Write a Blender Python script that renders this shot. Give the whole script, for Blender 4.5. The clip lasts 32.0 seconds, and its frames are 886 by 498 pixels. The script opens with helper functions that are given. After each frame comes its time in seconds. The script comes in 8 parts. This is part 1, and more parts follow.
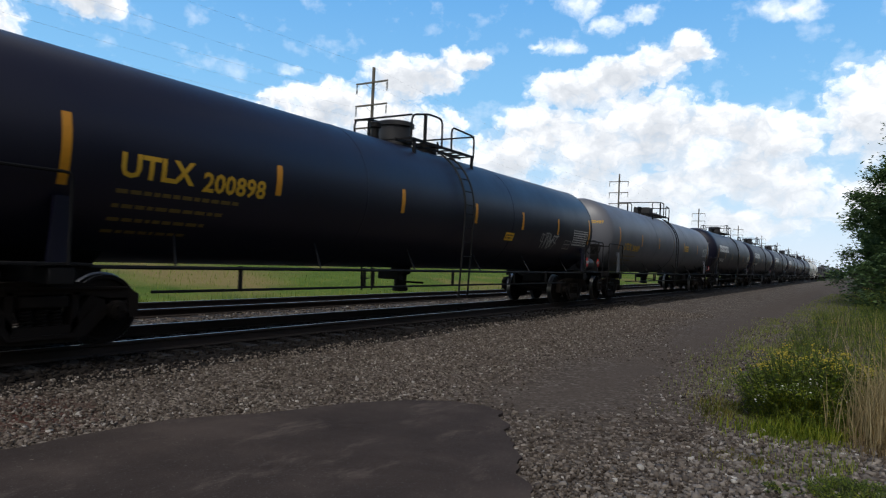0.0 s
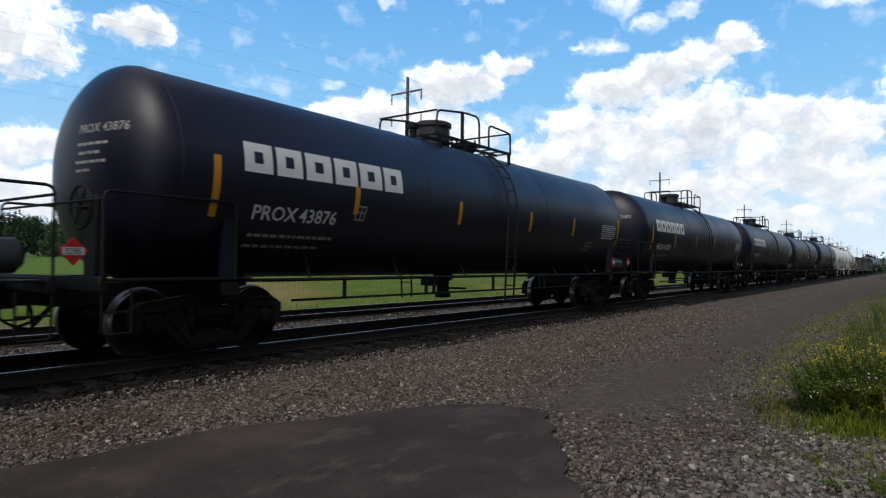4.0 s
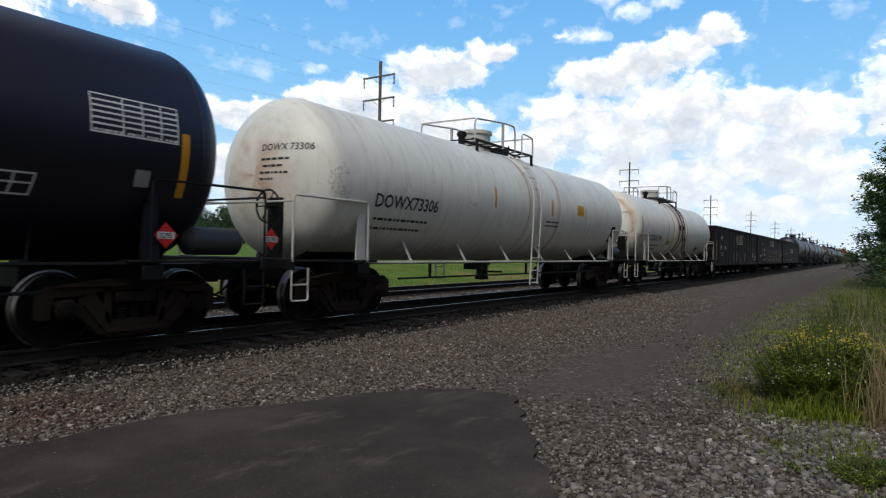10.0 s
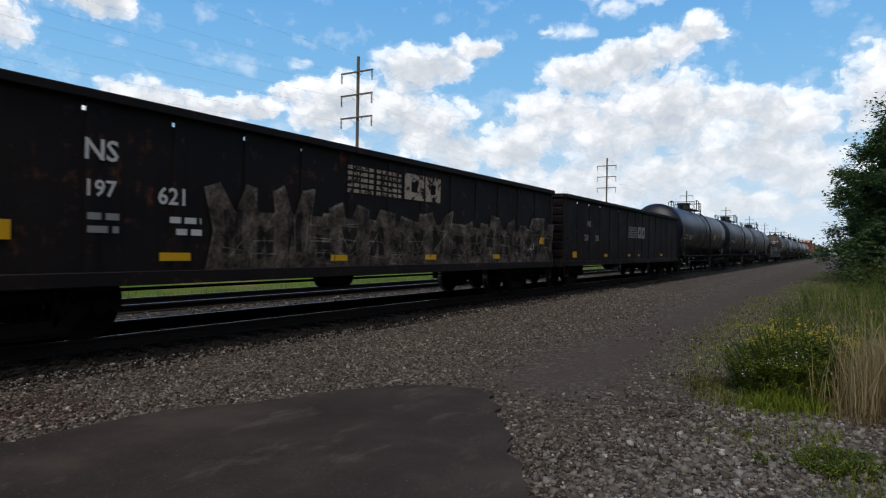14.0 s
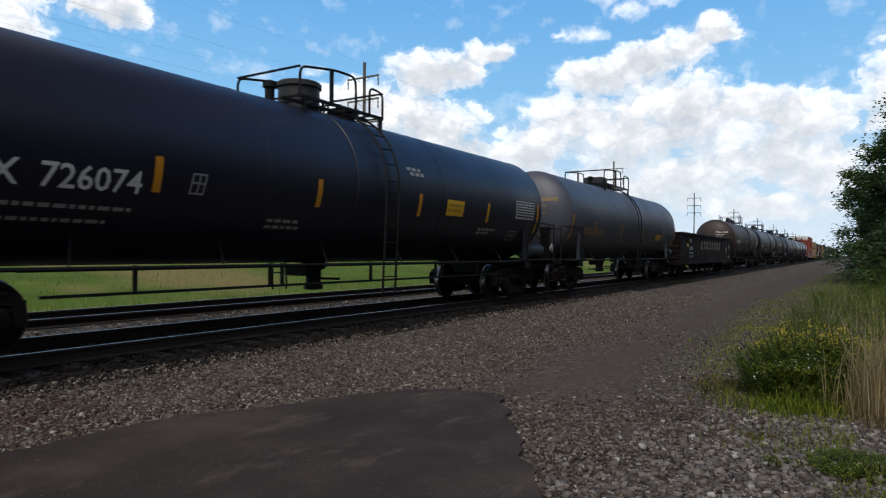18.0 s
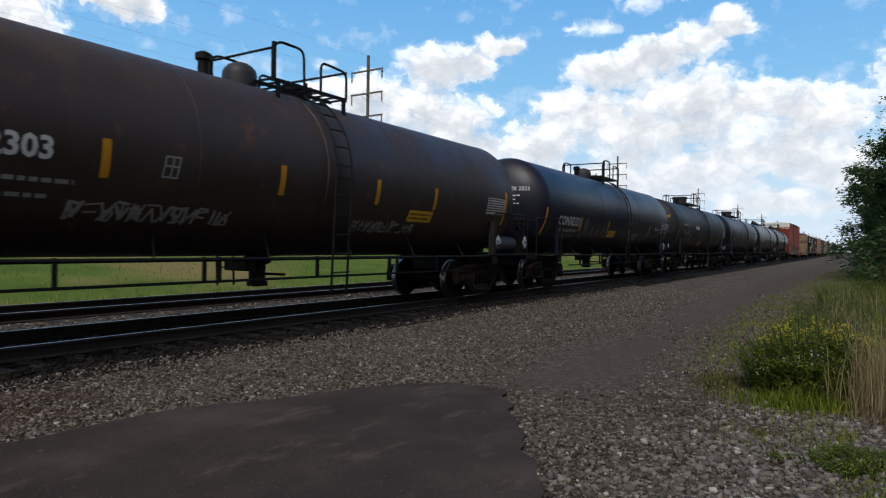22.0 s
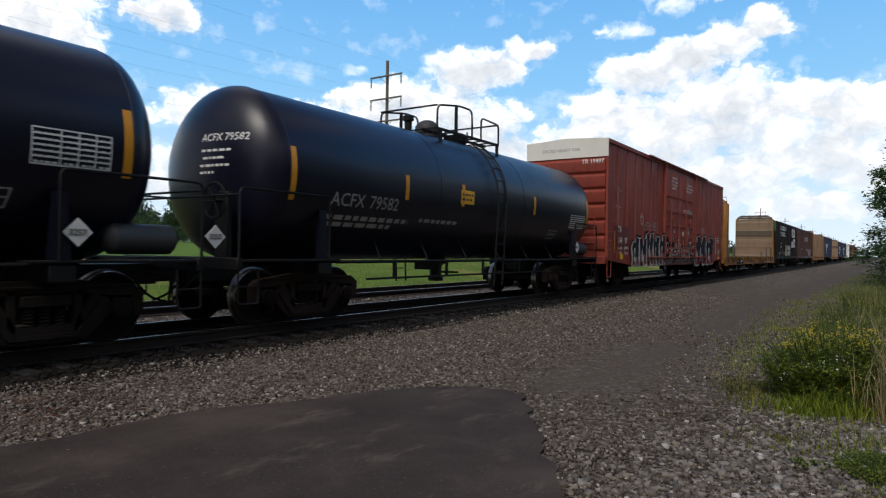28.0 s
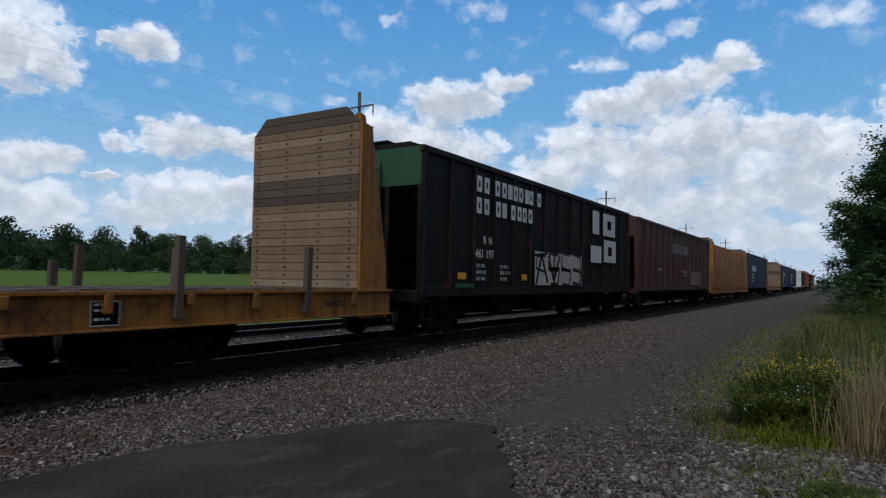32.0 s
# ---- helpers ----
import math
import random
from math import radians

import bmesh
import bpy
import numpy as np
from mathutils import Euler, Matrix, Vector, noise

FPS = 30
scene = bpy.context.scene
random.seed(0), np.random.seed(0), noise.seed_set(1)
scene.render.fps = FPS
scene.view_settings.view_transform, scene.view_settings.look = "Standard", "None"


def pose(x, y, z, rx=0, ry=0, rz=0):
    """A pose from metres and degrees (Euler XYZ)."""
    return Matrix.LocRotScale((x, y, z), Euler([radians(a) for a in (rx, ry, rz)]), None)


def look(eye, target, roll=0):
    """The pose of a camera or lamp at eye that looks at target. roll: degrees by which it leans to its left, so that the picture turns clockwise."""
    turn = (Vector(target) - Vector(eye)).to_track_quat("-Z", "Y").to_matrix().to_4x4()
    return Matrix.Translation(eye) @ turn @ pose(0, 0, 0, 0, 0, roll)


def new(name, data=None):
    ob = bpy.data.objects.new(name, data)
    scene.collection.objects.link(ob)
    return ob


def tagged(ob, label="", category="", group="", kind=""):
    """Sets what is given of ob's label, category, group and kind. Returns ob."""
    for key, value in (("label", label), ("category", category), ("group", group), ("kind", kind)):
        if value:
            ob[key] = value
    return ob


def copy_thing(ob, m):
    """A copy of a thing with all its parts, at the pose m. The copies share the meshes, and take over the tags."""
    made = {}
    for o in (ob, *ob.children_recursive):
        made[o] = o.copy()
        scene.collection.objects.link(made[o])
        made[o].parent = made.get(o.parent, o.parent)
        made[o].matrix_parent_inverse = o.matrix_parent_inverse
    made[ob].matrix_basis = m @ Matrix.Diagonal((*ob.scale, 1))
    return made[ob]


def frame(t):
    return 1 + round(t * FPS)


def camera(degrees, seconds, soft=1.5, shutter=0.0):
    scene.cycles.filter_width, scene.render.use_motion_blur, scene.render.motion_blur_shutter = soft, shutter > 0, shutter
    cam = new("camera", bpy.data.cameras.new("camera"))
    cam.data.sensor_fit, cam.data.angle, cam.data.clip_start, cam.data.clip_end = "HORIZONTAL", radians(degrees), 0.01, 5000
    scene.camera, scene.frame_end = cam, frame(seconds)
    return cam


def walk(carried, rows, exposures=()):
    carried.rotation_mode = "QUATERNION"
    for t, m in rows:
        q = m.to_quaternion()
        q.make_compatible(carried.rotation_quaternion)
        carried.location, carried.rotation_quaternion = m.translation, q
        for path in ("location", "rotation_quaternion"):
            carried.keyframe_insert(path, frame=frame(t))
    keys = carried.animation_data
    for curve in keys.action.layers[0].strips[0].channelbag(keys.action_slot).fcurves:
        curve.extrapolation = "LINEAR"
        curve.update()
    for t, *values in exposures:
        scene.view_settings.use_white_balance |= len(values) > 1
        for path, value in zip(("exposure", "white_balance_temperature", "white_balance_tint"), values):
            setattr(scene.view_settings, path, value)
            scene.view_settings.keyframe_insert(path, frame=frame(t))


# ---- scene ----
cam = camera(68.82, 32.0, soft=1.2, shutter=0.08)

# the camera is held by hand at the trackside: seconds, place, pitch, roll, yaw
PATH = (
    (0, -0.013, 0.017, 1.618, 32.48, 0.83, -2.48),
    (0.5, -0.009, 0.004, 1.617, 32.36, 1.10, -1.79),
    (1, -0.003, 0.000, 1.611, 32.19, 1.00, -0.97),
    (1.5, 0.009, -0.017, 1.619, 31.29, -0.02, -0.66),
    (2, -0.008, 0.005, 1.604, 32.00, -0.25, -0.96),
    (2.5, -0.014, 0.009, 1.596, 32.95, 0.03, -0.60),
    (4.5, 0.005, -0.007, 1.586, 36.36, 1.61, -0.63),
    (5, -0.010, 0.001, 1.580, 35.95, 1.85, -0.69),
    (5.5, -0.011, -0.010, 1.571, 35.99, 2.39, -0.63),
    (6, -0.023, -0.025, 1.570, 35.37, 2.11, -0.62),
    (6.5, -0.004, -0.007, 1.577, 34.39, 1.46, -0.61),
    (7, -0.016, -0.012, 1.573, 33.69, 1.44, -0.90),
    (7.5, -0.029, -0.011, 1.568, 33.53, 1.52, -0.93),
    (8, -0.036, -0.016, 1.573, 34.04, 1.32, -1.33),
    (8.5, -0.012, -0.007, 1.576, 34.42, 1.01, -1.04),
    (9, -0.012, -0.010, 1.570, 33.65, 0.13, -1.46),
    (9.5, -0.026, -0.004, 1.575, 33.82, -0.27, -1.35),
    (10, -0.022, 0.012, 1.570, 33.46, 0.19, -1.14),
    (10.5, -0.015, 0.007, 1.574, 32.94, 0.58, -0.84),
    (11, -0.016, 0.002, 1.576, 33.66, 0.65, -0.92),
    (11.5, -0.026, 0.005, 1.570, 33.76, 0.28, -1.08),
    (12, -0.037, 0.011, 1.574, 33.92, 0.08, -0.91),
    (12.5, -0.029, 0.020, 1.569, 34.35, 0.05, -0.64),
    (13, 0.017, 0.046, 1.566, 34.71, -1.00, -0.91),
    (13.5, 0.035, 0.080, 1.574, 34.20, -1.35, -0.80),
    (14, 0.019, 0.034, 1.573, 31.63, -0.13, -0.92),
    (14.5, 0.005, 0.020, 1.579, 31.36, -0.78, -0.74),
    (16.5, 0.002, 0.029, 1.573, 32.22, -0.22, 0.22),
    (17, 0.011, 0.024, 1.575, 31.62, 0.16, 0.43),
    (17.5, 0.009, 0.004, 1.577, 31.63, 0.23, 0.06),
    (18, 0.007, 0.005, 1.572, 32.25, 0.26, -0.48),
    (18.5, 0.011, 0.001, 1.570, 32.36, 0.27, -0.48),
    (19, 0.005, -0.002, 1.571, 32.25, 0.25, -0.43),
    (19.5, 0.010, -0.008, 1.572, 32.03, 0.23, 0.11),
    (20, -0.003, 0.008, 1.569, 32.34, -0.06, -1.00),
    (20.5, -0.005, 0.005, 1.568, 32.45, 0.32, -0.72),
    (21, 0.002, 0.003, 1.570, 32.55, -0.09, -1.57),
    (21.5, -0.002, 0.017, 1.574, 32.28, -0.49, -1.12),
    (22, 0.001, 0.007, 1.571, 32.51, -0.27, -0.81),
    (22.5, 0.005, 0.006, 1.572, 32.58, -0.20, -0.62),
    (23, 0.009, 0.005, 1.569, 33.23, -0.24, -0.57),
    (23.5, 0.013, 0.004, 1.571, 33.72, -0.13, -0.64),
    (24, 0.016, -0.002, 1.570, 33.89, 0.22, -0.51),
    (24.5, 0.015, -0.010, 1.569, 34.36, 0.87, -0.28),
    (26.5, 0.016, -0.011, 1.564, 34.18, 0.46, -0.32),
    (27, 0.019, -0.013, 1.567, 33.85, 0.47, 0.55),
    (27.5, 0.016, -0.016, 1.564, 34.18, 0.29, 0.11),
    (28, 0.004, -0.007, 1.561, 34.17, 0.09, -0.83),
    (28.5, 0.011, -0.011, 1.561, 33.93, 0.03, -0.89),
    (29, 0.001, -0.011, 1.566, 34.00, 0.49, -0.78),
    (29.5, 0.032, -0.009, 1.589, 34.69, 0.82, -0.44),
    (30, 0.025, -0.027, 1.570, 34.48, 1.07, -0.50),
    (30.5, 0.014, -0.023, 1.561, 33.73, 1.38, -0.43),
    (31, 0.012, -0.015, 1.576, 32.66, 2.06, -0.11),
    (31.5, 0.025, -0.032, 1.578, 31.33, 2.91, -0.35),
    (32, 0.042, -0.048, 1.598, 31.64, 2.75, -0.80),
)
walk(cam, [(t, pose(x, y, z, 90 + p, r, w)) for t, x, y, z, w, p, r in PATH],
     [(0, 0.08, 6300, 10), (8, 0.12, 6300, 10), (9, 0.14, 6300, 10), (12, 0.0, 6300, 10), (13.5, -0.1, 6250, 10), (14.5, -0.1, 6250, 10), (18, 0.0, 6300, 10), (23, 0.0, 6300, 10), (27, 0.14, 6350, 10), (29.0, 0.24, 6400, 10), (29.9, 0.34, 6500, 10), (30.4, 0.2, 6400, 10), (31, -0.20, 6050, 10), (31.5, -0.36, 5900, 10), (32, -0.44, 5800, 10)])


def run(t):
    """Metres that the slowing train has gone after t seconds."""
    return 14.8386 * t - 0.03231 * t * t


TRACK_X, RAIL_Z, SECOND_X = -9.14, 0.305, -13.05

# ---- light ----
SUN_EL, SUN_AZ = radians(52), radians(168)   # clockwise from +Y
sun = new("sun", bpy.data.lights.new("sun", "SUN"))
sun.data.energy, sun.data.angle, sun.data.color = 1.7, radians(22), (1.0, 0.93, 0.82)
sun.matrix_basis = look((0, 0, 0), (-math.sin(SUN_AZ) * math.cos(SUN_EL), -math.cos(SUN_AZ) * math.cos(SUN_EL), -math.sin(SUN_EL)))

world = bpy.data.worlds.new("sky")
scene.world = world
world.use_nodes = True


class Nodes:
    """Short ways to write a node tree."""

    def __init__(self, tree):
        self.tree = tree
        tree.nodes.clear()

    def add(self, kind, values=None, **settings):
        n = self.tree.nodes.new(kind)
        if "operation" in settings:
            n.operation = settings["operation"]
        if "use_clamp" in settings:
            n.use_clamp = settings["use_clamp"]
        if "data_type" in settings:
            n.data_type, n.blend_type = settings["data_type"], settings["blend_type"]
        if "feature" in settings:
            n.feature = settings["feature"]
        for k, v in (values or {}).items():
            if isinstance(v, bpy.types.NodeSocket):
                self.tree.links.new(v, n.inputs[k])
            else:
                n.inputs[k].default_value = v
        return n

    def math(self, op, a, b=0.0, c=0.0, clamp=False):
        n = self.add("ShaderNodeMath", {0: a, 1: b, 2: c}, operation=op, use_clamp=clamp)
        return n.outputs[0]

    def mix(self, f, a, b, blend="MIX"):
        n = self.add("ShaderNodeMix", data_type="RGBA", blend_type=blend)
        for sock, v in ((n.inputs[0], f), (n.inputs[6], a), (n.inputs[7], b)):
            if isinstance(v, bpy.types.NodeSocket):
                self.tree.links.new(v, sock)
            else:
                sock.default_value = v
        return n.outputs[2]

    def ramp(self, f, stops, ease="LINEAR"):
        n = self.add("ShaderNodeValToRGB", {0: f})
        n.color_ramp.interpolation = ease
        while len(n.color_ramp.elements) < len(stops):
            n.color_ramp.elements.new(0.5)
        for e, (p, c) in zip(n.color_ramp.elements, stops):
            e.position, e.color = p, c if len(c) == 4 else (*c, 1)
        return n.outputs[0]

    def noise(self, vec, scale, detail=4.0, rough=0.55, out=0):
        return self.add("ShaderNodeTexNoise", {"Vector": vec, "Scale": scale, "Detail": detail, "Roughness": rough}).outputs[out]


def grey(v):
    return (v, v, v, 1)


def make_world():
    n = Nodes(world.node_tree)
    way = n.add("ShaderNodeTexCoord").outputs["Generated"]
    sky = n.add("ShaderNodeTexSky")
    sky.sky_type, sky.sun_disc, sky.sun_elevation, sky.sun_rotation = "NISHITA", False, SUN_EL, SUN_AZ
    sky.dust_density, sky.ozone_density = 1.2, 1.2
    blue = n.add("ShaderNodeVectorMath", {0: sky.outputs[0], 3: 0.085}, operation="SCALE").outputs[0]
    sep = n.add("ShaderNodeSeparateXYZ", {0: way}).outputs
    low = n.math("ADD", n.math("MAXIMUM", sep[2], 0.0), 0.18)
    flat = n.add("ShaderNodeCombineXYZ", {0: n.math("DIVIDE", sep[0], low), 1: n.math("DIVIDE", sep[1], low), 2: 0.0}).outputs[0]
    puff = n.noise(flat, 1.1, 7, 0.55)
    mask = n.ramp(puff, ((0.44, grey(0)), (0.62, grey(1))), "EASE")
    up = n.math("GREATER_THAN", sep[2], 0.0)
    mask = n.math("MULTIPLY", mask, up)
    col = n.mix(mask, blue, (0.88, 0.86, 0.86, 1))
    bg = n.add("ShaderNodeBackground", {0: col, 1: 0.72})
    out = n.add("ShaderNodeOutputWorld", {0: bg.outputs[0]})


make_world()

# ---- building blocks ----
class Shape:
    """Vertices and faces of one part."""

    def __init__(self):
        self.v, self.f = [], []

    def put(self, v, f):
        o = len(self.v)
        self.v += [tuple(p) for p in v]
        self.f += [[i + o for i in q] for q in f]
        return self

    def box(self, x0, x1, y0, y1, z0, z1, c=0.0, m=None):
        """A box; c: chamfer of its edges; m: a pose."""
        if c <= 0:
            v = [(x, y, z) for z in (z0, z1) for y in (y0, y1) for x in (x0, x1)]
            f = [(0, 2, 3, 1), (4, 5, 7, 6), (0, 1, 5, 4), (2, 6, 7, 3), (0, 4, 6, 2), (1, 3, 7, 5)]
        else:
            v, f = [], []
            b = ((x0, x1), (y0, y1), (z0, z1))
            at = {}
            for axis in range(3):
                for i in range(8):
                    s = ((i >> 0) & 1, (i >> 1) & 1, (i >> 2) & 1)
                    p = [b[a][s[a]] + (0 if a == axis else (c if s[a] == 0 else -c)) for a in range(3)]
                    at[axis, s] = len(v)
                    v.append(p)
            for axis in range(3):
                o1, o2 = (axis + 1) % 3, (axis + 2) % 3
                for side in (0, 1):
                    q = []
                    for a, d in ((0, 0), (1, 0), (1, 1), (0, 1)):
                        s = [0, 0, 0]
                        s[axis], s[o1], s[o2] = side, a, d
                        q.append(at[axis, tuple(s)])
                    f.append(q if side else q[::-1])
                for a in (0, 1):
                    for d in (0, 1):
                        s0, s1 = [0, 0, 0], [0, 0, 0]
                        s0[o1] = s1[o1] = a
                        s0[o2] = s1[o2] = d
                        s1[axis] = 1
                        s0, s1 = tuple(s0), tuple(s1)
                        q = [at[o1, s0], at[o1, s1], at[o2, s1], at[o2, s0]]
                        f.append(q if (a != d) else q[::-1])
            for i in range(8):
                s = ((i >> 0) & 1, (i >> 1) & 1, (i >> 2) & 1)
                q = [at[0, s], at[1, s], at[2, s]]
                f.append(q if sum(s) % 2 else q[::-1])
        if m is not None:
            v = [m @ Vector(p) for p in v]
        return self.put(v, f)

    def tube(self, path, r, n=6, ends=True):
        """A round bar along a path."""
        path = [Vector(p) for p in path]
        rings = []
        side = None
        for i, p in enumerate(path):
            a = path[max(i - 1, 0)]
            b = path[min(i + 1, len(path) - 1)]
            d = (b - a).normalized()
            if side is None:
                side = d.orthogonal().normalized()
            side = (side - d * side.dot(d)).normalized()
            up = d.cross(side)
            rings.append([p + (side * math.cos(k * 2 * math.pi / n) + up * math.sin(k * 2 * math.pi / n)) * r for k in range(n)])
        v = [q for ring in rings for q in ring]
        f = [(i * n + k, i * n + (k + 1) % n, (i + 1) * n + (k + 1) % n, (i + 1) * n + k) for i in range(len(path) - 1) for k in range(n)]
        if ends:
            f += [list(range(n))[::-1], [(len(path) - 1) * n + k for k in range(n)]]
        return self.put(v, f)

    def turn(self, profile, axis="z", n=24, at=(0, 0, 0), caps=False):
        """A body of revolution: profile of (radius, height) about an axis through at."""
        v, f = [], []
        for r, h in profile:
            for k in range(n):
                a = 2 * math.pi * k / n
                c, s = r * math.cos(a), r * math.sin(a)
                p = {"z": (c, s, h), "y": (s, h, c), "x": (h, c, s)}[axis]
                v.append((p[0] + at[0], p[1] + at[1], p[2] + at[2]))
        for i in range(len(profile) - 1):
            for k in range(n):
                f.append((i * n + k, i * n + (k + 1) % n, (i + 1) * n + (k + 1) % n, (i + 1) * n + k))
        if caps:
            f += [list(range(n))[::-1], [(len(profile) - 1) * n + k for k in range(n)]]
        return self.put(v, f)

    def prism(self, outline, axis, a, b):
        """An outline (two coordinates) pushed along an axis from a to b. axis x: (y, z); y: (x, z); z: (x, y)."""
        def p3(q, h):
            return {"x": (h, q[0], q[1]), "y": (q[0], h, q[1]), "z": (q[0], q[1], h)}[axis]
        n = len(outline)
        v = [p3(q, a) for q in outline] + [p3(q, b) for q in outline]
        f = [(k, (k + 1) % n, n + (k + 1) % n, n + k) for k in range(n)] + [list(range(n))[::-1], list(range(n, 2 * n))]
        return self.put(v, f)

    def mesh(self, mat, smooth=None):
        me = bpy.data.meshes.new("part")
        me.from_pydata(self.v, [], self.f)
        me.update()
        bm = bmesh.new()
        bm.from_mesh(me)
        bmesh.ops.recalc_face_normals(bm, faces=bm.faces)
        bm.to_mesh(me)
        bm.free()
        if smooth:
            me.shade_smooth()
            me.set_sharp_from_angle(angle=radians(smooth))
        me.materials.append(mat)
        return me


def part(name, what, material=None, parent=None, label="", smooth=40, m=None):
    """Links a shape or a mesh as one object, as a part of its thing where a parent is given."""
    me = what.mesh(material, smooth) if isinstance(what, Shape) else what
    ob = new(name, me)
    if parent:
        ob.parent = parent
    if m is not None:
        ob.matrix_basis = m
    return tagged(ob, label)


def bend(points, r=0.12, steps=4):
    """A path with its corners rounded."""
    pts = [Vector(p) for p in points]
    out = [pts[0]]
    for a, b, c in zip(pts, pts[1:], pts[2:]):
        ra = min(r, (a - b).length * 0.45, (c - b).length * 0.45)
        p, q = b + (a - b).normalized() * ra, b + (c - b).normalized() * ra
        for i in range(steps + 1):
            t = i / steps
            out.append(p * (1 - t) ** 2 + b * 2 * t * (1 - t) + q * t * t)
    return out + [pts[-1]]


# ---- materials ----
def material(name, build):
    m = bpy.data.materials.new(name)
    m.use_nodes = True
    n = Nodes(m.node_tree)
    bsdf = n.add("ShaderNodeBsdfPrincipled")
    n.add("ShaderNodeOutputMaterial", {0: bsdf.outputs[0]})
    n.obj = n.add("ShaderNodeTexCoord").outputs["Object"]
    n.rnd = n.add("ShaderNodeObjectInfo").outputs["Random"]
    build(n, bsdf)
    return m


def link(n, bsdf, **kw):
    for k, v in kw.items():
        sock = bsdf.inputs[{"color": "Base Color", "rough": "Roughness", "metal": "Metallic", "normal": "Normal", "alpha": "Alpha",
                            "spec": "Specular IOR Level", "coat": "Coat Weight", "glow": "Emission Color", "power": "Emission Strength"}[k]]
        if isinstance(v, bpy.types.NodeSocket):
            n.tree.links.new(v, sock)
        else:
            sock.default_value = v


def relief(n, height, strength=0.3, distance=0.01):
    return n.add("ShaderNodeBump", {"Height": height, "Strength": strength, "Distance": distance}).outputs[0]


def paint(name, rgb, dirt=(0.10, 0.09, 0.075), amount=0.35, rough=0.38, streak=0.3, rust=0.0, scale=1.0, spec=0.5):
    """Weathered railway paint: dust in clouds, rain streaks, specks of rust."""
    def build(n, b):
        big = n.noise(n.obj, 0.8 * scale, 5, 0.6)
        fine = n.noise(n.obj, 14 * scale, 5, 0.65)
        m = n.add("ShaderNodeMapping", {0: n.obj, 3: (9.0, 9.0, 0.45)}).outputs[0]
        runs = n.noise(m, 1.0, 4, 0.6)
        f = n.math("MULTIPLY", n.ramp(big, ((0.35, grey(0)), (0.75, grey(1)))), amount)
        f = n.math("ADD", f, n.math("MULTIPLY", n.ramp(runs, ((0.48, grey(0)), (0.72, grey(1)))), streak * amount), clamp=True)
        f = n.math("ADD", f, n.math("MULTIPLY", n.math("SUBTRACT", fine, 0.5), 0.25 * amount), clamp=True)
        col = n.mix(f, (*rgb, 1), (*dirt, 1))
        if rust:
            spots = n.ramp(n.math("MULTIPLY", n.noise(n.obj, 3.1 * scale, 8, 0.72), n.math("ADD", n.math("MULTIPLY", runs, 0.5), 0.72)), ((0.60 - 0.12 * rust, grey(0)), (0.70, grey(1))))
            col = n.mix(spots, col, (0.13, 0.05, 0.022, 1))
        link(n, b, color=col, spec=spec, rough=n.math("ADD", rough, n.math("MULTIPLY", f, 0.45)), normal=relief(n, fine, 0.12, 0.004))
    return material(name, build)


def plain(name, rgb, rough=0.5, metal=0.0, vary=0.25, scale=12.0, bump=0.15, spec=0.5):
    def build(n, b):
        f = n.noise(n.obj, scale, 6, 0.6)
        g = n.noise(n.obj, scale * 0.13, 3, 0.5)
        k = n.math("ADD", n.math("MULTIPLY", f, 0.6), n.math("MULTIPLY", g, 0.6))
        lo, hi = [c * (1 - vary) for c in rgb], [min(1, c * (1 + vary)) for c in rgb]
        col = n.mix(k, (*lo, 1), (*hi, 1))
        link(n, b, color=col, rough=n.math("ADD", rough - 0.1, n.math("MULTIPLY", f, 0.2)), metal=metal, spec=spec, normal=relief(n, f, bump, 0.006))
    return material(name, build)


BLACK = paint("black tank paint", (0.0066, 0.0066, 0.0195), (0.019, 0.0175, 0.030), 0.20, 0.39, spec=0.44)
BLACK_GLOSS = paint("glossy black tank paint", (0.0055, 0.0057, 0.0170), (0.017, 0.0165, 0.027), 0.18, 0.30, spec=0.38)
CHARCOAL = paint("faded black tank paint", (0.016, 0.0165, 0.020), (0.032, 0.031, 0.034), 0.5, 0.45)
GREYTANK = paint("faded grey tank paint", (0.056, 0.061, 0.086), (0.088, 0.090, 0.106), 0.4, 0.44, spec=0.8)
SLATE = paint("slate grey tank paint", (0.115, 0.121, 0.145), (0.140, 0.140, 0.150), 0.4, 0.42, spec=0.8)
BROWN = paint("rusty brown tank paint", (0.034, 0.021, 0.0165), (0.060, 0.041, 0.033), 0.6, 0.42, 0.5, 0.25)
WHITE = paint("dirty white tank paint", (0.86, 0.85, 0.81), (0.50, 0.46, 0.39), 0.28, 0.40, 0.6)


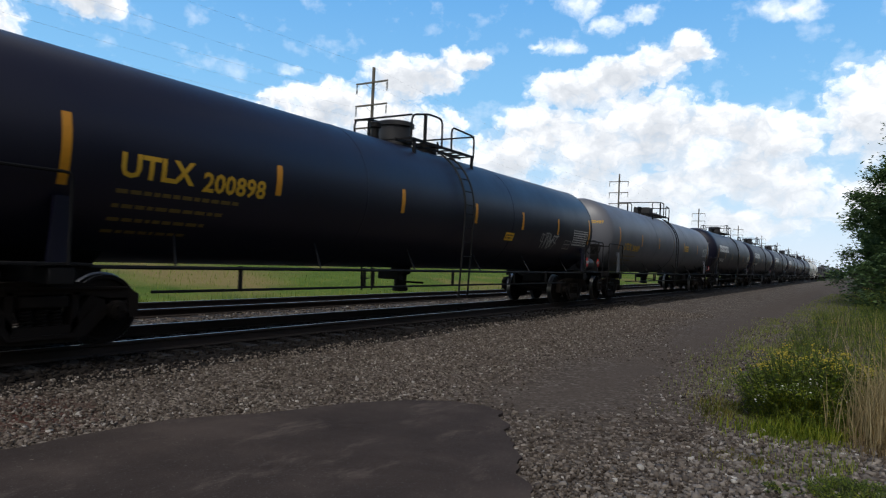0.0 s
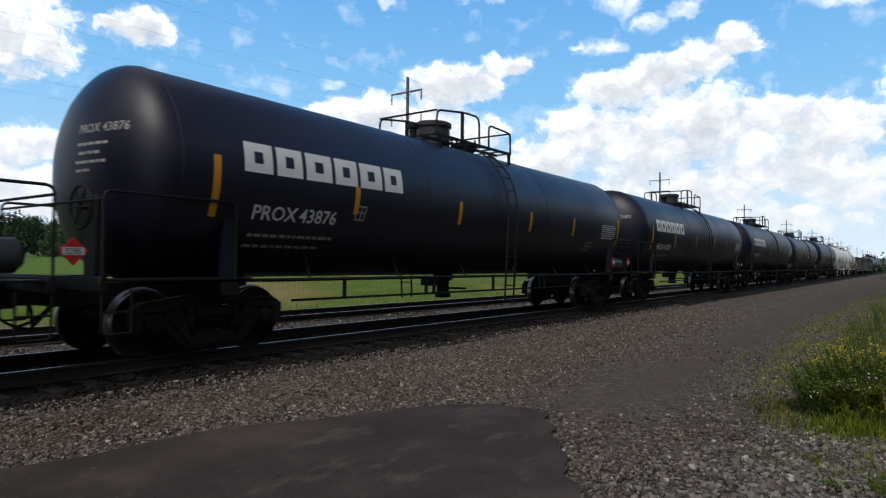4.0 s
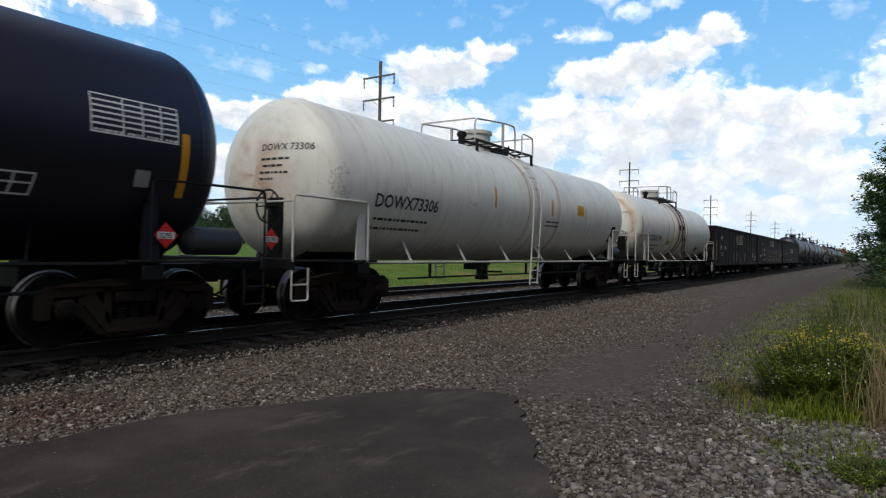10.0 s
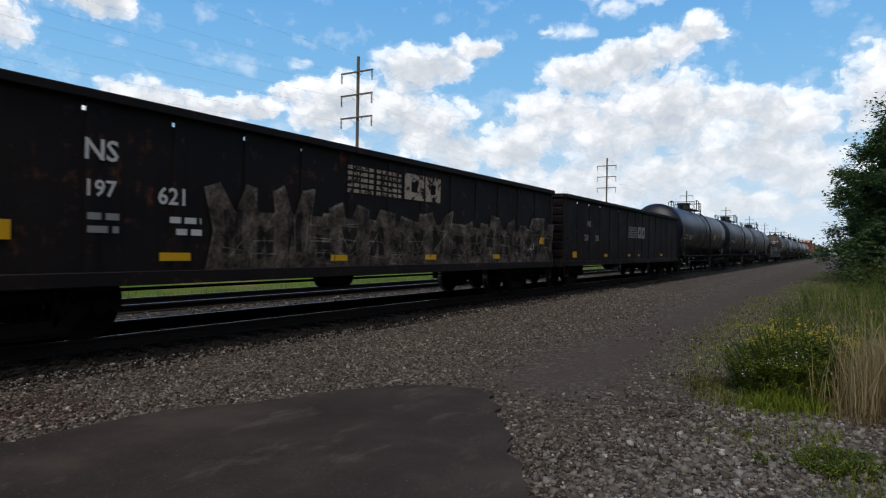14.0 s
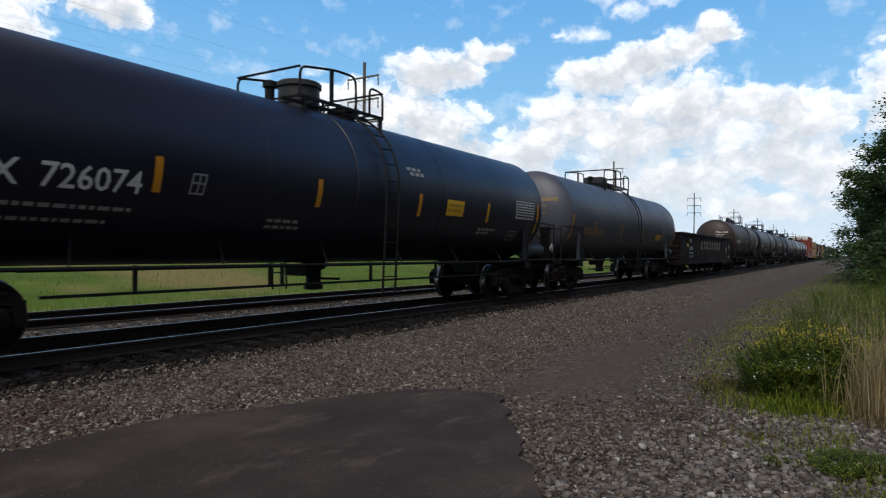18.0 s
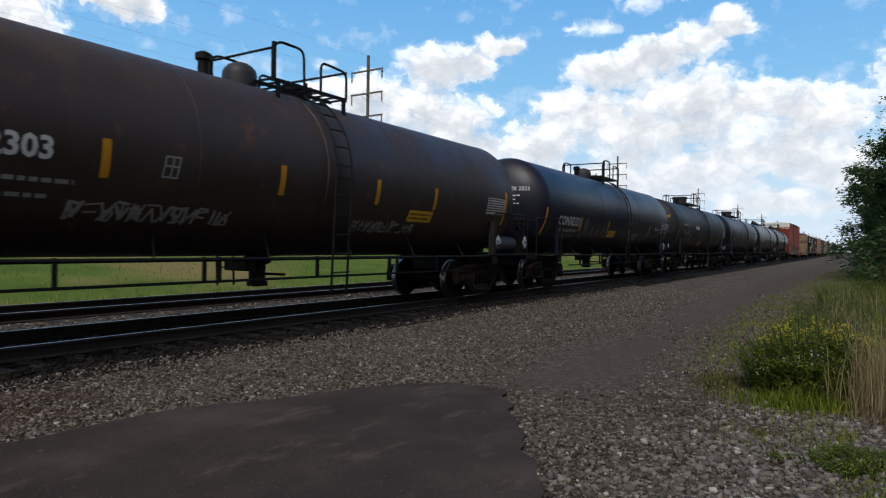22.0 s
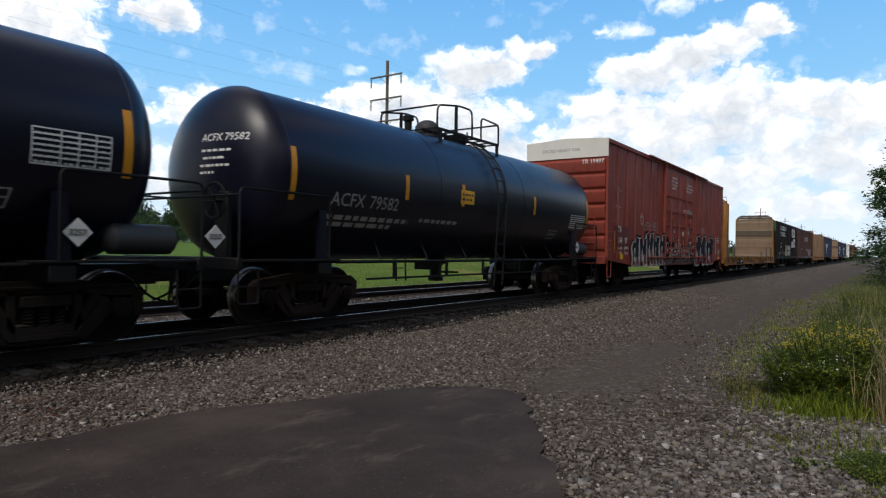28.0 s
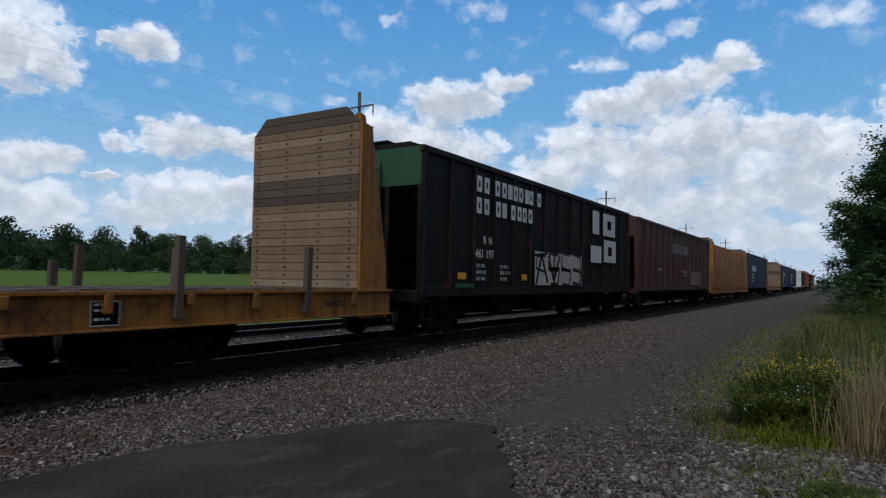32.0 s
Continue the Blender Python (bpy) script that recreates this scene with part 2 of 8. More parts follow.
def rusted_white(name, bands, arc=1.44, axis=2.49):
    """White tank paint with brown rust runs that follow the shell down from the top at given places along it: (place, half width, strength)."""
    def build(n, b):
        sep = n.add("ShaderNodeSeparateXYZ", {0: n.obj}).outputs
        round_ = n.math("ARCTAN2", n.math("SUBTRACT", sep[2], axis), sep[0])
        wrap = n.add("ShaderNodeCombineXYZ", {0: n.math("MULTIPLY", round_, arc), 1: n.math("MULTIPLY", sep[1], 7.0), 2: 0.0}).outputs[0]
        runs = n.noise(wrap, 1.0, 6, 0.62)
        fine = n.noise(n.obj, 13, 5, 0.65)
        big = n.noise(n.obj, 0.9, 5, 0.6)
        wob = n.math("MULTIPLY", n.math("SUBTRACT", n.noise(n.obj, 1.7, 4, 0.6), 0.5), 0.22)
        along = n.math("ADD", sep[1], wob)
        grime = n.math("MULTIPLY", n.ramp(big, ((0.4, grey(0)), (0.8, grey(1)))), 0.24)
        grime = n.math("ADD", grime, n.math("MULTIPLY", n.ramp(runs, ((0.50, grey(0)), (0.74, grey(1)))), 0.42), clamp=True)
        col = n.mix(grime, (0.78, 0.785, 0.73, 1), (0.36, 0.33, 0.27, 1))
        total = None
        for y, w, k in bands:
            d = n.math("SUBTRACT", 1.0, n.math("MULTIPLY", n.math("ABSOLUTE", n.math("SUBTRACT", along, y)), 1 / w), clamp=True)
            d = n.math("MULTIPLY", d, n.math("MULTIPLY", n.ramp(runs, ((0.30, grey(0.45)), (0.58, grey(1.25)))), k))
            total = d if total is None else n.math("MAXIMUM", total, d)
        col = n.mix(n.ramp(total, ((0.08, grey(0)), (0.40, grey(0.75)), (0.9, grey(1)))), col, n.ramp(total, ((0.15, (0.55, 0.32, 0.16)), (0.45, (0.36, 0.140, 0.050)), (0.75, (0.20, 0.070, 0.028)), (1.0, (0.065, 0.026, 0.016)))))
        # dark flaking cracks
        crack = n.ramp(n.math("ABSOLUTE", n.math("SUBTRACT", n.noise(n.obj, 2.4, 6, 0.7), 0.5)), ((0.0, grey(1)), (0.012, grey(0))))
        where = n.ramp(n.noise(n.obj, 0.75, 2, 0.5), ((0.55, grey(0)), (0.66, grey(1))))
        col = n.mix(n.math("MULTIPLY", n.math("MULTIPLY", crack, where), 0.8), col, (0.06, 0.045, 0.04, 1))
        link(n, b, color=col, rough=0.5, normal=relief(n, fine, 0.15, 0.004))
    return material(name, build)


RUSTWHITE = rusted_white("white tank paint with brown rust runs", ((-0.34, 0.26, 1.05), (0.20, 0.17, 1.15), (1.10, 0.17, 0.85), (-1.35, 0.18, 0.5), (0.75, 0.14, 0.45), (-0.62, 0.22, 0.32), (-6.95, 0.2, 0.35), (-2.3, 0.14, 0.4)))
DOWWHITE = rusted_white("white tank paint with faint rust", ((-0.05, 0.12, 0.35), (0.42, 0.1, 0.35), (1.9, 0.25, 0.30), (7.9, 0.3, 0.4), (-8.1, 0.25, 0.3)), 1.5, 2.55)
GOND = paint("worn black gondola paint", (0.0095, 0.0078, 0.0090), (0.028, 0.0185, 0.0150), 0.45, 0.55, 0.9, 0.30, spec=0.22)
SOUTH = paint("black gondola paint with brown rust", (0.0085, 0.0064, 0.0062), (0.027, 0.0165, 0.0125), 0.4, 0.6, 0.8, 0.3, spec=0.2)
OXIDE = paint("oxide red box car paint", (0.300, 0.049, 0.029), (0.190, 0.046, 0.030), 0.55, 0.5, 0.9, 0.25)
MAROON = paint("maroon hopper paint", (0.075, 0.024, 0.022), (0.07, 0.04, 0.034), 0.5, 0.5, 0.6, 0.2)
# near-black against GREEN: shade on the lower ends is painted into this tone
GREENBLACK = paint("dark hopper paint with end shade", (0.0115, 0.0105, 0.0100), (0.032, 0.026, 0.021), 0.5, 0.55, 0.9, 0.25, spec=0.2)
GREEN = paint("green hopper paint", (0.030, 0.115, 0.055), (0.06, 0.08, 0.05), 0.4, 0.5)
YELLOW = paint("rusty yellow flat car paint", (0.42, 0.180, 0.017), (0.15, 0.070, 0.028), 0.65, 0.5, 1.0, 0.75)
NAVY = paint("navy blue car paint", (0.018, 0.03, 0.075), (0.05, 0.05, 0.06), 0.4, 0.5)
CREAM = paint("white excess height band", (0.80, 0.78, 0.72), (0.5, 0.44, 0.37), 0.22, 0.5)
GRIME = plain("truck grime", (0.016, 0.0125, 0.0105), 0.85, 0.0, 0.5, 8, 0.3, 0.15)
RUSTED = plain("rusty truck casting", (0.025, 0.0165, 0.0130), 0.85, 0.0, 0.5, 9, 0.35, 0.15)
WHEEL = plain("dirty wheel steel", (0.013, 0.0105, 0.009), 0.85, 0.0, 0.5, 10, 0.15, 0.1)
TREAD = plain("polished wheel tread", (0.26, 0.25, 0.24), 0.34, 1.0, 0.2, 20, 0.05)
RAILTOP = plain("polished rail head", (0.26, 0.255, 0.25), 0.40, 1.0, 0.15, 6, 0.03)
RAILSIDE = plain("rusty rail side", (0.022, 0.015, 0.012), 0.92, 0.0, 0.4, 14)
TIE = plain("oily wooden tie", (0.016, 0.013, 0.011), 0.85, 0.0, 0.45, 16, 0.5)
DARKSTEEL = plain("dark painted steel", (0.0065, 0.0062, 0.0066), 0.6, 0.0, 0.4, 10, 0.15, 0.25)
GREYSTEEL = plain("grey fittings", (0.05, 0.052, 0.055), 0.5, 0.2, 0.3, 10)
DRUM = plain("weathered dark hatch steel", (0.030, 0.030, 0.034), 0.6, 0.0, 0.4, 7, 0.2)
WHITESTEEL = plain("off-white painted steel", (0.52, 0.51, 0.48), 0.5, 0.0, 0.3, 8)
STRIPE = plain("amber reflective stripe", (0.62, 0.27, 0.012), 0.4, 0.0, 0.25, 12, 0.03)
AMBER = plain("amber panel", (0.80, 0.44, 0.010), 0.4, 0.0, 0.15, 8, 0.02)
LETTER = plain("white stencil paint", (0.70, 0.70, 0.68), 0.55, 0.0, 0.2, 6, 0.02)
LETTER_DIM = plain("worn white stencil paint", (0.30, 0.30, 0.29), 0.6, 0.0, 0.5, 9, 0.02)
LETTER_Y = plain("yellow stencil paint", (0.60, 0.35, 0.02), 0.55, 0.0, 0.3, 6, 0.02)
LETTER_YD = plain("worn yellow stencil paint", (0.40, 0.25, 0.03), 0.6, 0.0, 0.5, 9, 0.02)
LETTER_YS = plain("dim yellow stencil print", (0.15, 0.10, 0.022), 0.6, 0.0, 0.5, 9, 0.02)
LETTER_K = plain("black stencil paint", (0.02, 0.02, 0.022), 0.6, 0.0, 0.3, 6, 0.02)
RED = plain("red placard", (0.55, 0.02, 0.015), 0.4, 0.0, 0.1, 6, 0.02)
POLE = plain("weathered pole wood", (0.13, 0.115, 0.10), 0.85, 0.0, 0.35, 5, 0.4)
INSUL = plain("brown glazed insulator", (0.05, 0.035, 0.03), 0.3, 0.0, 0.2, 5, 0.02)
WIRE = plain("aluminium wire", (0.30, 0.31, 0.33), 0.5, 0.6, 0.1, 1, 0.0)


def wood_build(n, b):
    m = n.add("ShaderNodeMapping", {0: n.obj, 3: (1.2, 1.2, 26.0)}).outputs[0]
    grain = n.noise(m, 1.5, 6, 0.65)
    base = n.ramp(n.rnd, ((0.0, (0.235, 0.155, 0.095)), (0.35, (0.34, 0.225, 0.135)), (0.7, (0.30, 0.215, 0.145)), (1.0, (0.47, 0.345, 0.23))))
    spots = n.ramp(n.noise(n.obj, 1.6, 5, 0.65), ((0.45, grey(0)), (0.72, grey(0.55))))
    col = n.mix(n.math("MULTIPLY", grain, 0.75), base, (0.17, 0.11, 0.065, 1))
    col = n.mix(spots, col, (0.15, 0.115, 0.085, 1))
    link(n, b, color=col, rough=0.8, normal=relief(n, grain, 0.3, 0.004))


WOOD = material("weathered pine plank", wood_build)


def grey_wood_build(n, b):
    m = n.add("ShaderNodeMapping", {0: n.obj, 3: (1.2, 1.2, 26.0)}).outputs[0]
    grain = n.noise(m, 1.5, 6, 0.65)
    base = n.ramp(n.rnd, ((0.0, (0.10, 0.075, 0.055)), (1.0, (0.16, 0.125, 0.095))))
    col = n.mix(n.math("MULTIPLY", grain, 0.7), base, (0.06, 0.045, 0.035, 1))
    link(n, b, color=col, rough=0.85, normal=relief(n, grain, 0.3, 0.004))


GREYWOOD = material("grey stained plank", grey_wood_build)

# ---- the setting: sky, ground, tracks ----
# clouds as heaps: azimuth (left of the track), height, half width, half depth, in degrees
CLOUD_ROWS = ((69.1, 16.9, 5.2, 3.5), (65.8, 15.7, 2.2, 1.6), (59.7, 18.3, 2.7, 1.5), (61.7, 18.3, 1.5, 0.7), (66.0, 9.0, 3.1, 1.2), (68.2, 8.2, 2.1, 1.0), (61.2, 10.7, 1.5, 0.9), (56.8, 11.4, 3.0, 1.9), (52.3, 11.2, 4.6, 1.3), (48.1, 11.5, 3.8, 1.0),
              (44.9, 12.7, 2.0, 1.0), (55.8, 6.6, 5.5, 2.2), (59.2, 5.4, 3.8, 1.5), (51.8, 7.2, 2.8, 1.5), (66.5, 5.4, 3.8, 1.9), (68.8, 5.8, 2.1, 1.7), (62.5, 7.8, 1.8, 0.4), (49.9, 5.2, 2.1, 0.9), (65.5, 4.1, 3.3, 0.9), (46.1, 3.6, 6.3, 0.4))
CLOUD_TOWER = ((39.7, 12.7, 5.5, 2.2), (34.2, 15.6, 3.6, 2.1), (28.9, 17.2, 2.6, 1.1), (31.7, 15.8, 3.0, 1.6), (32.4, 10.6, 3.9, 3.2), (35.7, 12.0, 4.0, 2.9), (41.2, 8.4, 3.5, 1.9), (44.9, 5.3, 3.6, 2.0), (39.7, 5.1, 5.2, 2.2), (33.2, 4.9, 5.2, 2.4), (30.2, 8.1, 2.1, 2.0), (42.2, 11.7, 3.0, 1.9))
CLOUD_BANK = ((9.9, 17.9, 2.0, 1.4), (12.2, 16.7, 2.6, 1.7), (14.9, 16.1, 3.1, 1.7), (18.5, 15.0, 4.6, 1.9), (21.4, 11.7, 5.0, 2.3), (24.3, 9.4, 3.6, 2.4), (27.0, 8.4, 2.5, 1.3), (17.2, 10.1, 5.5, 3.7), (12.7, 11.6, 5.2, 3.6), (8.7, 12.0, 3.4, 2.2), (5.0, 11.6, 3.2, 1.7), (2.8, 10.3, 3.2, 2.5),
              (6.6, 8.1, 5.8, 2.6), (12.8, 6.2, 6.4, 2.3), (2.1, 6.5, 3.2, 2.5), (5.9, 3.9, 5.7, 1.3), (18.1, 5.4, 5.0, 2.4), (23.8, 5.3, 3.9, 2.0), (-3.5, 12.0, 4.0, 3.8), (-9.0, 12.0, 6.0, 4.5), (-5.0, 5.5, 6.0, 2.5), (80.0, 13.0, 7.0, 4.0), (92.0, 14.0, 8.0, 5.0), (-30.0, 12.0, 13.0, 6.0))
CLOUD_WISPS = ((30.9, 22.9, 2.4, 0.9), (18.6, 21.6, 1.9, 1.5), (16.6, 19.8, 1.6, 0.9), (13.9, 20.6, 2.4, 0.7), (20.4, 18.3, 2.3, 0.75), (22.7, 18.8, 0.8, 0.4), (2.4, 19.9, 3.4, 1.1), (39.3, 22.3, 1.6, 0.5), (44.0, 15.2, 1.3, 0.7), (15.4, 22.8, 2.7, 0.8))


def cloud_sky():
    """A far bowl of sky with heaped clouds in front of the camera; it drifts slowly."""
    def build(n, b):
        sep = n.add("ShaderNodeSeparateXYZ", {0: n.add("ShaderNodeVectorMath", {0: n.obj}, operation="NORMALIZE").outputs[0]}).outputs
        az = n.math("MULTIPLY", n.math("ARCTAN2", n.math("MULTIPLY", sep[0], -1.0), sep[1]), 57.2958)
        el = n.math("MULTIPLY", n.math("ARCSINE", sep[2]), 57.2958)
        flat = n.add("ShaderNodeCombineXYZ", {0: az, 1: n.math("MULTIPLY", el, 1.25), 2: 0.0}).outputs[0]
        # the outline curls: the place is shifted by a soft noise before the heaps are laid
        curl = n.add("ShaderNodeSeparateColor", {0: n.noise(flat, 0.5, 6, 0.52, 1)}).outputs
        az2 = n.math("MULTIPLY_ADD", n.math("SUBTRACT", curl[0], 0.5), 3.0, az)
        el2 = n.math("MULTIPLY_ADD", n.math("SUBTRACT", curl[1], 0.5), 2.4, el)
        best = low = thin = None
        for group in (CLOUD_ROWS, CLOUD_TOWER, CLOUD_BANK, CLOUD_WISPS):
            for a, e, w, d in group:
                u = n.math("MULTIPLY", n.math("SUBTRACT", az2, a), 1 / w)
                v = n.math("MULTIPLY", n.math("SUBTRACT", el2, e), 1 / d)
                q = n.math("SUBTRACT", 1.0, n.math("MULTIPLY_ADD", u, u, n.math("MULTIPLY", v, v)))
                if group is CLOUD_WISPS:
                    thin = q if thin is None else n.math("SMOOTH_MAX", thin, q, 0.3)
                    continue
                k = n.math("MULTIPLY_ADD", v, -0.9, q)
                best = q if best is None else n.math("SMOOTH_MAX", best, q, 0.22)
                low = k if low is None else n.math("SMOOTH_MAX", low, k, 0.4)
        puffs = n.add("ShaderNodeTexVoronoi", {"Vector": n.add("ShaderNodeCombineXYZ", {0: az2, 1: n.math("MULTIPLY", el2, 1.25), 2: 0.0}).outputs[0], "Scale": 0.62, "Detail": 3.0, "Roughness": 0.55}).outputs["Distance"]
        rag = n.noise(flat, 0.34, 8, 0.56)
        fine = n.noise(flat, 1.1, 5, 0.55)
        rough = n.math("ADD", n.math("MULTIPLY", n.math("SUBTRACT", rag, 0.5), 1.7), n.math("MULTIPLY", n.math("SUBTRACT", 0.45, puffs), 0.55))
        rough = n.math("ADD", rough, n.math("MULTIPLY", n.math("SUBTRACT", fine, 0.5), 0.40))
        thick = n.math("ADD", n.math("MAXIMUM", best, -1.2), rough)
        veil = n.math("ADD", n.math("MAXIMUM", thin, -1.2), n.math("MULTIPLY", rough, 1.2))
        cover = n.ramp(n.math("ADD", n.math("MULTIPLY", thick, 0.7), 0.43), ((0.0, grey(0)), (0.20, grey(0.16)), (0.42, grey(0.70)), (0.78, grey(1))), "EASE")
        cover = n.math("MAXIMUM", cover, n.math("MULTIPLY", n.ramp(n.math("ADD", n.math("MULTIPLY", veil, 0.5), 0.25), ((0.0, grey(0)), (0.9, grey(1))), "EASE"), 0.85))
        cover = n.math("MAXIMUM", cover, n.ramp(rag, ((0.54, grey(0)), (0.80, grey(0.40)))))
        lump = n.noise(flat, 0.28, 5, 0.55)
        dim = n.math("ADD", n.math("MULTIPLY", low, 0.34), n.math("MULTIPLY", n.math("SUBTRACT", lump, 0.5), 0.95))
        dim = n.math("ADD", dim, n.math("MULTIPLY", n.math("SUBTRACT", puffs, 0.45), 0.30))
        shade = n.ramp(dim, ((0.12, (1.22, 1.215, 1.20)), (0.34, (1.02, 1.02, 1.02)), (0.55, (0.80, 0.82, 0.845)), (0.90, (0.61, 0.64, 0.68))))
        blue = n.ramp(n.math("MULTIPLY", el, 1 / 40), ((0.0, (0.66, 0.80, 0.92)), (0.12, (0.50, 0.72, 0.90)), (0.35, (0.245, 0.535, 0.85)), (0.62, (0.125, 0.38, 0.77)), (1.0, (0.05, 0.22, 0.60))))
        haze = n.ramp(n.math("MULTIPLY", el, 1 / 40), ((0.0, grey(0.75)), (0.10, grey(0.35)), (0.26, grey(0.0))))
        col = n.mix(cover, blue, shade)
        col = n.mix(haze, col, (0.78, 0.85, 0.91, 1))
        link(n, b, color=(0, 0, 0, 1), spec=0.0, rough=1.0, glow=col, power=1.0)

    mat = material("bright cumulus sky", build)
    s, r = Shape(), 3200.0
    cols, rows = 48, 20
    for j in range(rows + 1):
        for i in range(cols + 1):
            a, e = radians(-48 + 150 * i / cols), radians(-1.2 + 46 * j / rows)
            s.v.append((-r * math.sin(a) * math.cos(e), r * math.cos(a) * math.cos(e), r * math.sin(e)))
    s.f = [[j * (cols + 1) + i, j * (cols + 1) + i + 1, (j + 1) * (cols + 1) + i + 1, (j + 1) * (cols + 1) + i] for j in range(rows) for i in range(cols)]
    ob = part("backdrop", s, mat)
    return tagged(ob, "blue summer sky with bright white heaped clouds", "sky", kind="structure")


backdrop = cloud_sky()


def ground_height(x, y):
    """Trackside gravel, raised ballast bed, ditch and a gently rising field."""
    knots = ((-4000, 26), (-420, 5.2), (-180, 2.6), (-60, 1.75), (-42, 1.35), (-24, 0.25), (-18.0, -0.28), (-16.6, -0.25), (-15.4, 0.08), (-15.0, 0.125), (-7.35, 0.115),
             (-6.6, 0.02), (-5.5, 0.0), (-1.2, 0.0), (0.4, 0.10), (2.0, 0.30), (6.0, 0.5), (60, 0.8), (4000, 6))
    z = knots[0][1]
    for (a, za), (b, zb) in zip(knots, knots[1:]):
        if a <= x <= b:
            t = (x - a) / (b - a)
            z = za + (zb - za) * t
    return z


def make_ground():
    xs = [-4000, -2500, -1500, -900, -600, -420, -300, -220, -180, -140, -110, -85, -70, -60, -52, -42, -36, -30, -26, -24, -22, -20, -19, -18, -17.3, -16.6, -16, -15.4, -15, -14.6]
    xs += [-14 + 0.5 * i for i in range(13)]
    xs += [-7.35 + 0.25 * i for i in range(44)] + [4, 5, 6, 8, 11, 15, 20, 30, 60, 120, 300, 800, 2000, 4000]
    ys = [-4000, -1500, -600, -250, -120, -60, -30, -15, -8] + [-5 + 0.5 * i for i in range(71)] + [31 + 1.5 * i for i in range(30)] + [80, 95, 110, 130, 160, 200, 260, 340, 450, 600, 900, 1400, 2200, 4000]
    s = Shape()
    for y in ys:
        for x in xs:
            z = ground_height(x, y)
            if -8 < x < 4 and -6 < y < 60:
                z += 0.022 * (noise.noise((x * 0.7, y * 0.7, 0.3))) + 0.012 * noise.noise((x * 2.1, y * 2.1, 4.0))
            elif x < -19:
                z += 0.10 * noise.noise((x * 0.11, y * 0.07, 1.0)) * min(1, (-19 - x) / 20)
            s.v.append((x, y, z))
    w = len(xs)
    s.f = [[j * w + i, j * w + i + 1, (j + 1) * w + i + 1, (j + 1) * w + i] for j in range(len(ys) - 1) for i in range(w - 1)]

    def build(n, b):
        pos = n.obj
        sep = n.add("ShaderNodeSeparateXYZ", {0: pos}).outputs
        wob = n.math("MULTIPLY", n.math("SUBTRACT", n.noise(pos, 0.55, 5, 0.6), 0.5), 2.2)
        x = n.math("ADD", sep[0], wob)
        # gravel
        cell = n.add("ShaderNodeTexVoronoi", {"Vector": pos, "Scale": 24.0})
        tone = n.add("ShaderNodeSeparateColor", {0: cell.outputs["Color"]}).outputs[0]
        gravel = n.ramp(tone, ((0.0, (0.036, 0.028, 0.023)), (0.45, (0.094, 0.077, 0.063)), (0.8, (0.160, 0.135, 0.114)), (1.0, (0.31, 0.275, 0.235))))
        soil = n.noise(pos, 1.3, 5, 0.6)
        gravel = n.mix(n.math("MULTIPLY", n.ramp(soil, ((0.42, grey(0)), (0.66, grey(1)))), 0.62), gravel, (0.066, 0.052, 0.042, 1))
        lane = n.math("MULTIPLY", n.math("SUBTRACT", 1.0, n.math("MULTIPLY", n.math("ABSOLUTE", n.math("ADD", n.math("ADD", sep[0], n.math("MULTIPLY", wob, 0.35)), 2.9)), 0.62), clamp=True), n.ramp(n.math("MULTIPLY", sep[1], 1 / 40), ((0.12, grey(0)), (0.18, grey(1)))))
        gravel = n.mix(n.math("MULTIPLY", lane, 0.85), gravel, (0.092, 0.074, 0.061, 1))
        spot = n.add("ShaderNodeVectorMath", {0: pos, 1: (-6.3, 3.0, 0.0)}, operation="DISTANCE").outputs["Value"]
        spot = n.math("SUBTRACT", 1.0, n.math("ADD", n.math("MULTIPLY", spot, 1.1), n.math("MULTIPLY", wob, 0.35)), clamp=True)
        gravel = n.mix(n.math("MULTIPLY", spot, 0.8), gravel, (0.085, 0.030, 0.022, 1))
        # oily dark bed along the near track, the train's shade painted into it
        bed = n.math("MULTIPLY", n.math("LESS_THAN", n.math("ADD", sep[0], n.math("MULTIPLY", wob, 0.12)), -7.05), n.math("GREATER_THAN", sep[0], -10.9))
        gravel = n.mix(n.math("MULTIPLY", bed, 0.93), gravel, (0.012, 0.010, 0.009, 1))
        grass = n.ramp(n.noise(pos, 0.35, 6, 0.65), ((0.3, (0.062, 0.105, 0.014)), (0.55, (0.105, 0.158, 0.021)), (0.75, (0.175, 0.19, 0.038))))
        tan = n.mix(n.math("MULTIPLY", n.ramp(n.noise(pos, 0.09, 4, 0.55), ((0.50, grey(0)), (0.62, grey(1)))), n.math("GREATER_THAN", sep[0], -40.0)), grass, (0.22, 0.175, 0.062, 1))
        far = n.ramp(n.noise(pos, 0.02, 4, 0.5), ((0.35, (0.068, 0.125, 0.017)), (0.65, (0.105, 0.172, 0.025))))
        field = n.mix(n.math("LESS_THAN", sep[0], -34.0), tan, far)
        bank = n.mix(n.noise(pos, 2.0, 5, 0.6), (0.060, 0.095, 0.020, 1), (0.125, 0.120, 0.052, 1))
        col = n.mix(n.math("LESS_THAN", n.math("ADD", sep[0], n.math("MULTIPLY", wob, 0.25)), -16.0), gravel, field)
        col = n.mix(n.math("GREATER_THAN", x, 0.35), col, bank)
        hgt = n.math("ADD", n.math("MULTIPLY", cell.outputs["Distance"], -1.0), n.noise(pos, 60, 3, 0.6))
        link(n, b, color=col, rough=0.95, spec=0.08, normal=relief(n, hgt, 0.7, 0.02))

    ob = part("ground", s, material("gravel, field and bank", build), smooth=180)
    return tagged(ob, "grey trackside gravel rising to a green field", "ground", kind="structure")


ground = make_ground()


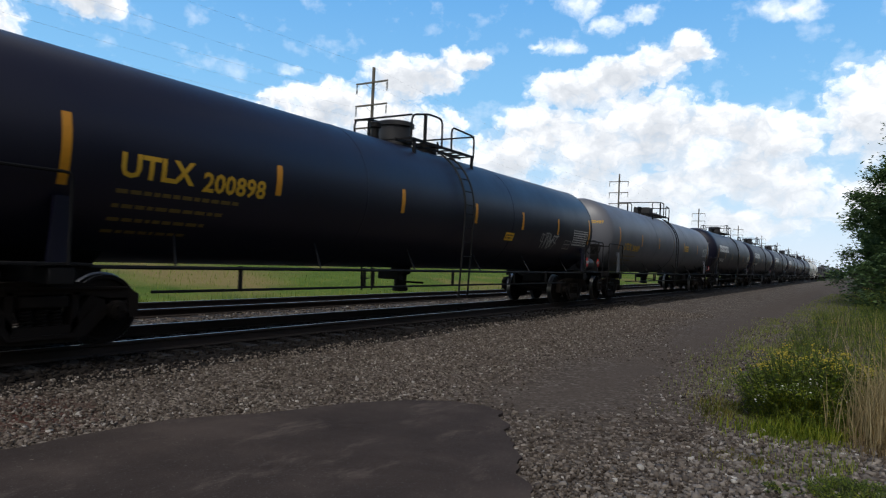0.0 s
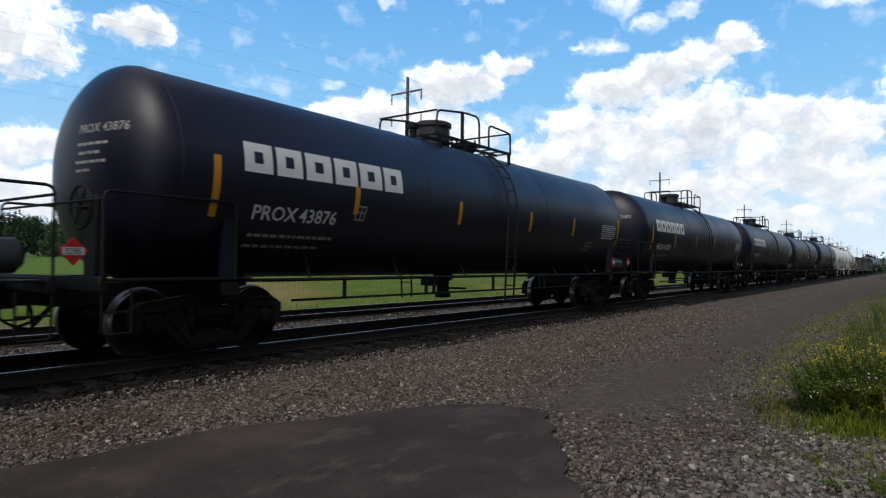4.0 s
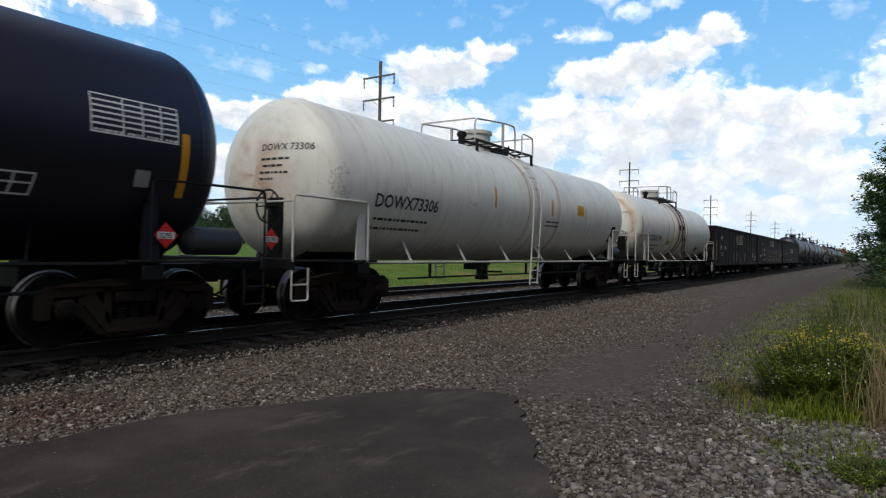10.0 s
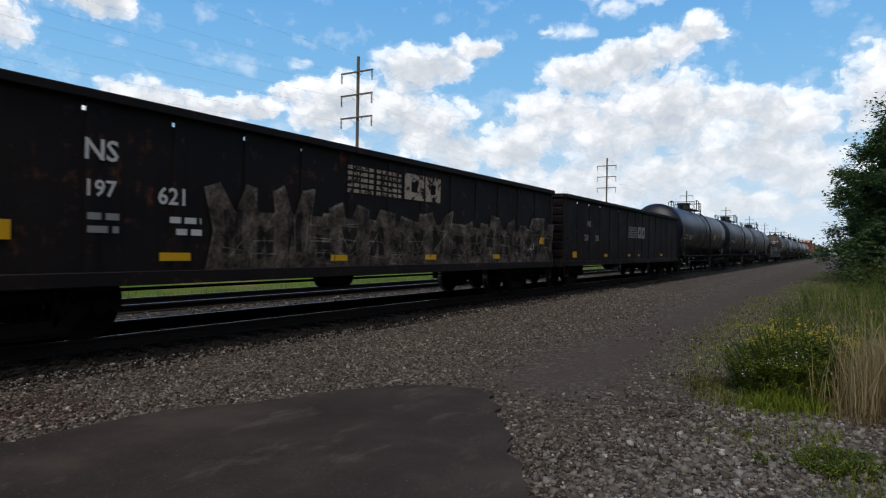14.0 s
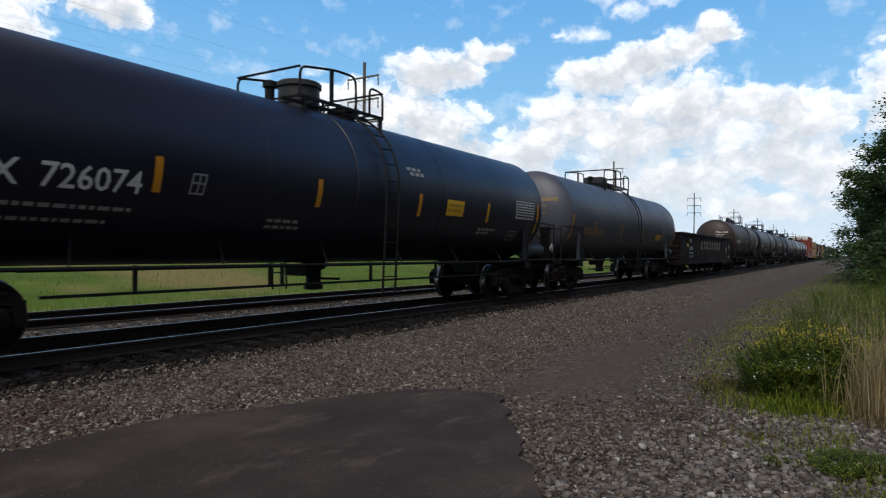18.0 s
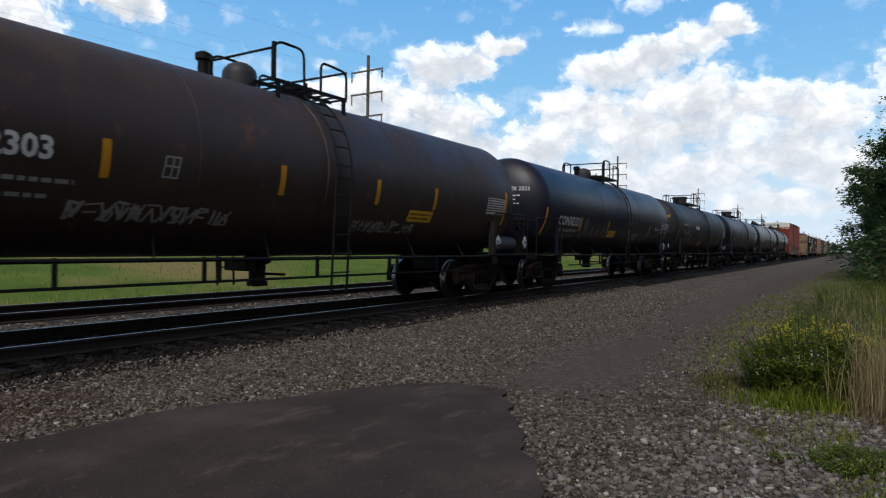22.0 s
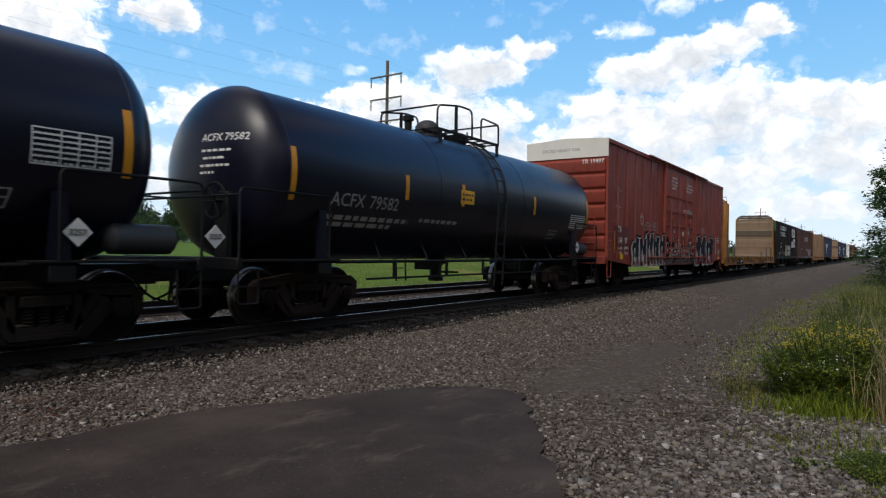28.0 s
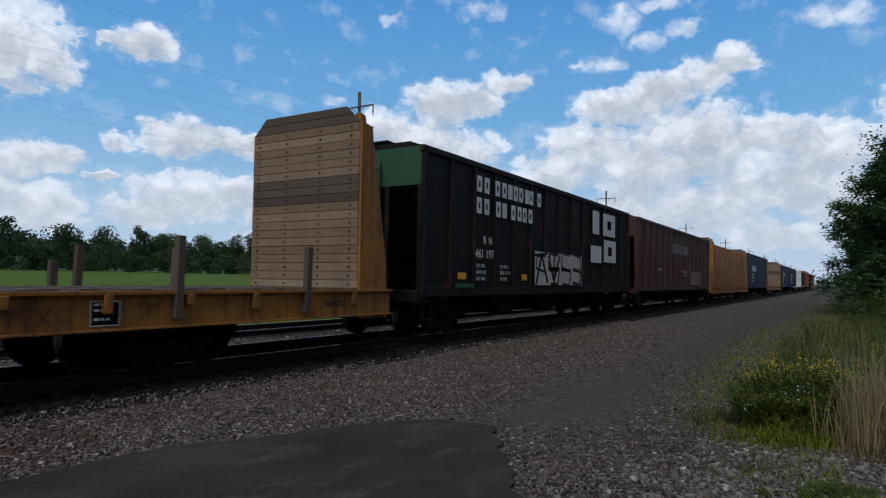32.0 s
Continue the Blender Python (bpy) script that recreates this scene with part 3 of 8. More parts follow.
def make_asphalt():
    """Broken end of an old tarmac drive, a hand's width thick, with a ragged rim."""
    rim = ((-12.0, -5.0), (-7.0, -2.0), (-5.9, 0.6), (-5.5, 2.2), (-5.38, 3.0), (-5.25, 3.75), (-4.82, 4.5), (-4.55, 5.35), (-4.2, 5.95), (-3.85, 6.2), (-3.5, 6.27), (-3.15, 6.12), (-2.88, 5.75),
           (-2.63, 5.36), (-2.28, 4.8), (-2.0, 4.35), (-1.69, 3.9), (-1.45, 3.2), (-1.25, 2.2), (-1.1, 0.8), (-0.9, -1.2), (-0.6, -5.0))
    pts = []
    for i in range(len(rim)):
        a, b = Vector(rim[i]), Vector(rim[(i + 1) % len(rim)])
        k = max(1, int((b - a).length / 0.08)) if i < len(rim) - 1 else 1
        for j in range(k):
            p = a.lerp(b, j / k)
            w = 0.09 * noise.noise((p.x * 3, p.y * 3, 7.0)) + 0.04 * noise.noise((p.x * 11, p.y * 11, 2.0))
            pts.append(p + Vector((w, w)))
    bm = bmesh.new()
    top = [bm.verts.new((p.x, p.y, 0.012)) for p in pts]
    face = bm.faces.new(top)
    bmesh.ops.triangulate(bm, faces=[face])
    low = [bm.verts.new((p.x + 0.02 * noise.noise((p.x * 9, p.y * 9, 5)), p.y, -0.05)) for p in pts]
    for i in range(len(pts)):
        bm.faces.new((top[i], low[i], low[(i + 1) % len(pts)], top[(i + 1) % len(pts)]))
    bmesh.ops.recalc_face_normals(bm, faces=bm.faces)
    for v in bm.verts:
        if v.co.z > 0:
            v.co.z += 0.022 * noise.noise((v.co.x * 0.7, v.co.y * 0.7, 0.3)) + 0.016
    me = bpy.data.meshes.new("asphalt")
    bm.to_mesh(me)
    bm.free()

    def build(n, b):
        pos = n.obj
        big = n.noise(pos, 0.9, 5, 0.6)
        fine = n.noise(pos, 90, 4, 0.7)
        col = n.ramp(big, ((0.3, (0.029, 0.0215, 0.0185)), (0.5, (0.045, 0.034, 0.029)), (0.72, (0.076, 0.058, 0.049))))
        scuff = n.ramp(n.noise(n.add("ShaderNodeMapping", {0: pos, 2: (0, 0, 0.6), 3: (2.0, 0.8, 1)}).outputs[0], 1.3, 9, 0.72), ((0.56, grey(0)), (0.74, grey(1))))
        col = n.mix(n.math("MULTIPLY", scuff, 0.34), col, (0.23, 0.185, 0.155, 1))
        grit = n.ramp(n.noise(pos, 55, 2, 0.5), ((0.64, grey(0)), (0.72, grey(1))))
        col = n.mix(n.math("MULTIPLY", grit, 0.4), col, (0.18, 0.17, 0.16, 1))
        link(n, b, color=col, rough=0.92, spec=0.18, normal=relief(n, n.math("ADD", fine, n.math("MULTIPLY", n.noise(pos, 7, 4, 0.6), 3.0)), 0.6, 0.006))

    me.materials.append(material("worn dark tarmac", build))
    ob = new("pavement", me)
    return tagged(ob, "worn dark brown-grey tarmac with scuffs and a ragged edge", "pavement", kind="structure")


asphalt = make_asphalt()


def make_track(x0, label, tie_from, tie_to):
    """Two rails on wooden ties; the ties near the camera are single pieces."""
    root = tagged(new("railway_track"), label, "track", "pair of railway tracks", "structure")
    root.matrix_basis = pose(x0, 0, 0)
    prof = [(-0.075, 0), (0.075, 0), (0.075, 0.012), (0.012, 0.032), (0.012, 0.128), (0.036, 0.138), (0.036, 0.166), (0.028, 0.172), (-0.028, 0.172), (-0.036, 0.166), (-0.036, 0.138), (-0.012, 0.128), (-0.012, 0.032), (-0.075, 0.012)]
    for sx in (-0.7535, 0.7535):
        s = Shape().prism([(x + sx, z + RAIL_Z - 0.172) for x, z in prof], "y", -400, 1500)
        me = s.mesh(RAILSIDE, 40)
        me.materials.append(RAILTOP)
        for p in me.polygons:
            if abs(p.normal.z) > 0.9 and p.center.z > RAIL_Z - 0.012:
                p.material_index = 1
        part("rail", me, parent=root)
    tie = Shape().box(-1.3, 1.3, -0.115, 0.115, -0.17, 0.0, 0.012).mesh(TIE, 40)
    n = int((tie_to - tie_from) / 0.52)
    rnd = random.Random(int(-x0 * 10))
    for i in range(n):
        part("tie", tie, parent=root, m=pose(rnd.uniform(-0.05, 0.06), tie_from + i * 0.52 + rnd.uniform(-0.03, 0.03), RAIL_Z - 0.172 + rnd.uniform(-0.012, 0.0), 0, 0, rnd.uniform(-1.5, 1.5)))
    far = Shape()
    for i in range(260):
        y = tie_to + i * 0.52
        far.box(-1.3, 1.3, y - 0.115, y + 0.115, RAIL_Z - 0.3, RAIL_Z - 0.175)
    tagged(part("far_ties", far, TIE, root), "row of dark wooden ties", kind="stuff")
    plate = Shape().box(-0.09, 0.09, -0.18, 0.18, 0, 0.014, 0.004).mesh(RAILSIDE, 40)
    for i in range(70):
        part("tie_plate", plate, parent=root, m=pose(0.7535, 1.5 + i * 0.52, RAIL_Z - 0.170, 0, 0, 0))
    return root


track_near = make_track(TRACK_X, "polished steel rails on dark oily wooden ties", -6, 90)
track_far = make_track(SECOND_X, "second track with polished rails beyond the train", -6, 60)


def scatter_stones(name, label, count, where, size, mat, seed):
    """Loose crushed stones, each a small uneven lump."""
    rng = np.random.default_rng(seed)
    base = np.array([(x, y, z) for z in (-1, 1) for y in (-1, 1) for x in (-1, 1)]) * 0.62
    tri = np.array([(0, 2, 3), (0, 3, 1), (4, 5, 7), (4, 7, 6), (0, 1, 5), (0, 5, 4), (2, 6, 7), (2, 7, 3), (0, 4, 6), (0, 6, 2), (1, 3, 7), (1, 7, 5)])
    xy = where(rng, count)
    n = len(xy)
    r = rng.uniform(size[0], size[1], n) * rng.choice([1, 1, 1, 1.45], n)
    v = base[None] * (1 + rng.uniform(-0.62, 0.45, (n, 8, 3)))
    v = v * np.stack([rng.uniform(0.8, 1.25, n), rng.uniform(0.65, 1.0, n), rng.uniform(0.42, 0.95, n)], 1)[:, None]
    a, b = rng.uniform(0, 6.283, n), rng.uniform(-0.9, 0.9, n)
    ca, sa, cb, sb = np.cos(a), np.sin(a), np.cos(b), np.sin(b)
    x, y, z = v[..., 0], v[..., 1], v[..., 2]
    y, z = y * cb[:, None] - z * sb[:, None], y * sb[:, None] + z * cb[:, None]
    x, y = x * ca[:, None] - y * sa[:, None], x * sa[:, None] + y * ca[:, None]
    v = np.stack([x, y, z], -1) * r[:, None, None]
    zg = np.array([ground_height(p[0], p[1]) + 0.022 * noise.noise((p[0] * 0.7, p[1] * 0.7, 0.3)) for p in xy])
    v += np.concatenate([xy, (zg + r * 0.22)[:, None]], 1)[:, None]
    me = bpy.data.meshes.new(name)
    f = (tri[None] + (np.arange(n) * 8)[:, None, None]).reshape(-1, 3)
    me.vertices.add(n * 8)
    me.vertices.foreach_set("co", v.reshape(-1).astype(np.float32))
    me.loops.add(len(f) * 3)
    me.loops.foreach_set("vertex_index", f.reshape(-1).astype(np.int32))
    me.polygons.add(len(f))
    me.polygons.foreach_set("loop_start", (np.arange(len(f)) * 3).astype(np.int32))
    me.update(calc_edges=True)
    me.materials.append(mat)
    return tagged(new(name, me), label, "gravel", kind="stuff")


def stone_build(n, b):
    isl = n.add("ShaderNodeNewGeometry").outputs["Random Per Island"]
    fine = n.noise(n.obj, 40, 4, 0.6)
    col = n.ramp(isl, ((0.0, (0.030, 0.0225, 0.0175)), (0.30, (0.096, 0.078, 0.063)), (0.70, (0.186, 0.156, 0.130)), (0.95, (0.305, 0.266, 0.228)), (1.0, (0.52, 0.49, 0.45))))
    col = n.mix(n.math("MULTIPLY", fine, 0.4), col, (0.078, 0.062, 0.051, 1))
    link(n, b, color=col, rough=0.92, spec=0.12, normal=relief(n, fine, 0.4, 0.004))


STONE = material("crushed grey stone", stone_build)


# near-black tones hold both oil and the shade beside the train
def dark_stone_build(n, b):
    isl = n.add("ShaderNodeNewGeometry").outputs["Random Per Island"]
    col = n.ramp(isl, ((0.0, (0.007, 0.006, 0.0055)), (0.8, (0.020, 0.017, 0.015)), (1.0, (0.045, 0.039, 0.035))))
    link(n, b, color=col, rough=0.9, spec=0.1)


DARKSTONE = material("ballast stone dark with oil and painted shade", dark_stone_build)
ASPHALT_EDGE = ((-5.5, 2.2), (-5.38, 3.0), (-5.25, 3.75), (-4.82, 4.5), (-4.55, 5.35), (-4.2, 5.95), (-3.85, 6.2), (-3.5, 6.27), (-3.15, 6.12), (-2.88, 5.75), (-2.63, 5.36), (-2.28, 4.8), (-2.0, 4.35), (-1.69, 3.9), (-1.45, 3.2), (-1.25, 2.2))


def on_asphalt(x, y):
    e = np.array(ASPHALT_EDGE)
    k = int(np.argmax(e[:, 1]))
    left = np.interp(y, e[:k + 1, 1], e[:k + 1, 0])
    right = np.interp(y, e[k:, 1][::-1], e[k:, 0][::-1])
    return (y < e[k, 1] - 0.05) & (x > left + 0.05) & (x < right - 0.05)


def near_gravel(rng, n):
    y = 1.6 + 24 * rng.uniform(0, 1, n) ** 1.7
    x = rng.uniform(-7.35, 0.9, n)
    patch = np.array([noise.noise((a * 0.45, b * 0.45, 3.0)) for a, b in zip(x, y)])
    track = np.exp(-((x + 2.9 + 0.02 * y) / 1.1) ** 2)
    keep = ~on_asphalt(x, y) & (rng.uniform(0, 1, n) < 0.80 + 0.75 * patch - 1.0 * track * np.clip((y - 5.4) / 1.5, 0, 1))
    e = np.array(ASPHALT_EDGE)
    right = np.interp(y, e[7:, 1][::-1], e[7:, 0][::-1])
    spill = np.exp(-np.maximum(0, right - x) / 0.22) * 0.6
    keep |= on_asphalt(x, y) & (rng.uniform(0, 1, n) < 0.004 + spill)
    return np.stack([x, y], 1)[keep]


def bank_rubble(rng, n):
    """Coarser stones strewn between the tarmac and the growth."""
    y = 3.9 + 3.3 * rng.uniform(0, 1, n)
    x = -0.75 + 0.3 * (y - 5) + rng.normal(0.25, 0.6, n)
    return np.stack([x, y], 1)[~on_asphalt(x, y)]


def pale_build(n, b):
    isl = n.add("ShaderNodeNewGeometry").outputs["Random Per Island"]
    fine = n.noise(n.obj, 30, 4, 0.6)
    col = n.ramp(isl, ((0.0, (0.07, 0.058, 0.05)), (0.5, (0.17, 0.148, 0.128)), (0.93, (0.28, 0.25, 0.22)), (1.0, (0.55, 0.53, 0.49))))
    col = n.mix(n.math("MULTIPLY", fine, 0.35), col, (0.11, 0.09, 0.075, 1))
    link(n, b, color=col, rough=0.9, spec=0.25, normal=relief(n, fine, 0.4, 0.006))


PALESTONE = material("pale broken stone", pale_build)


def bed_gravel(rng, n):
    y = -3 + 40 * rng.uniform(0, 1, n) ** 1.3
    x = rng.uniform(-10.6, -7.2, n)
    return np.stack([x, y], 1)


def mid_gravel(rng, n):
    return np.stack([rng.uniform(-15.2, -10.9, n), -3 + 45 * rng.uniform(0, 1, n) ** 1.3], 1)


scatter_stones("gravel", "loose crushed grey stones beside the tarmac", 150000, near_gravel, (0.008, 0.021), STONE, 5)
scatter_stones("rubble", "larger pale broken stones at the foot of the bank", 2600, bank_rubble, (0.015, 0.034), PALESTONE, 8)
scatter_stones("ballast", "oily ballast stones under the near track, darkened for the train's shade", 11000, bed_gravel, (0.02, 0.036), DARKSTONE, 6)
scatter_stones("far_ballast", "grey ballast stones round the second track", 10000, mid_gravel, (0.02, 0.036), STONE, 7)

# ---- the train ----
TRAIN = []


def wheelset_mesh():
    s = Shape()
    prof = [(0.085, 0.60), (0.13, 0.62), (0.13, 0.70), (0.36, 0.675), (0.40, 0.66), (0.462, 0.66), (0.484, 0.672), (0.484, 0.688), (0.462, 0.70), (0.455, 0.80), (0.448, 0.806), (0.40, 0.806), (0.385, 0.775), (0.16, 0.785), (0.13, 0.84), (0.085, 0.845)]
    for sx in (1, -1):
        s.turn([(r, sx * h) for r, h in prof], "x", 40)
    s.turn([(0.085, -0.98), (0.085, 0.98)], "x", 14)
    for sx in (1, -1):
        s.turn([(0.0, sx * 1.165), (0.085, sx * 1.165), (0.115, sx * 1.15), (0.118, sx * 0.95), (0.0, sx * 0.95)], "x", 18)
        for k in range(3):
            a = k * 2.0944
            s.turn([(0.0, sx * 1.19), (0.022, sx * 1.185), (0.024, sx * 1.16)], "x", 6, (0, 0.062 * math.cos(a), 0.062 * math.sin(a)))
    me = s.mesh(WHEEL, 35)
    me.materials.append(TREAD)
    for p in me.polygons:
        r = math.hypot(p.center.y, p.center.z)
        if r > 0.45 and 0.64 < abs(p.center.x) < 0.805:
            p.material_index = 1
    return me


def side_frame_mesh(sx):
    """Cast side frame with its two pedestals and window openings left and right of the springs."""
    s = Shape()
    a, b = (0.93, 1.07) if sx > 0 else (-1.07, -0.93)
    c, d = (b, b + 0.035) if sx > 0 else (a, a - 0.035)
    # top member, dropping to the pedestals
    s.prism([(-1.20, 0.36), (-1.20, 0.66), (-1.08, 0.74), (-0.40, 0.83), (0.40, 0.83), (1.08, 0.74), (1.20, 0.66), (1.20, 0.36), (1.07, 0.36), (1.05, 0.58), (0.72, 0.60), (0.56, 0.66), (0.30, 0.68), (-0.30, 0.68), (-0.56, 0.66), (-0.72, 0.60), (-1.05, 0.58), (-1.07, 0.36)], "x", a, b)
    # tension member under the spring seat
    s.prism([(-0.80, 0.62), (-0.54, 0.66), (-0.31, 0.30), (0.31, 0.30), (0.54, 0.66), (0.80, 0.62), (0.78, 0.42), (0.50, 0.14), (0.36, 0.10), (-0.36, 0.10), (-0.50, 0.14), (-0.78, 0.42)], "x", a, b)
    for y in (-0.37, 0.37):
        s.box(a, b, y - 0.05, y + 0.05, 0.2, 0.72, 0.01)
    for y in (-0.89, 0.89):
        s.box(a, b, y - 0.17, y + 0.17, 0.52, 0.64, 0.02)
        s.turn([(0.0, b if sx > 0 else a), (0.115, b if sx > 0 else a), (0.135, c), (0.12, d), (0.0, d + sx * 0.012)], "x", 18, (0, y, 0.46))
    s.box(min(c, d), max(c, d), -1.02, 1.02, 0.735, 0.77, 0.006)
    s.prism([(-0.70, 0.52), (-0.62, 0.56), (-0.33, 0.20), (0.33, 0.20), (0.62, 0.56), (0.70, 0.52), (0.40, 0.15), (-0.40, 0.15)], "x", min(c, d), max(c, d))
    return s.mesh(GRIME, 30)


def springs_mesh(sx):
    s = Shape()
    for y in (-0.17, 0.0, 0.17):
        path = [(sx * (1.0 + 0.062 * math.cos(k * 0.7854)), y + 0.062 * math.sin(k * 0.7854), 0.27 + 0.0052 * k) for k in range(49)]
        s.tube(path, 0.0145, 4)
    s.box(sx * 1.0 - 0.1, sx * 1.0 + 0.1, -0.28, 0.28, 0.525, 0.66, 0.015)
    return s.mesh(GRIME, 40)


def bolster_mesh():
    s = Shape()
    s.prism([(-0.95, 0.56), (-0.3, 0.42), (0.3, 0.42), (0.95, 0.56), (0.95, 0.68), (0.3, 0.72), (-0.3, 0.72), (-0.95, 0.68)], "y", -0.2, 0.2)
    s.turn([(0.2, 0.72), (0.2, 0.80)], "z", 16, caps=True)
    for y in (-0.42, 0.42):
        s.box(-0.85, 0.85, y - 0.04, y + 0.04, 0.34, 0.42, 0.01)
        for x in (-0.7, 0.7):
            s.box(x - 0.05, x + 0.05, y - (0.0 if y > 0 else 0.12), y + (0.12 if y > 0 else 0.0), 0.3, 0.52, 0.01)
    return s.mesh(GRIME, 40)


WHEELSET, BOLSTER = wheelset_mesh(), bolster_mesh()
SIDE_FRAMES = (side_frame_mesh(1), side_frame_mesh(-1))
SPRINGS = (springs_mesh(1), springs_mesh(-1))
SIDE_FRAMES_RUST = []
for _m in SIDE_FRAMES:
    _c = _m.copy()
    _c.materials.clear()
    _c.materials.append(RUSTED)
    SIDE_FRAMES_RUST.append(_c)


def add_trucks(root, ys, rusty=False):
    wheels = []
    for y in ys:
        truck = part("truck", BOLSTER, parent=root, m=pose(0, y, 0))
        for k in (0, 1):
            part("side_frame", (SIDE_FRAMES_RUST if rusty else SIDE_FRAMES)[k], parent=truck)
            part("spring_nest", SPRINGS[k], parent=truck)
        for at in (-0.89, 0.89):
            wheels.append((part("wheelset", WHEELSET, parent=truck, m=pose(0, at, 0.457)), y, at))
    return wheels


def coupler_mesh():
    s = Shape()
    s.box(-0.07, 0.07, -0.9, -0.2, 0.80, 0.95, 0.015)
    s.prism([(-0.13, -0.22), (0.10, -0.22), (0.16, -0.02), (0.10, 0.0), (0.02, -0.08), (-0.06, 0.0), (-0.15, 0.02)], "z", 0.72, 1.02)
    s.tube(bend([(0.12, -0.5, 0.78), (0.22, -0.3, 0.5), (0.16, 0.0, 0.42)], 0.15), 0.02, 6)
    return s.mesh(GRIME, 40)


COUPLER = coupler_mesh()


def add_couplers(root, a, b):
    """Couplers that meet at a (front, towards -y) and b (rear)."""
    part("coupler", COUPLER, parent=root, m=pose(0, b, 0))
    part("coupler", COUPLER, parent=root, m=pose(0, a, 0, 0, 0, 180))


def car_root(name, label, category, centre, group="cars of the freight train"):
    root = tagged(new(name), label, category, group)
    root.matrix_basis = pose(TRACK_X, centre, RAIL_Z)
    return root


# lettering -----------------------------------------------------------
TEXTS = {}


def text_shape(body, size, bold=0.012, stretch=1.0):
    """Flat outline letters as vertices (along, up) and faces, cut into strips so that they follow a curved shell."""
    key = (body, size, bold, stretch)
    if key not in TEXTS:
        cu = bpy.data.curves.new("letters", "FONT")
        cu.body, cu.size, cu.offset, cu.resolution_u = body, size, bold * size, 2
        ob = bpy.data.objects.new("letters", cu)
        me = bpy.data.meshes.new_from_object(ob)
        bpy.data.objects.remove(ob)
        bm = bmesh.new()
        bm.from_mesh(me)
        h = 0.06
        while h < size * 0.8:
            bmesh.ops.bisect_plane(bm, geom=bm.verts[:] + bm.edges[:] + bm.faces[:], plane_co=(0, h, 0), plane_no=(0, 1, 0))
            h += 0.09
        bm.verts.index_update()
        TEXTS[key] = ([(v.co.x * stretch, v.co.y) for v in bm.verts], [[v.index for v in f.verts] for f in bm.faces])
        bm.free()
        bpy.data.meshes.remove(me)
    return TEXTS[key]


def blocks_shape(widths, height, gap, slots=True):
    """A row of plain upright blocks, each with a slot, in place of a company's lettering."""
    v, f, u = [], [], 0.0

    def quad(a, b, c, d):
        steps = max(1, int((d - c) / 0.1))
        for k in range(steps):
            z0, z1 = c + (d - c) * k / steps, c + (d - c) * (k + 1) / steps
            o = len(v)
            v.extend([(a, z0), (b, z0), (b, z1), (a, z1)])
            f.append([o, o + 1, o + 2, o + 3])
    for w in widths:
        t = w * 0.34
        if slots:
            quad(u, u + t, 0, height)
            quad(u + w - t, u + w, 0, height)
            quad(u + t, u + w - t, height * 0.70, height)
            quad(u + t, u + w - t, height * 0.0, height * 0.30)
        else:
            quad(u, u + w, 0, height)
        u += w + gap
    return v, f


def bars_shape(rows, height, seed=1):
    """Lines of small unreadable writing as bars: rows of (along, up, length)."""
    rnd = random.Random(seed)
    v, f = [], []
    for a, z, length in rows:
        u = a
        while u < a + length:
            w = min(rnd.uniform(1.0, 3.2) * height, a + length - u)
            o = len(v)
            v.extend([(u, z), (u + w, z), (u + w, z + height), (u, z + height)])
            f.append([o, o + 1, o + 2, o + 3])
            u += w + height * 0.7
    return v, f


def frame_shape(w, h, line, cols=(), rows=()):
    v, f = [], []

    def quad(a, b, c, d):
        o = len(v)
        v.extend([(a, c), (b, c), (b, d), (a, d)])
        f.append([o, o + 1, o + 2, o + 3])
    n = max(1, int(h / 0.1))
    for x in (0, w - line, *[c * w for c in cols]):
        for k in range(n):
            quad(x, x + line, h * k / n, h * (k + 1) / n)
    for z in (0, h - line, *[r * h for r in rows]):
        quad(0, w, z, z + line)
    return v, f


def decal(root, name, shape, mat, y, z, surface, label="", lean=0.0, proud=0.005):
    """Lays a flat shape on the near side. surface: (radius, axis height) of a tank, or the x of a flat wall.
    z: height over the axis along the shell, or over the rail."""
    v, f = shape
    out = []
    for a, h in v:
        a, h = a - lean * h, h + z
        if isinstance(surface, tuple) and surface[0] == "head":
            _, r, zc, hl, dep = surface
            x, q = y + a, min(0.98, math.hypot(y + a, h) / r)
            out.append((x, -hl + dep * (1 - math.sqrt(1 - q * q)) - proud, zc + h))
        elif isinstance(surface, tuple):
            r, zc = surface
            out.append(((r + proud) * math.cos(h / r), y + a, zc + (r + proud) * math.sin(h / r)))
        else:
            out.append((surface + proud, y + a, h))
    me = bpy.data.meshes.new("decal")
    me.from_pydata(out, [], f)
    me.update()
    me.materials.append(mat)
    ob = new(name, me)
    ob.parent = root
    if name in ("small_lettering", "table_writing", "panel_writing"):
        tagged(ob, kind="stuff")
    return tagged(ob, label)


def emblem(root, item, surface):
    """A row of plain blocks, one part each."""
    y = item[1]
    for w in item[3]:
        decal(root, "emblem_block", blocks_shape((w,), item[4], 0.0, item[7] if len(item) > 7 else True), item[6], y, item[2], surface, "plain painted block")
        y += w + item[5]


def patch(w, h):
    n = max(1, int(h / 0.08))
    v = [(a, h * k / n) for k in range(n + 1) for a in (0, w)]
    return v, [[2 * k, 2 * k + 1, 2 * k + 3, 2 * k + 2] for k in range(n)]


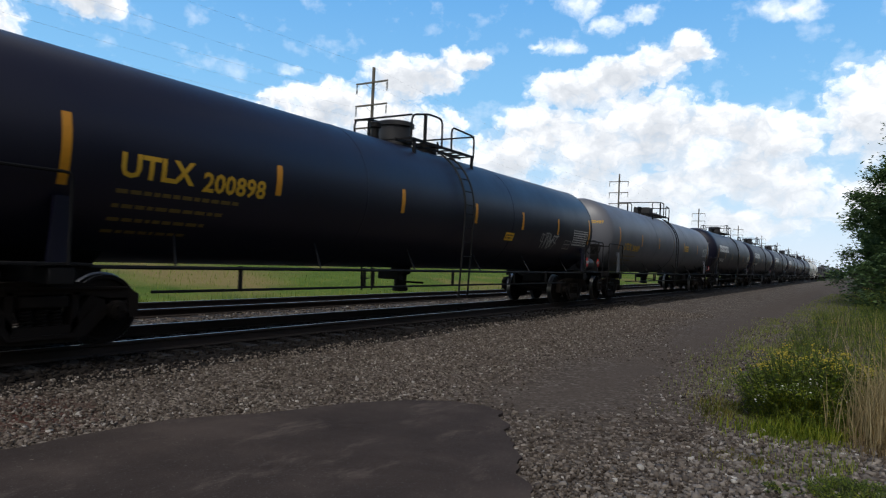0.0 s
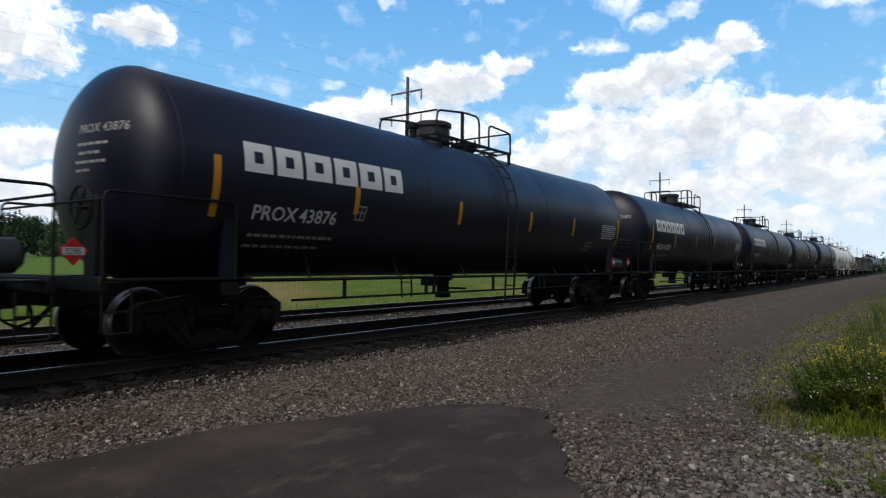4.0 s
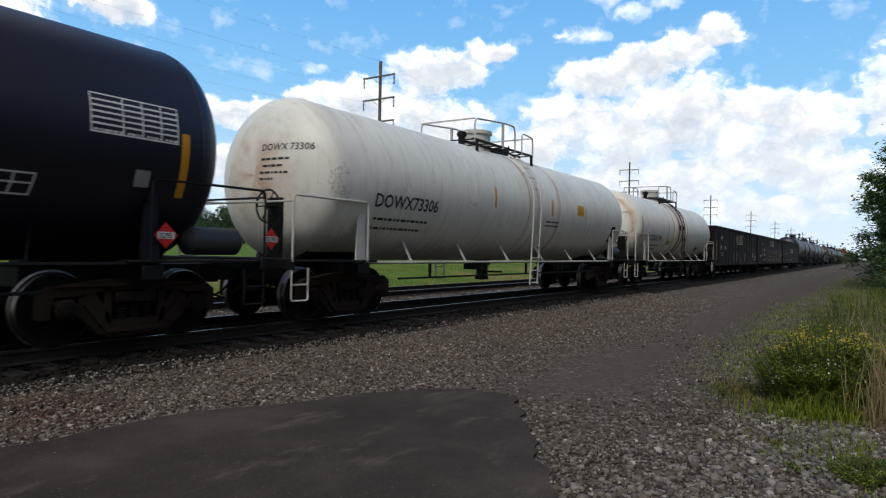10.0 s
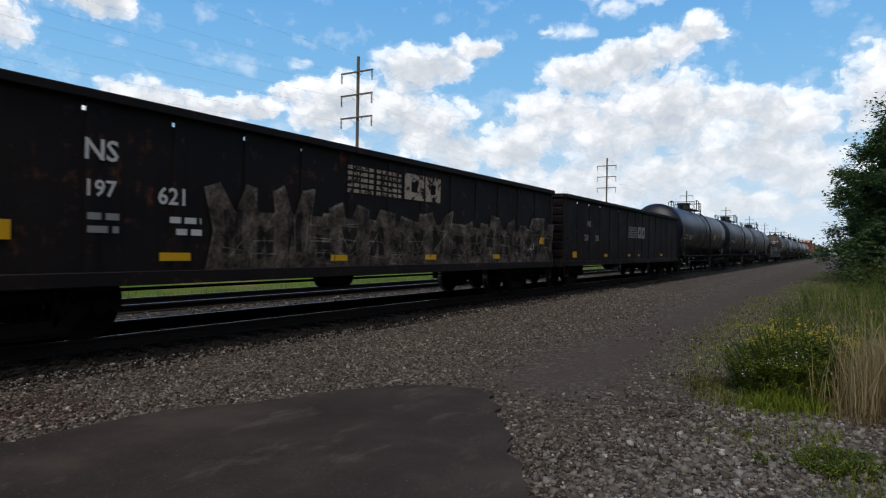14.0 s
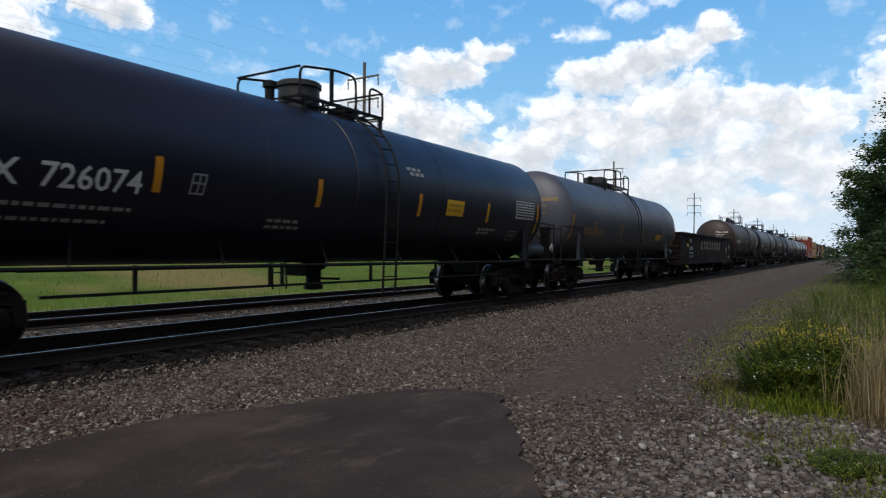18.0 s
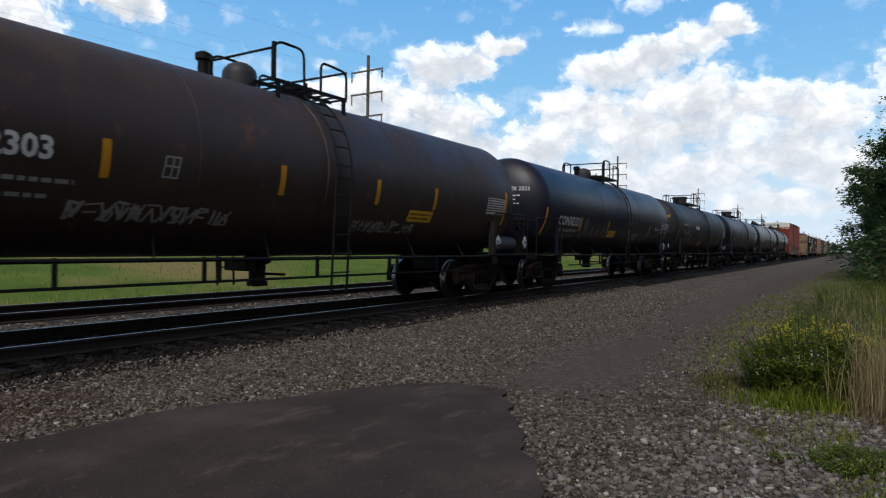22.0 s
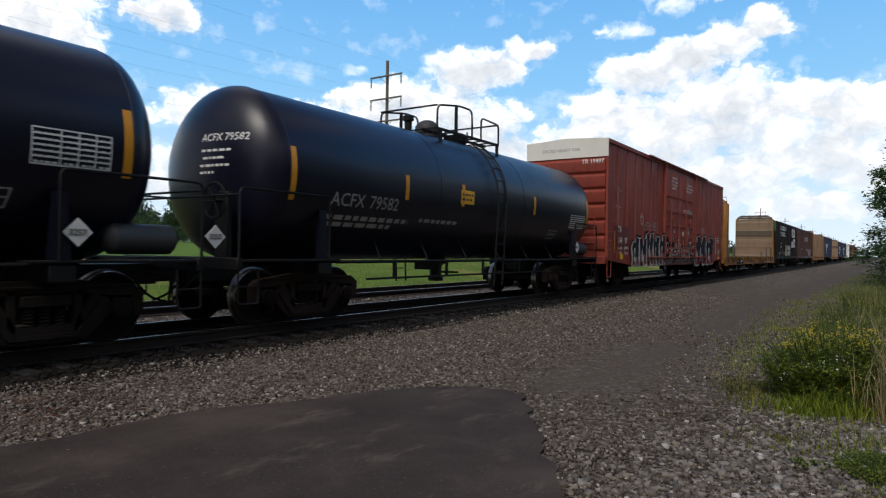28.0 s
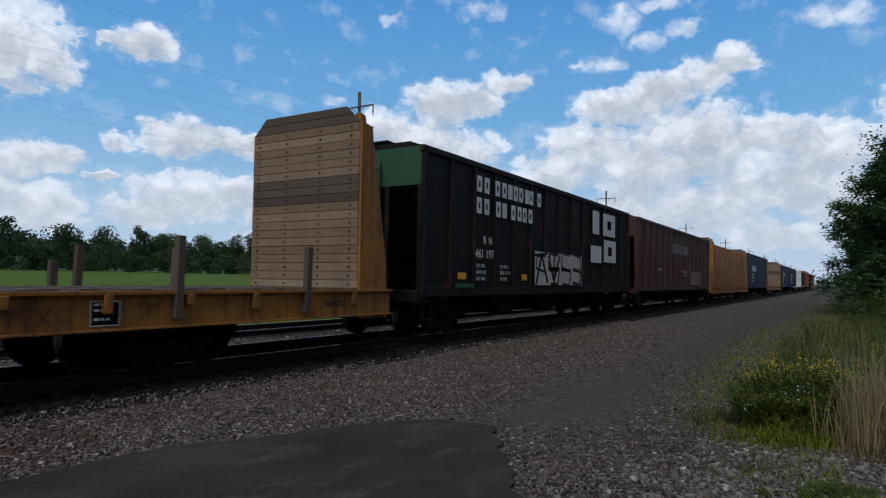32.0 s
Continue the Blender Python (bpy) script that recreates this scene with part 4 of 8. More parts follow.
def placard(root, y, z, x, kind):
    """A diamond hazard placard in a small steel holder."""
    s = Shape().prism([(y - 0.17, z), (y, z - 0.17), (y + 0.17, z), (y, z + 0.17)], "x", x, x + 0.012)
    p = part("placard", s, RED if kind == "red" else LETTER, root, "diamond hazard placard")
    w = Shape().prism([(y - 0.12, z - 0.045), (y + 0.12, z - 0.045), (y + 0.12, z + 0.045), (y - 0.12, z + 0.045)], "x", x + 0.013, x + 0.016)
    part("number_panel", w, LETTER if kind == "red" else WHITESTEEL, p)
    tex = text_shape({"red": "3295", "white": "3257", "black": "3257"}.get(kind, "3257"), 0.10, 0.02)
    decal(p, "number", tex, LETTER_K, y - 0.105, z - 0.036, x + 0.0175, proud=0.0)
    if kind == "black":
        d = Shape().prism([(y - 0.1, z - 0.07), (y, z - 0.17), (y + 0.1, z - 0.07)], "x", x + 0.013, x + 0.016)
        part("lower_half", d, LETTER_K, p)


# tank cars -----------------------------------------------------------
HATCH_BOLT = Shape().tube([(0, 0, 0.12), (0, 0, 0.30)], 0.022, 6).mesh(DARKSTEEL, 40)


def tank_car(name, label, centre, half, r, mat, end_a, end_b, fit=DARKSTEEL, stripes=(), plat=(-1.9, 1.42), hatch="drum", rings=(), rusty=False, marks=(), trim=None, ladder=(0.32, 0.72), ladder_mat=None, sz=-0.28, nose=0.0, tail=0.0):
    """A tank car: half is half its truck spacing; end_a and end_b its coupler faces, both from its centre."""
    root = car_root(name, label, "tank car", centre)
    zb = 1.05
    zc = zb + r
    hl = half + 1.5
    top = zb + 2 * r
    # shell with dished heads
    dep = 0.46 * r
    prof = [(r * math.sin(k * math.pi / 24), -hl + dep * (1 - math.cos(k * math.pi / 24))) for k in range(0, 13)]
    prof[0] = (0.001, -hl)
    prof += [(r, -hl + dep + (2 * (hl - dep)) * k / 6) for k in range(1, 6)]
    prof += [(a, -h) for a, h in prof[:13][::-1]]
    prof = [(a, h - nose if h < -hl + dep + 0.01 else h + tail if h > hl - dep - 0.01 else h) for a, h in prof]
    part("tank", Shape().turn(prof, "y", 72, (0, 0, zc)), mat, root, smooth=60)
    for y in rings:
        part("shell_band", Shape().turn([(r, y - 0.12), (r + 0.018, y - 0.11), (r + 0.018, y + 0.11), (r, y + 0.12)], "y", 72, (0, 0, zc)), mat, root, smooth=40)
    for y in (-hl + dep - nose, hl - dep + tail, -half * 0.36, half * 0.36):
        part("weld_seam", Shape().turn([(r, y - 0.012), (r + 0.006, y), (r, y + 0.012)], "y", 72, (0, 0, zc)), mat, root)
    # underframe at each end
    for s, e in ((-1, end_a), (1, end_b)):
        far = abs(e) - 0.25
        sill = Shape()
        y0, y1 = sorted((s * (half - 1.1), s * far))
        sill.box(-0.33, 0.33, y0, y1, 0.70, 1.0, 0.012)
        sill.prism([(-0.33, 0.95), (0.33, 0.95), (0.75, zc - math.sqrt(r * r - 0.75 ** 2) + 0.02), (-0.75, zc - math.sqrt(r * r - 0.75 ** 2) + 0.02)], "y", *sorted((s * (half - 0.9), s * (half + 0.7))))
        part("stub_sill", sill, fit, root)
        part("bolster_beam", Shape().box(-1.45, 1.45, s * half - 0.15, s * half + 0.15, 0.82, 1.02, 0.012), fit, root)
        part("end_sill", Shape().box(-1.48, 1.48, s * (far - 0.12), s * (far - 0.12) + s * 0.10, 0.92, 1.10, 0.01) if s > 0 else Shape().box(-1.48, 1.48, -far + 0.02, -far + 0.12, 0.92, 1.10, 0.01), fit, root)
        for x in (-1.46, 1.10):
            part("end_platform", Shape().box(x, x + 0.36, *sorted((s * (half - 0.35), s * (far - 0.02))), 1.04, 1.075, 0.006), fit, root)
        for sx in (1, -1):
            x = sx * 1.34
            low = zc - 0.62
            inner = math.sqrt(r * r - 0.62 ** 2) - 0.03
            post = Shape().prism([(s * half - 0.14, 1.0), (s * half + 0.14, 1.0), (s * half + 0.08, low), (s * half - 0.08, low)], "x", x - 0.02, x + 0.02)
            post.box(min(x, sx * inner), max(x, sx * inner), s * half - 0.07, s * half + 0.07, low - 0.16, low)
            part("saddle_post", post, trim or mat, root)
            # end handrail and corner step
            ye, ym = s * (far - 0.06), s * (half - 0.05)
            rail = Shape().tube(bend([(sx * 1.47, ye, 1.05), (sx * 1.47, ye, 2.12), (sx * 1.47, ym, 2.12), (sx * 1.47, ym, 1.05)], 0.1), 0.019, 6)
            part("end_handrail", rail, trim or fit, root)
            step = Shape().tube(bend([(sx * 1.46, ye, 0.95), (sx * 1.46, ye, 0.42), (sx * 1.46, ye - s * 0.36, 0.42), (sx * 1.46, ye - s * 0.36, 0.95)], 0.05), 0.016, 5)
            step.tube([(sx * 1.46, ye, 0.68), (sx * 1.46, ye - s * 0.36, 0.68)], 0.014, 5)
            part("corner_step", step, trim or fit, root)
        cross = Shape().tube([(-1.47, s * (far - 0.06), 2.02), (1.47, s * (far - 0.06), 2.02)], 0.017, 6)
        part("cross_rail", cross, trim or fit, root)
        pipe = Shape().tube(bend([(0.55, s * (far - 0.3), 0.9), (0.62, s * (far + 0.05), 0.8), (0.3, s * (far + 0.22), 0.45)], 0.15), 0.022, 6)
        part("air_hose", pipe, GRIME, root)
    # handbrake and brake cylinder
    fa = abs(end_a) - 0.33
    bw = Shape().turn([(0.27 + 0.018 * math.cos(k), 0.018 * math.sin(k)) for k in [i * 1.0472 for i in range(7)]], "y", 20, (0.85, -fa, 1.95))
    for k in range(3):
        a = k * 1.0472
        bw.tube([(0.85 - 0.27 * math.cos(a), -fa, 1.95 - 0.27 * math.sin(a)), (0.85 + 0.27 * math.cos(a), -fa, 1.95 + 0.27 * math.sin(a))], 0.012, 5)
    bw.tube([(0.85, -fa, 1.95), (0.85, -fa + 0.18, 1.95)], 0.03, 8)
    bw.box(0.70, 1.0, -fa + 0.12, -fa + 0.22, 1.05, 2.1, 0.01)
    part("brake_wheel", bw, fit, root)
    fb = abs(end_b) - 0.4
    part("air_tank", Shape().turn([(0.0, fb - 1.05), (0.12, fb - 1.03), (0.2, fb - 0.95), (0.2, fb - 0.15), (0.12, fb - 0.07), (0.0, fb - 0.05)], "y", 20, (1.05, 0, 1.34)), GREYSTEEL if fit is DARKSTEEL else fit, root)
    # side rails under the tank
    for sx in (1, -1):
        part("side_rail", Shape().tube([(sx * 1.40, -half, 1.03), (sx * 1.40, half, 1.03)], 0.026, 6), trim or fit, root)
        n = 6
        for k in range(n):
            y = -half + 1.5 + (2 * half - 3.0) * k / (n - 1)
            part("rail_bracket", Shape().tube([(sx * 1.40, y, 1.03), (sx * 1.0, y + 0.22, zc - math.sqrt(r * r - 1.0) + 0.02)], 0.03 if trim else 0.016, 5), trim or fit, root)
    # brake pipe on hangers along the near side
    part("brake_pipe", Shape().tube([(1.26, -half + 1.25, 0.70), (1.26, half - 1.25, 0.70)], 0.022, 5), fit, root)
    for k, y in enumerate((-0.80, -0.38, 0.05, 0.47, 0.79)):
        for d in (-0.13, 0.13) if k % 2 else (-0.03,):
            part("pipe_hanger", Shape().box(1.235, 1.285, y * (half - 1.3) + d - 0.022, y * (half - 1.3) + d + 0.022, 0.68, 1.06), fit, root, smooth=None)
    valve = Shape().turn([(0.24, 1.12), (0.24, 0.92), (0.15, 0.88), (0.15, 0.60), (0.19, 0.58), (0.19, 0.50), (0.0, 0.48)], "z", 16)
    valve.tube([(0.15, 0, 0.72), (0.6, 0.1, 0.72)], 0.025, 6)
    valve.box(-0.3, 0.3, -0.5, -0.3, 0.78, 1.0, 0.02)
    part("outlet_valve", valve, fit, root)
    part("brake_rigging", Shape().tube([(0.35, -half + 1.4, 0.98), (0.35, half - 1.4, 0.98)], 0.02, 5), fit, root)
    # top platform
    xd = 0.82
    pa, pb = plat
    deck = Shape()
    for k in range(9):
        y = pa + 0.02 + k * (pb - pa) / 8.1
        deck.box(-xd, xd, y - 0.02, y + 0.02, top + 0.03, top + 0.06)
    for x in (-xd, -0.42, 0.38, xd - 0.04):
        deck.box(x, x + 0.045, pa - 0.03, pb + 0.03, top + 0.01, top + 0.07)
    for x in (-xd, xd):
        for y in (pa + 0.1, pb - 0.1):
            deck.box(x - 0.03, x + 0.03, y, y + 0.06, zc + math.sqrt(r * r - xd * xd) - 0.04, top + 0.03)
    tagged(part("top_platform", deck, fit, root, smooth=None), kind="stuff")
    hh = top + 0.70
    for sx in (1, -1):
        x = sx * xd
        part("platform_rail", Shape().tube(bend([(x, pa, top), (x, pa, hh - 0.14), (x, -0.3, hh), (x, 0.28, hh), (x, 0.30, top)], 0.16), 0.024, 6), trim or fit, root)
        part("platform_rail", Shape().tube(bend([(x, 0.72, top), (x, 0.72, hh - 0.10), (x, pb, hh - 0.14), (x, pb, top)], 0.14), 0.024, 6), trim or fit, root)
        part("rail_post", Shape().box(x - 0.028, x + 0.028, -0.45, -0.39, top, hh - 0.03), trim or fit, root, smooth=None)
    for y in (pa, pb):
        part("platform_rail", Shape().tube([(-xd, y, hh - 0.14), (xd, y, hh - 0.14)], 0.022, 6), trim or fit, root)
    if hatch == "drum":
        man = Shape().turn([(0.40, -0.15), (0.40, 0.40), (0.44, 0.42), (0.44, 0.50), (0.40, 0.53), (0.0, 0.55)], "z", 24, (0, -0.45, top))
    elif hatch == "dome":
        man = Shape().turn([(0.30, -0.15), (0.30, 0.18)] + [(0.30 * math.cos(k * 0.2618), 0.18 + 0.24 * math.sin(k * 0.2618)) for k in range(1, 7)], "z", 24, (0, -0.45, top))
    else:
        man = Shape().box(-0.4, 0.4, -0.85, -0.2, top - 0.1, top + 0.42, 0.03)
    part("manway", man, trim or DRUM, root)
    lid = Shape().turn([(0.26, -0.12), (0.26, 0.16), (0.33, 0.17), (0.33, 0.22), (0.1, 0.27), (0.0, 0.27)], "z", 20, (0, 0.85, top))
    cover = part("fill_hatch", lid, fit, root)
    for k in range(6):
        part("hatch_bolt", HATCH_BOLT, parent=cover, m=pose(0.33 * math.cos(k * 1.047), 0.85 + 0.33 * math.sin(k * 1.047), top))
    part("relief_valve", Shape().turn([(0.09, -0.1), (0.09, 0.26), (0.13, 0.28), (0.13, 0.38), (0.05, 0.42), (0.0, 0.42)], "z", 14, (0, -1.2, top)), fit, root)
    # ladders round both sides
    for sx in (1, -1):
        lad = Shape()
        rr = r + 0.11
        for y in ladder:
            p = [(sx * rr * math.sin(a), y, zc + rr * math.cos(a)) for a in [radians(30 + 7 * k) for k in range(9)]]
            p += [(sx * (r + 0.11), y, zc - 0.2), (sx * (r + 0.02), y, 0.42)]
            lad.tube(p, 0.024, 5)
        for k in range(5):
            a = radians(38 + 12 * k)
            lad.tube([(sx * rr * math.sin(a), ladder[0], zc + rr * math.cos(a)), (sx * rr * math.sin(a), ladder[1], zc + rr * math.cos(a))], 0.015, 5)
        z = zc - 0.1
        while z > 0.45:
            lad.tube([(sx * (r + 0.08), ladder[0], z), (sx * (r + 0.08), ladder[1], z)], 0.015, 5)
            z -= 0.33
        part("ladder", lad, ladder_mat or fit, root)
        if ladder_mat is RUSTED:
            for y in (ladder[0] - 0.10, ladder[1] + 0.04):
                part("ladder_clamp", Shape().box(*sorted((sx * (r - 0.06), sx * (r + 0.05))), y - 0.08, y + 0.08, zc + 0.0, zc + 0.24, 0.03), RUSTED, root, "rusty ladder clamp")
    # reflective stripes and lettering on the near side
    for k, y in enumerate(stripes):
        long = k in (0, len(stripes) - 1)
        decal(root, "reflective_stripe", patch(0.115, 0.86 if long else 0.48), STRIPE, y, sz - 0.22 if long else sz, (r, zc), "amber reflective stripe")
    for item in marks:
        kind, y, z = item[:3]
        if kind == "text":
            decal(root, "lettering", text_shape(item[3], item[4], *(item[6:7] or (0.012,))), item[5], y, z, (r, zc), "painted reporting mark")
        elif kind == "bars":
            decal(root, "small_lettering", bars_shape(item[3], item[4], len(TRAIN)), item[5], y, z, (r, zc), "lines of small stencilled writing")
        elif kind == "table":
            t = decal(root, "data_table", frame_shape(item[3], item[4], 0.018, (0.34, 0.56, 0.78), (0.2, 0.35, 0.5, 0.65, 0.8)), LETTER, y, z, (r, zc), "white-ruled data panel")
            rows = [(a * item[3] + 0.04, (0.05 + 0.15 * k) * item[4], 0.16 * item[3]) for k in range(6) for a in (0.0, 0.16, 0.36, 0.58, 0.80)]
            decal(root, "table_writing", bars_shape(rows, 0.026, 7), LETTER, y, z, (r, zc), "rows of small stencilled writing")
        elif kind == "blocks":
            emblem(root, item, (r, zc))
        elif kind == "panel":
            decal(root, "panel", patch(item[3], item[4]), item[5], y, z, (r, zc), item[6] if len(item) > 6 else "")
            if len(item) > 7:
                decal(root, "panel_writing", bars_shape([(0.05, item[4] * 0.6, item[3] - 0.1), (0.05, item[4] * 0.25, item[3] - 0.15)], item[4] * 0.16, 3), item[7], y, z, (r, zc), proud=0.009)
        elif kind == "frame":
            decal(root, "consolidated_stencil", frame_shape(item[3], item[4], 0.024, (0.48,), (0.5,)), item[5], y, z, (r, zc), "small ruled stencil box", lean=-0.12)
        elif kind == "scrawl":
            tagged(decal(root, "graffiti", (scrawl_shape if len(item) > 7 else tag_shape)(item[3], item[4], item[6]), item[5], y, z, (r, zc), "scrawled graffiti"), kind="stuff")
        elif kind == "head":
            head = ("head", r, zc, hl + nose, dep)
            decal(root, "head_lettering", text_shape(item[3], 0.17, 0.012), item[4], item[1], item[2], head, "reporting mark on the tank head")
            decal(root, "small_lettering", bars_shape([(0.02, -0.17, 0.6), (0.06, -0.29, 0.45), (0.0, -0.41, 0.62), (0.0, -0.52, 0.3)], 0.038, 5), item[4], item[1], item[2], head, "lines of small stencilled writing")
        elif kind == "placard":
            placard(root, -half - 2.0 if y < 0 else half + 0.16, 1.40, 1.20 if y < 0 else 1.44, item[3])
    add_couplers(root, end_a, end_b)
    TRAIN.append((root, centre, add_trucks(root, (-half, half), rusty)))
    return root


def scrawl_shape(w, h, seed, line=0.035, loops=5):
    """A wandering hand-drawn line."""
    rnd = random.Random(seed)
    pts = []
    n = loops * 9
    for k in range(n + 1):
        t = k / n
        pts.append((w * t + 0.10 * w / loops * math.sin(t * loops * 6.283 * 1.0 + 1), h * (0.5 + 0.5 * math.sin(t * loops * 6.283) * rnd.uniform(0.55, 1.0))))
    v, f = [], []
    for (a, b), (c, d) in zip(pts, pts[1:]):
        dx, dy = c - a, d - b
        q = math.hypot(dx, dy) or 1
        nx, ny = -dy / q * line / 2, dx / q * line / 2
        steps = max(1, int(abs(dy) / 0.1))
        for i in range(steps):
            t0, t1 = i / steps, (i + 1) / steps
            o = len(v)
            v.extend([(a + dx * t0 + nx, b + dy * t0 + ny), (a + dx * t1 + nx, b + dy * t1 + ny), (a + dx * t1 - nx, b + dy * t1 - ny), (a + dx * t0 - nx, b + dy * t0 - ny)])
            f.append([o, o + 1, o + 2, o + 3])
    return v, f


STROKES = (((0, 0), (0, 1)), ((0, 1), (1, 0.95)), ((1, 1), (0.95, 0)), ((0, 0.5), (1, 0.55)), ((0, 0), (1, 1)), ((0, 1), (0.5, 0.1), (1, 1)), ((0, 0), (0.5, 0.9), (1, 0)),
           ((0.1, 0.05), (0.9, 0.0), (1, 0.5), (0.1, 0.55)), ((0.9, 0.95), (0.1, 1.0), (0, 0.5), (0.9, 0.45)), ((0.5, 0), (0.45, 1)), ((0, 0.1), (0.5, 0), (1, 0.2)), ((-0.1, 0.8), (1.1, 0.9)))


def tag_shape(w, h, seed, line=0.035, letters=0):
    """A sprayed tag: cells of jagged made-up strokes that spell nothing."""
    rnd = random.Random(seed)
    n = letters or max(3, int(w / (h * 0.62)))
    v, f = [], []
    for i in range(n):
        cw = w / n
        for pts in rnd.sample(STROKES, rnd.randint(2, 4)):
            hh = h * rnd.uniform(0.78, 1.0)
            q = [(i * cw + 0.08 * cw + 0.84 * cw * a + rnd.uniform(-0.06, 0.06) * cw, hh * b + rnd.uniform(-0.04, 0.04) * h) for a, b in pts]
            ln = line * rnd.uniform(0.7, 1.3)
            for (a, b), (c, d) in zip(q, q[1:]):
                dx, dy = c - a, d - b
                m = math.hypot(dx, dy) or 1
                nx, ny = -dy / m * ln / 2, dx / m * ln / 2
                steps = max(1, int(abs(dy) / 0.1))
                for k in range(steps):
                    t0, t1 = k / steps, (k + 1) / steps
                    o = len(v)
                    v.extend([(a + dx * t0 + nx, b + dy * t0 + ny), (a + dx * t1 + nx, b + dy * t1 + ny), (a + dx * t1 - nx, b + dy * t1 - ny), (a + dx * t0 - nx, b + dy * t0 - ny)])
                    f.append([o, o + 1, o + 2, o + 3])
    return v, f


def small(y, z, n=2, length=2.2, mat=LETTER_DIM, h=0.055):
    """Lines of weight data under a reporting mark."""
    return ("bars", y, z, [(0.0, -0.2 * k, length * (1 - 0.12 * k)) for k in range(n)], h, mat)


def head_marks(body, mat):
    """The reporting mark and small data on the leading tank head."""
    return ("head", 0.12, 0.42, body, mat)


def make_tanks():
    """All tank cars in train order, with their lettering on the near side."""
    st = (-8.62, -5.34, -2.0, 1.0, 3.6, 6.1, 8.85)
    amber = "amber warning panel with small print"
    tank_car("tank_car", "black tank car with amber stripes and yellow lettering", 12.5, 8.55, 1.42, BLACK, -10.7, 10.55, plat=(-0.95, 1.8), tail=-0.25, stripes=st,
             marks=[("text", -7.9, -0.30, "UTLX", 0.42, LETTER_Y, 0.03), ("text", -6.68, -0.36, "200898", 0.38, LETTER_Y, 0.025), small(-7.9, -0.52, 4, 1.9, LETTER_YS), ("panel", 2.75, -0.62, 0.5, 0.22, AMBER, amber, LETTER_K),
                    ("table", 7.5, -0.56, 1.25, 0.5), ("frame", 6.85, -0.72, 0.5, 0.3, LETTER_DIM), ("placard", 9.3, 1.30, "red"), ("scrawl", 5.0, -0.75, 1.3, 0.5, LETTER_DIM, 3)])
    tank_car("tank_car", "faded grey tank car with worn yellow lettering", 33.55, 8.55, 1.42, SLATE, -10.45, 10.6, stripes=(-8.7, -5.6, -2.7, 0.2, 2.5, 5.9, 8.88), rings=(0.35,), hatch="box",
             marks=[("text", -7.95, -0.50, "UTLX", 0.38, LETTER_Y, 0.03), ("text", -6.85, -0.52, "200489", 0.34, LETTER_Y, 0.03), small(-7.9, -0.8, 3, 1.9, LETTER_YS), head_marks("UTLX 200489", LETTER_Y), ("panel", 2.76, -0.24, 0.80, 0.30, AMBER, amber, LETTER_K),
                    ("table", 7.55, -0.4, 1.2, 0.48), ("frame", 6.8, -0.82, 0.5, 0.3, LETTER_DIM), ("placard", 9.3, 1.30, "red"), ("placard", -9.3, 1.30, "red")])
    st = (-7.35, -4.87, -1.7, 1.4, 4.3, 7.3)
    for c, num, half in ((53.3, "43895", 7.0), (71.4, "43876", 7.0), (89.6, "43800", 7.03), (107.75, "43712", 7.03)):
        m = [("text", -6.65, -0.66, "PROX", 0.32, LETTER, 0.012), ("text", -5.75, -0.66, num, 0.32, LETTER, 0.012), small(-6.6, -0.95, 2, 1.7), head_marks("PROX " + num, LETTER_DIM), ("blocks", -6.85, 0.02, (0.50, 0.50, 0.55, 0.52, 0.55, 0.50), 0.44, 0.075, LETTER),
             ("frame", -4.55, -0.55, 0.24, 0.26, LETTER_DIM), ("table", 6.15, -0.46, 1.05, 0.42), ("frame", 5.15, -0.9, 0.48, 0.3, LETTER_DIM), ("placard", 7.75, 1.22, "red"), ("placard", -7.75, 1.22, "red")]
        tank_car("tank_car", "black tank car with white block emblem and amber stripes", c, half, 1.51, BLACK, -9.1, 9.08, sz=-0.45, plat=(-1.4, 1.75), tail=-0.15, stripes=(-7.35, -4.6, -1.5, 1.58, 4.07, 7.37), marks=m)
    tank_car("tank_car", "black tank car with yellow lettering and sprayed graffiti", 125.2, 6.25, 1.46, BLACK, -8.35, 8.4, plat=(-1.0, 1.14), stripes=(-6.95, -3.6, -1.0, 1.77, 4.3, 7.1), hatch="box",
             marks=[("text", -6.0, -0.52, "UTLX", 0.38, LETTER_Y, 0.03), ("text", -4.92, -0.50, "661993", 0.34, LETTER_Y, 0.025), small(-5.9, -0.78, 3, 2.0, LETTER_YS), head_marks("UTLX 661993", LETTER_Y), ("bars", -2.25, 0.42, [(0, 0, 0.5), (0.05, -0.1, 0.5), (0.1, -0.2, 0.4)], 0.06, LETTER_YD),
                    ("panel", 2.8, -0.85, 0.52, 0.2, AMBER, amber, LETTER_K), ("scrawl", 0.15, -0.5, 1.2, 0.42, LETTER, 8), ("scrawl", 0.3, -0.55, 0.9, 0.5, LETTER_DIM, 12), ("table", 6.0, -0.55, 0.95, 0.42), ("frame", 5.0, -0.85, 0.42, 0.28, LETTER_DIM),
                    ("placard", -7.0, 1.30, "black"), ("placard", 7.2, 1.30, "black")])
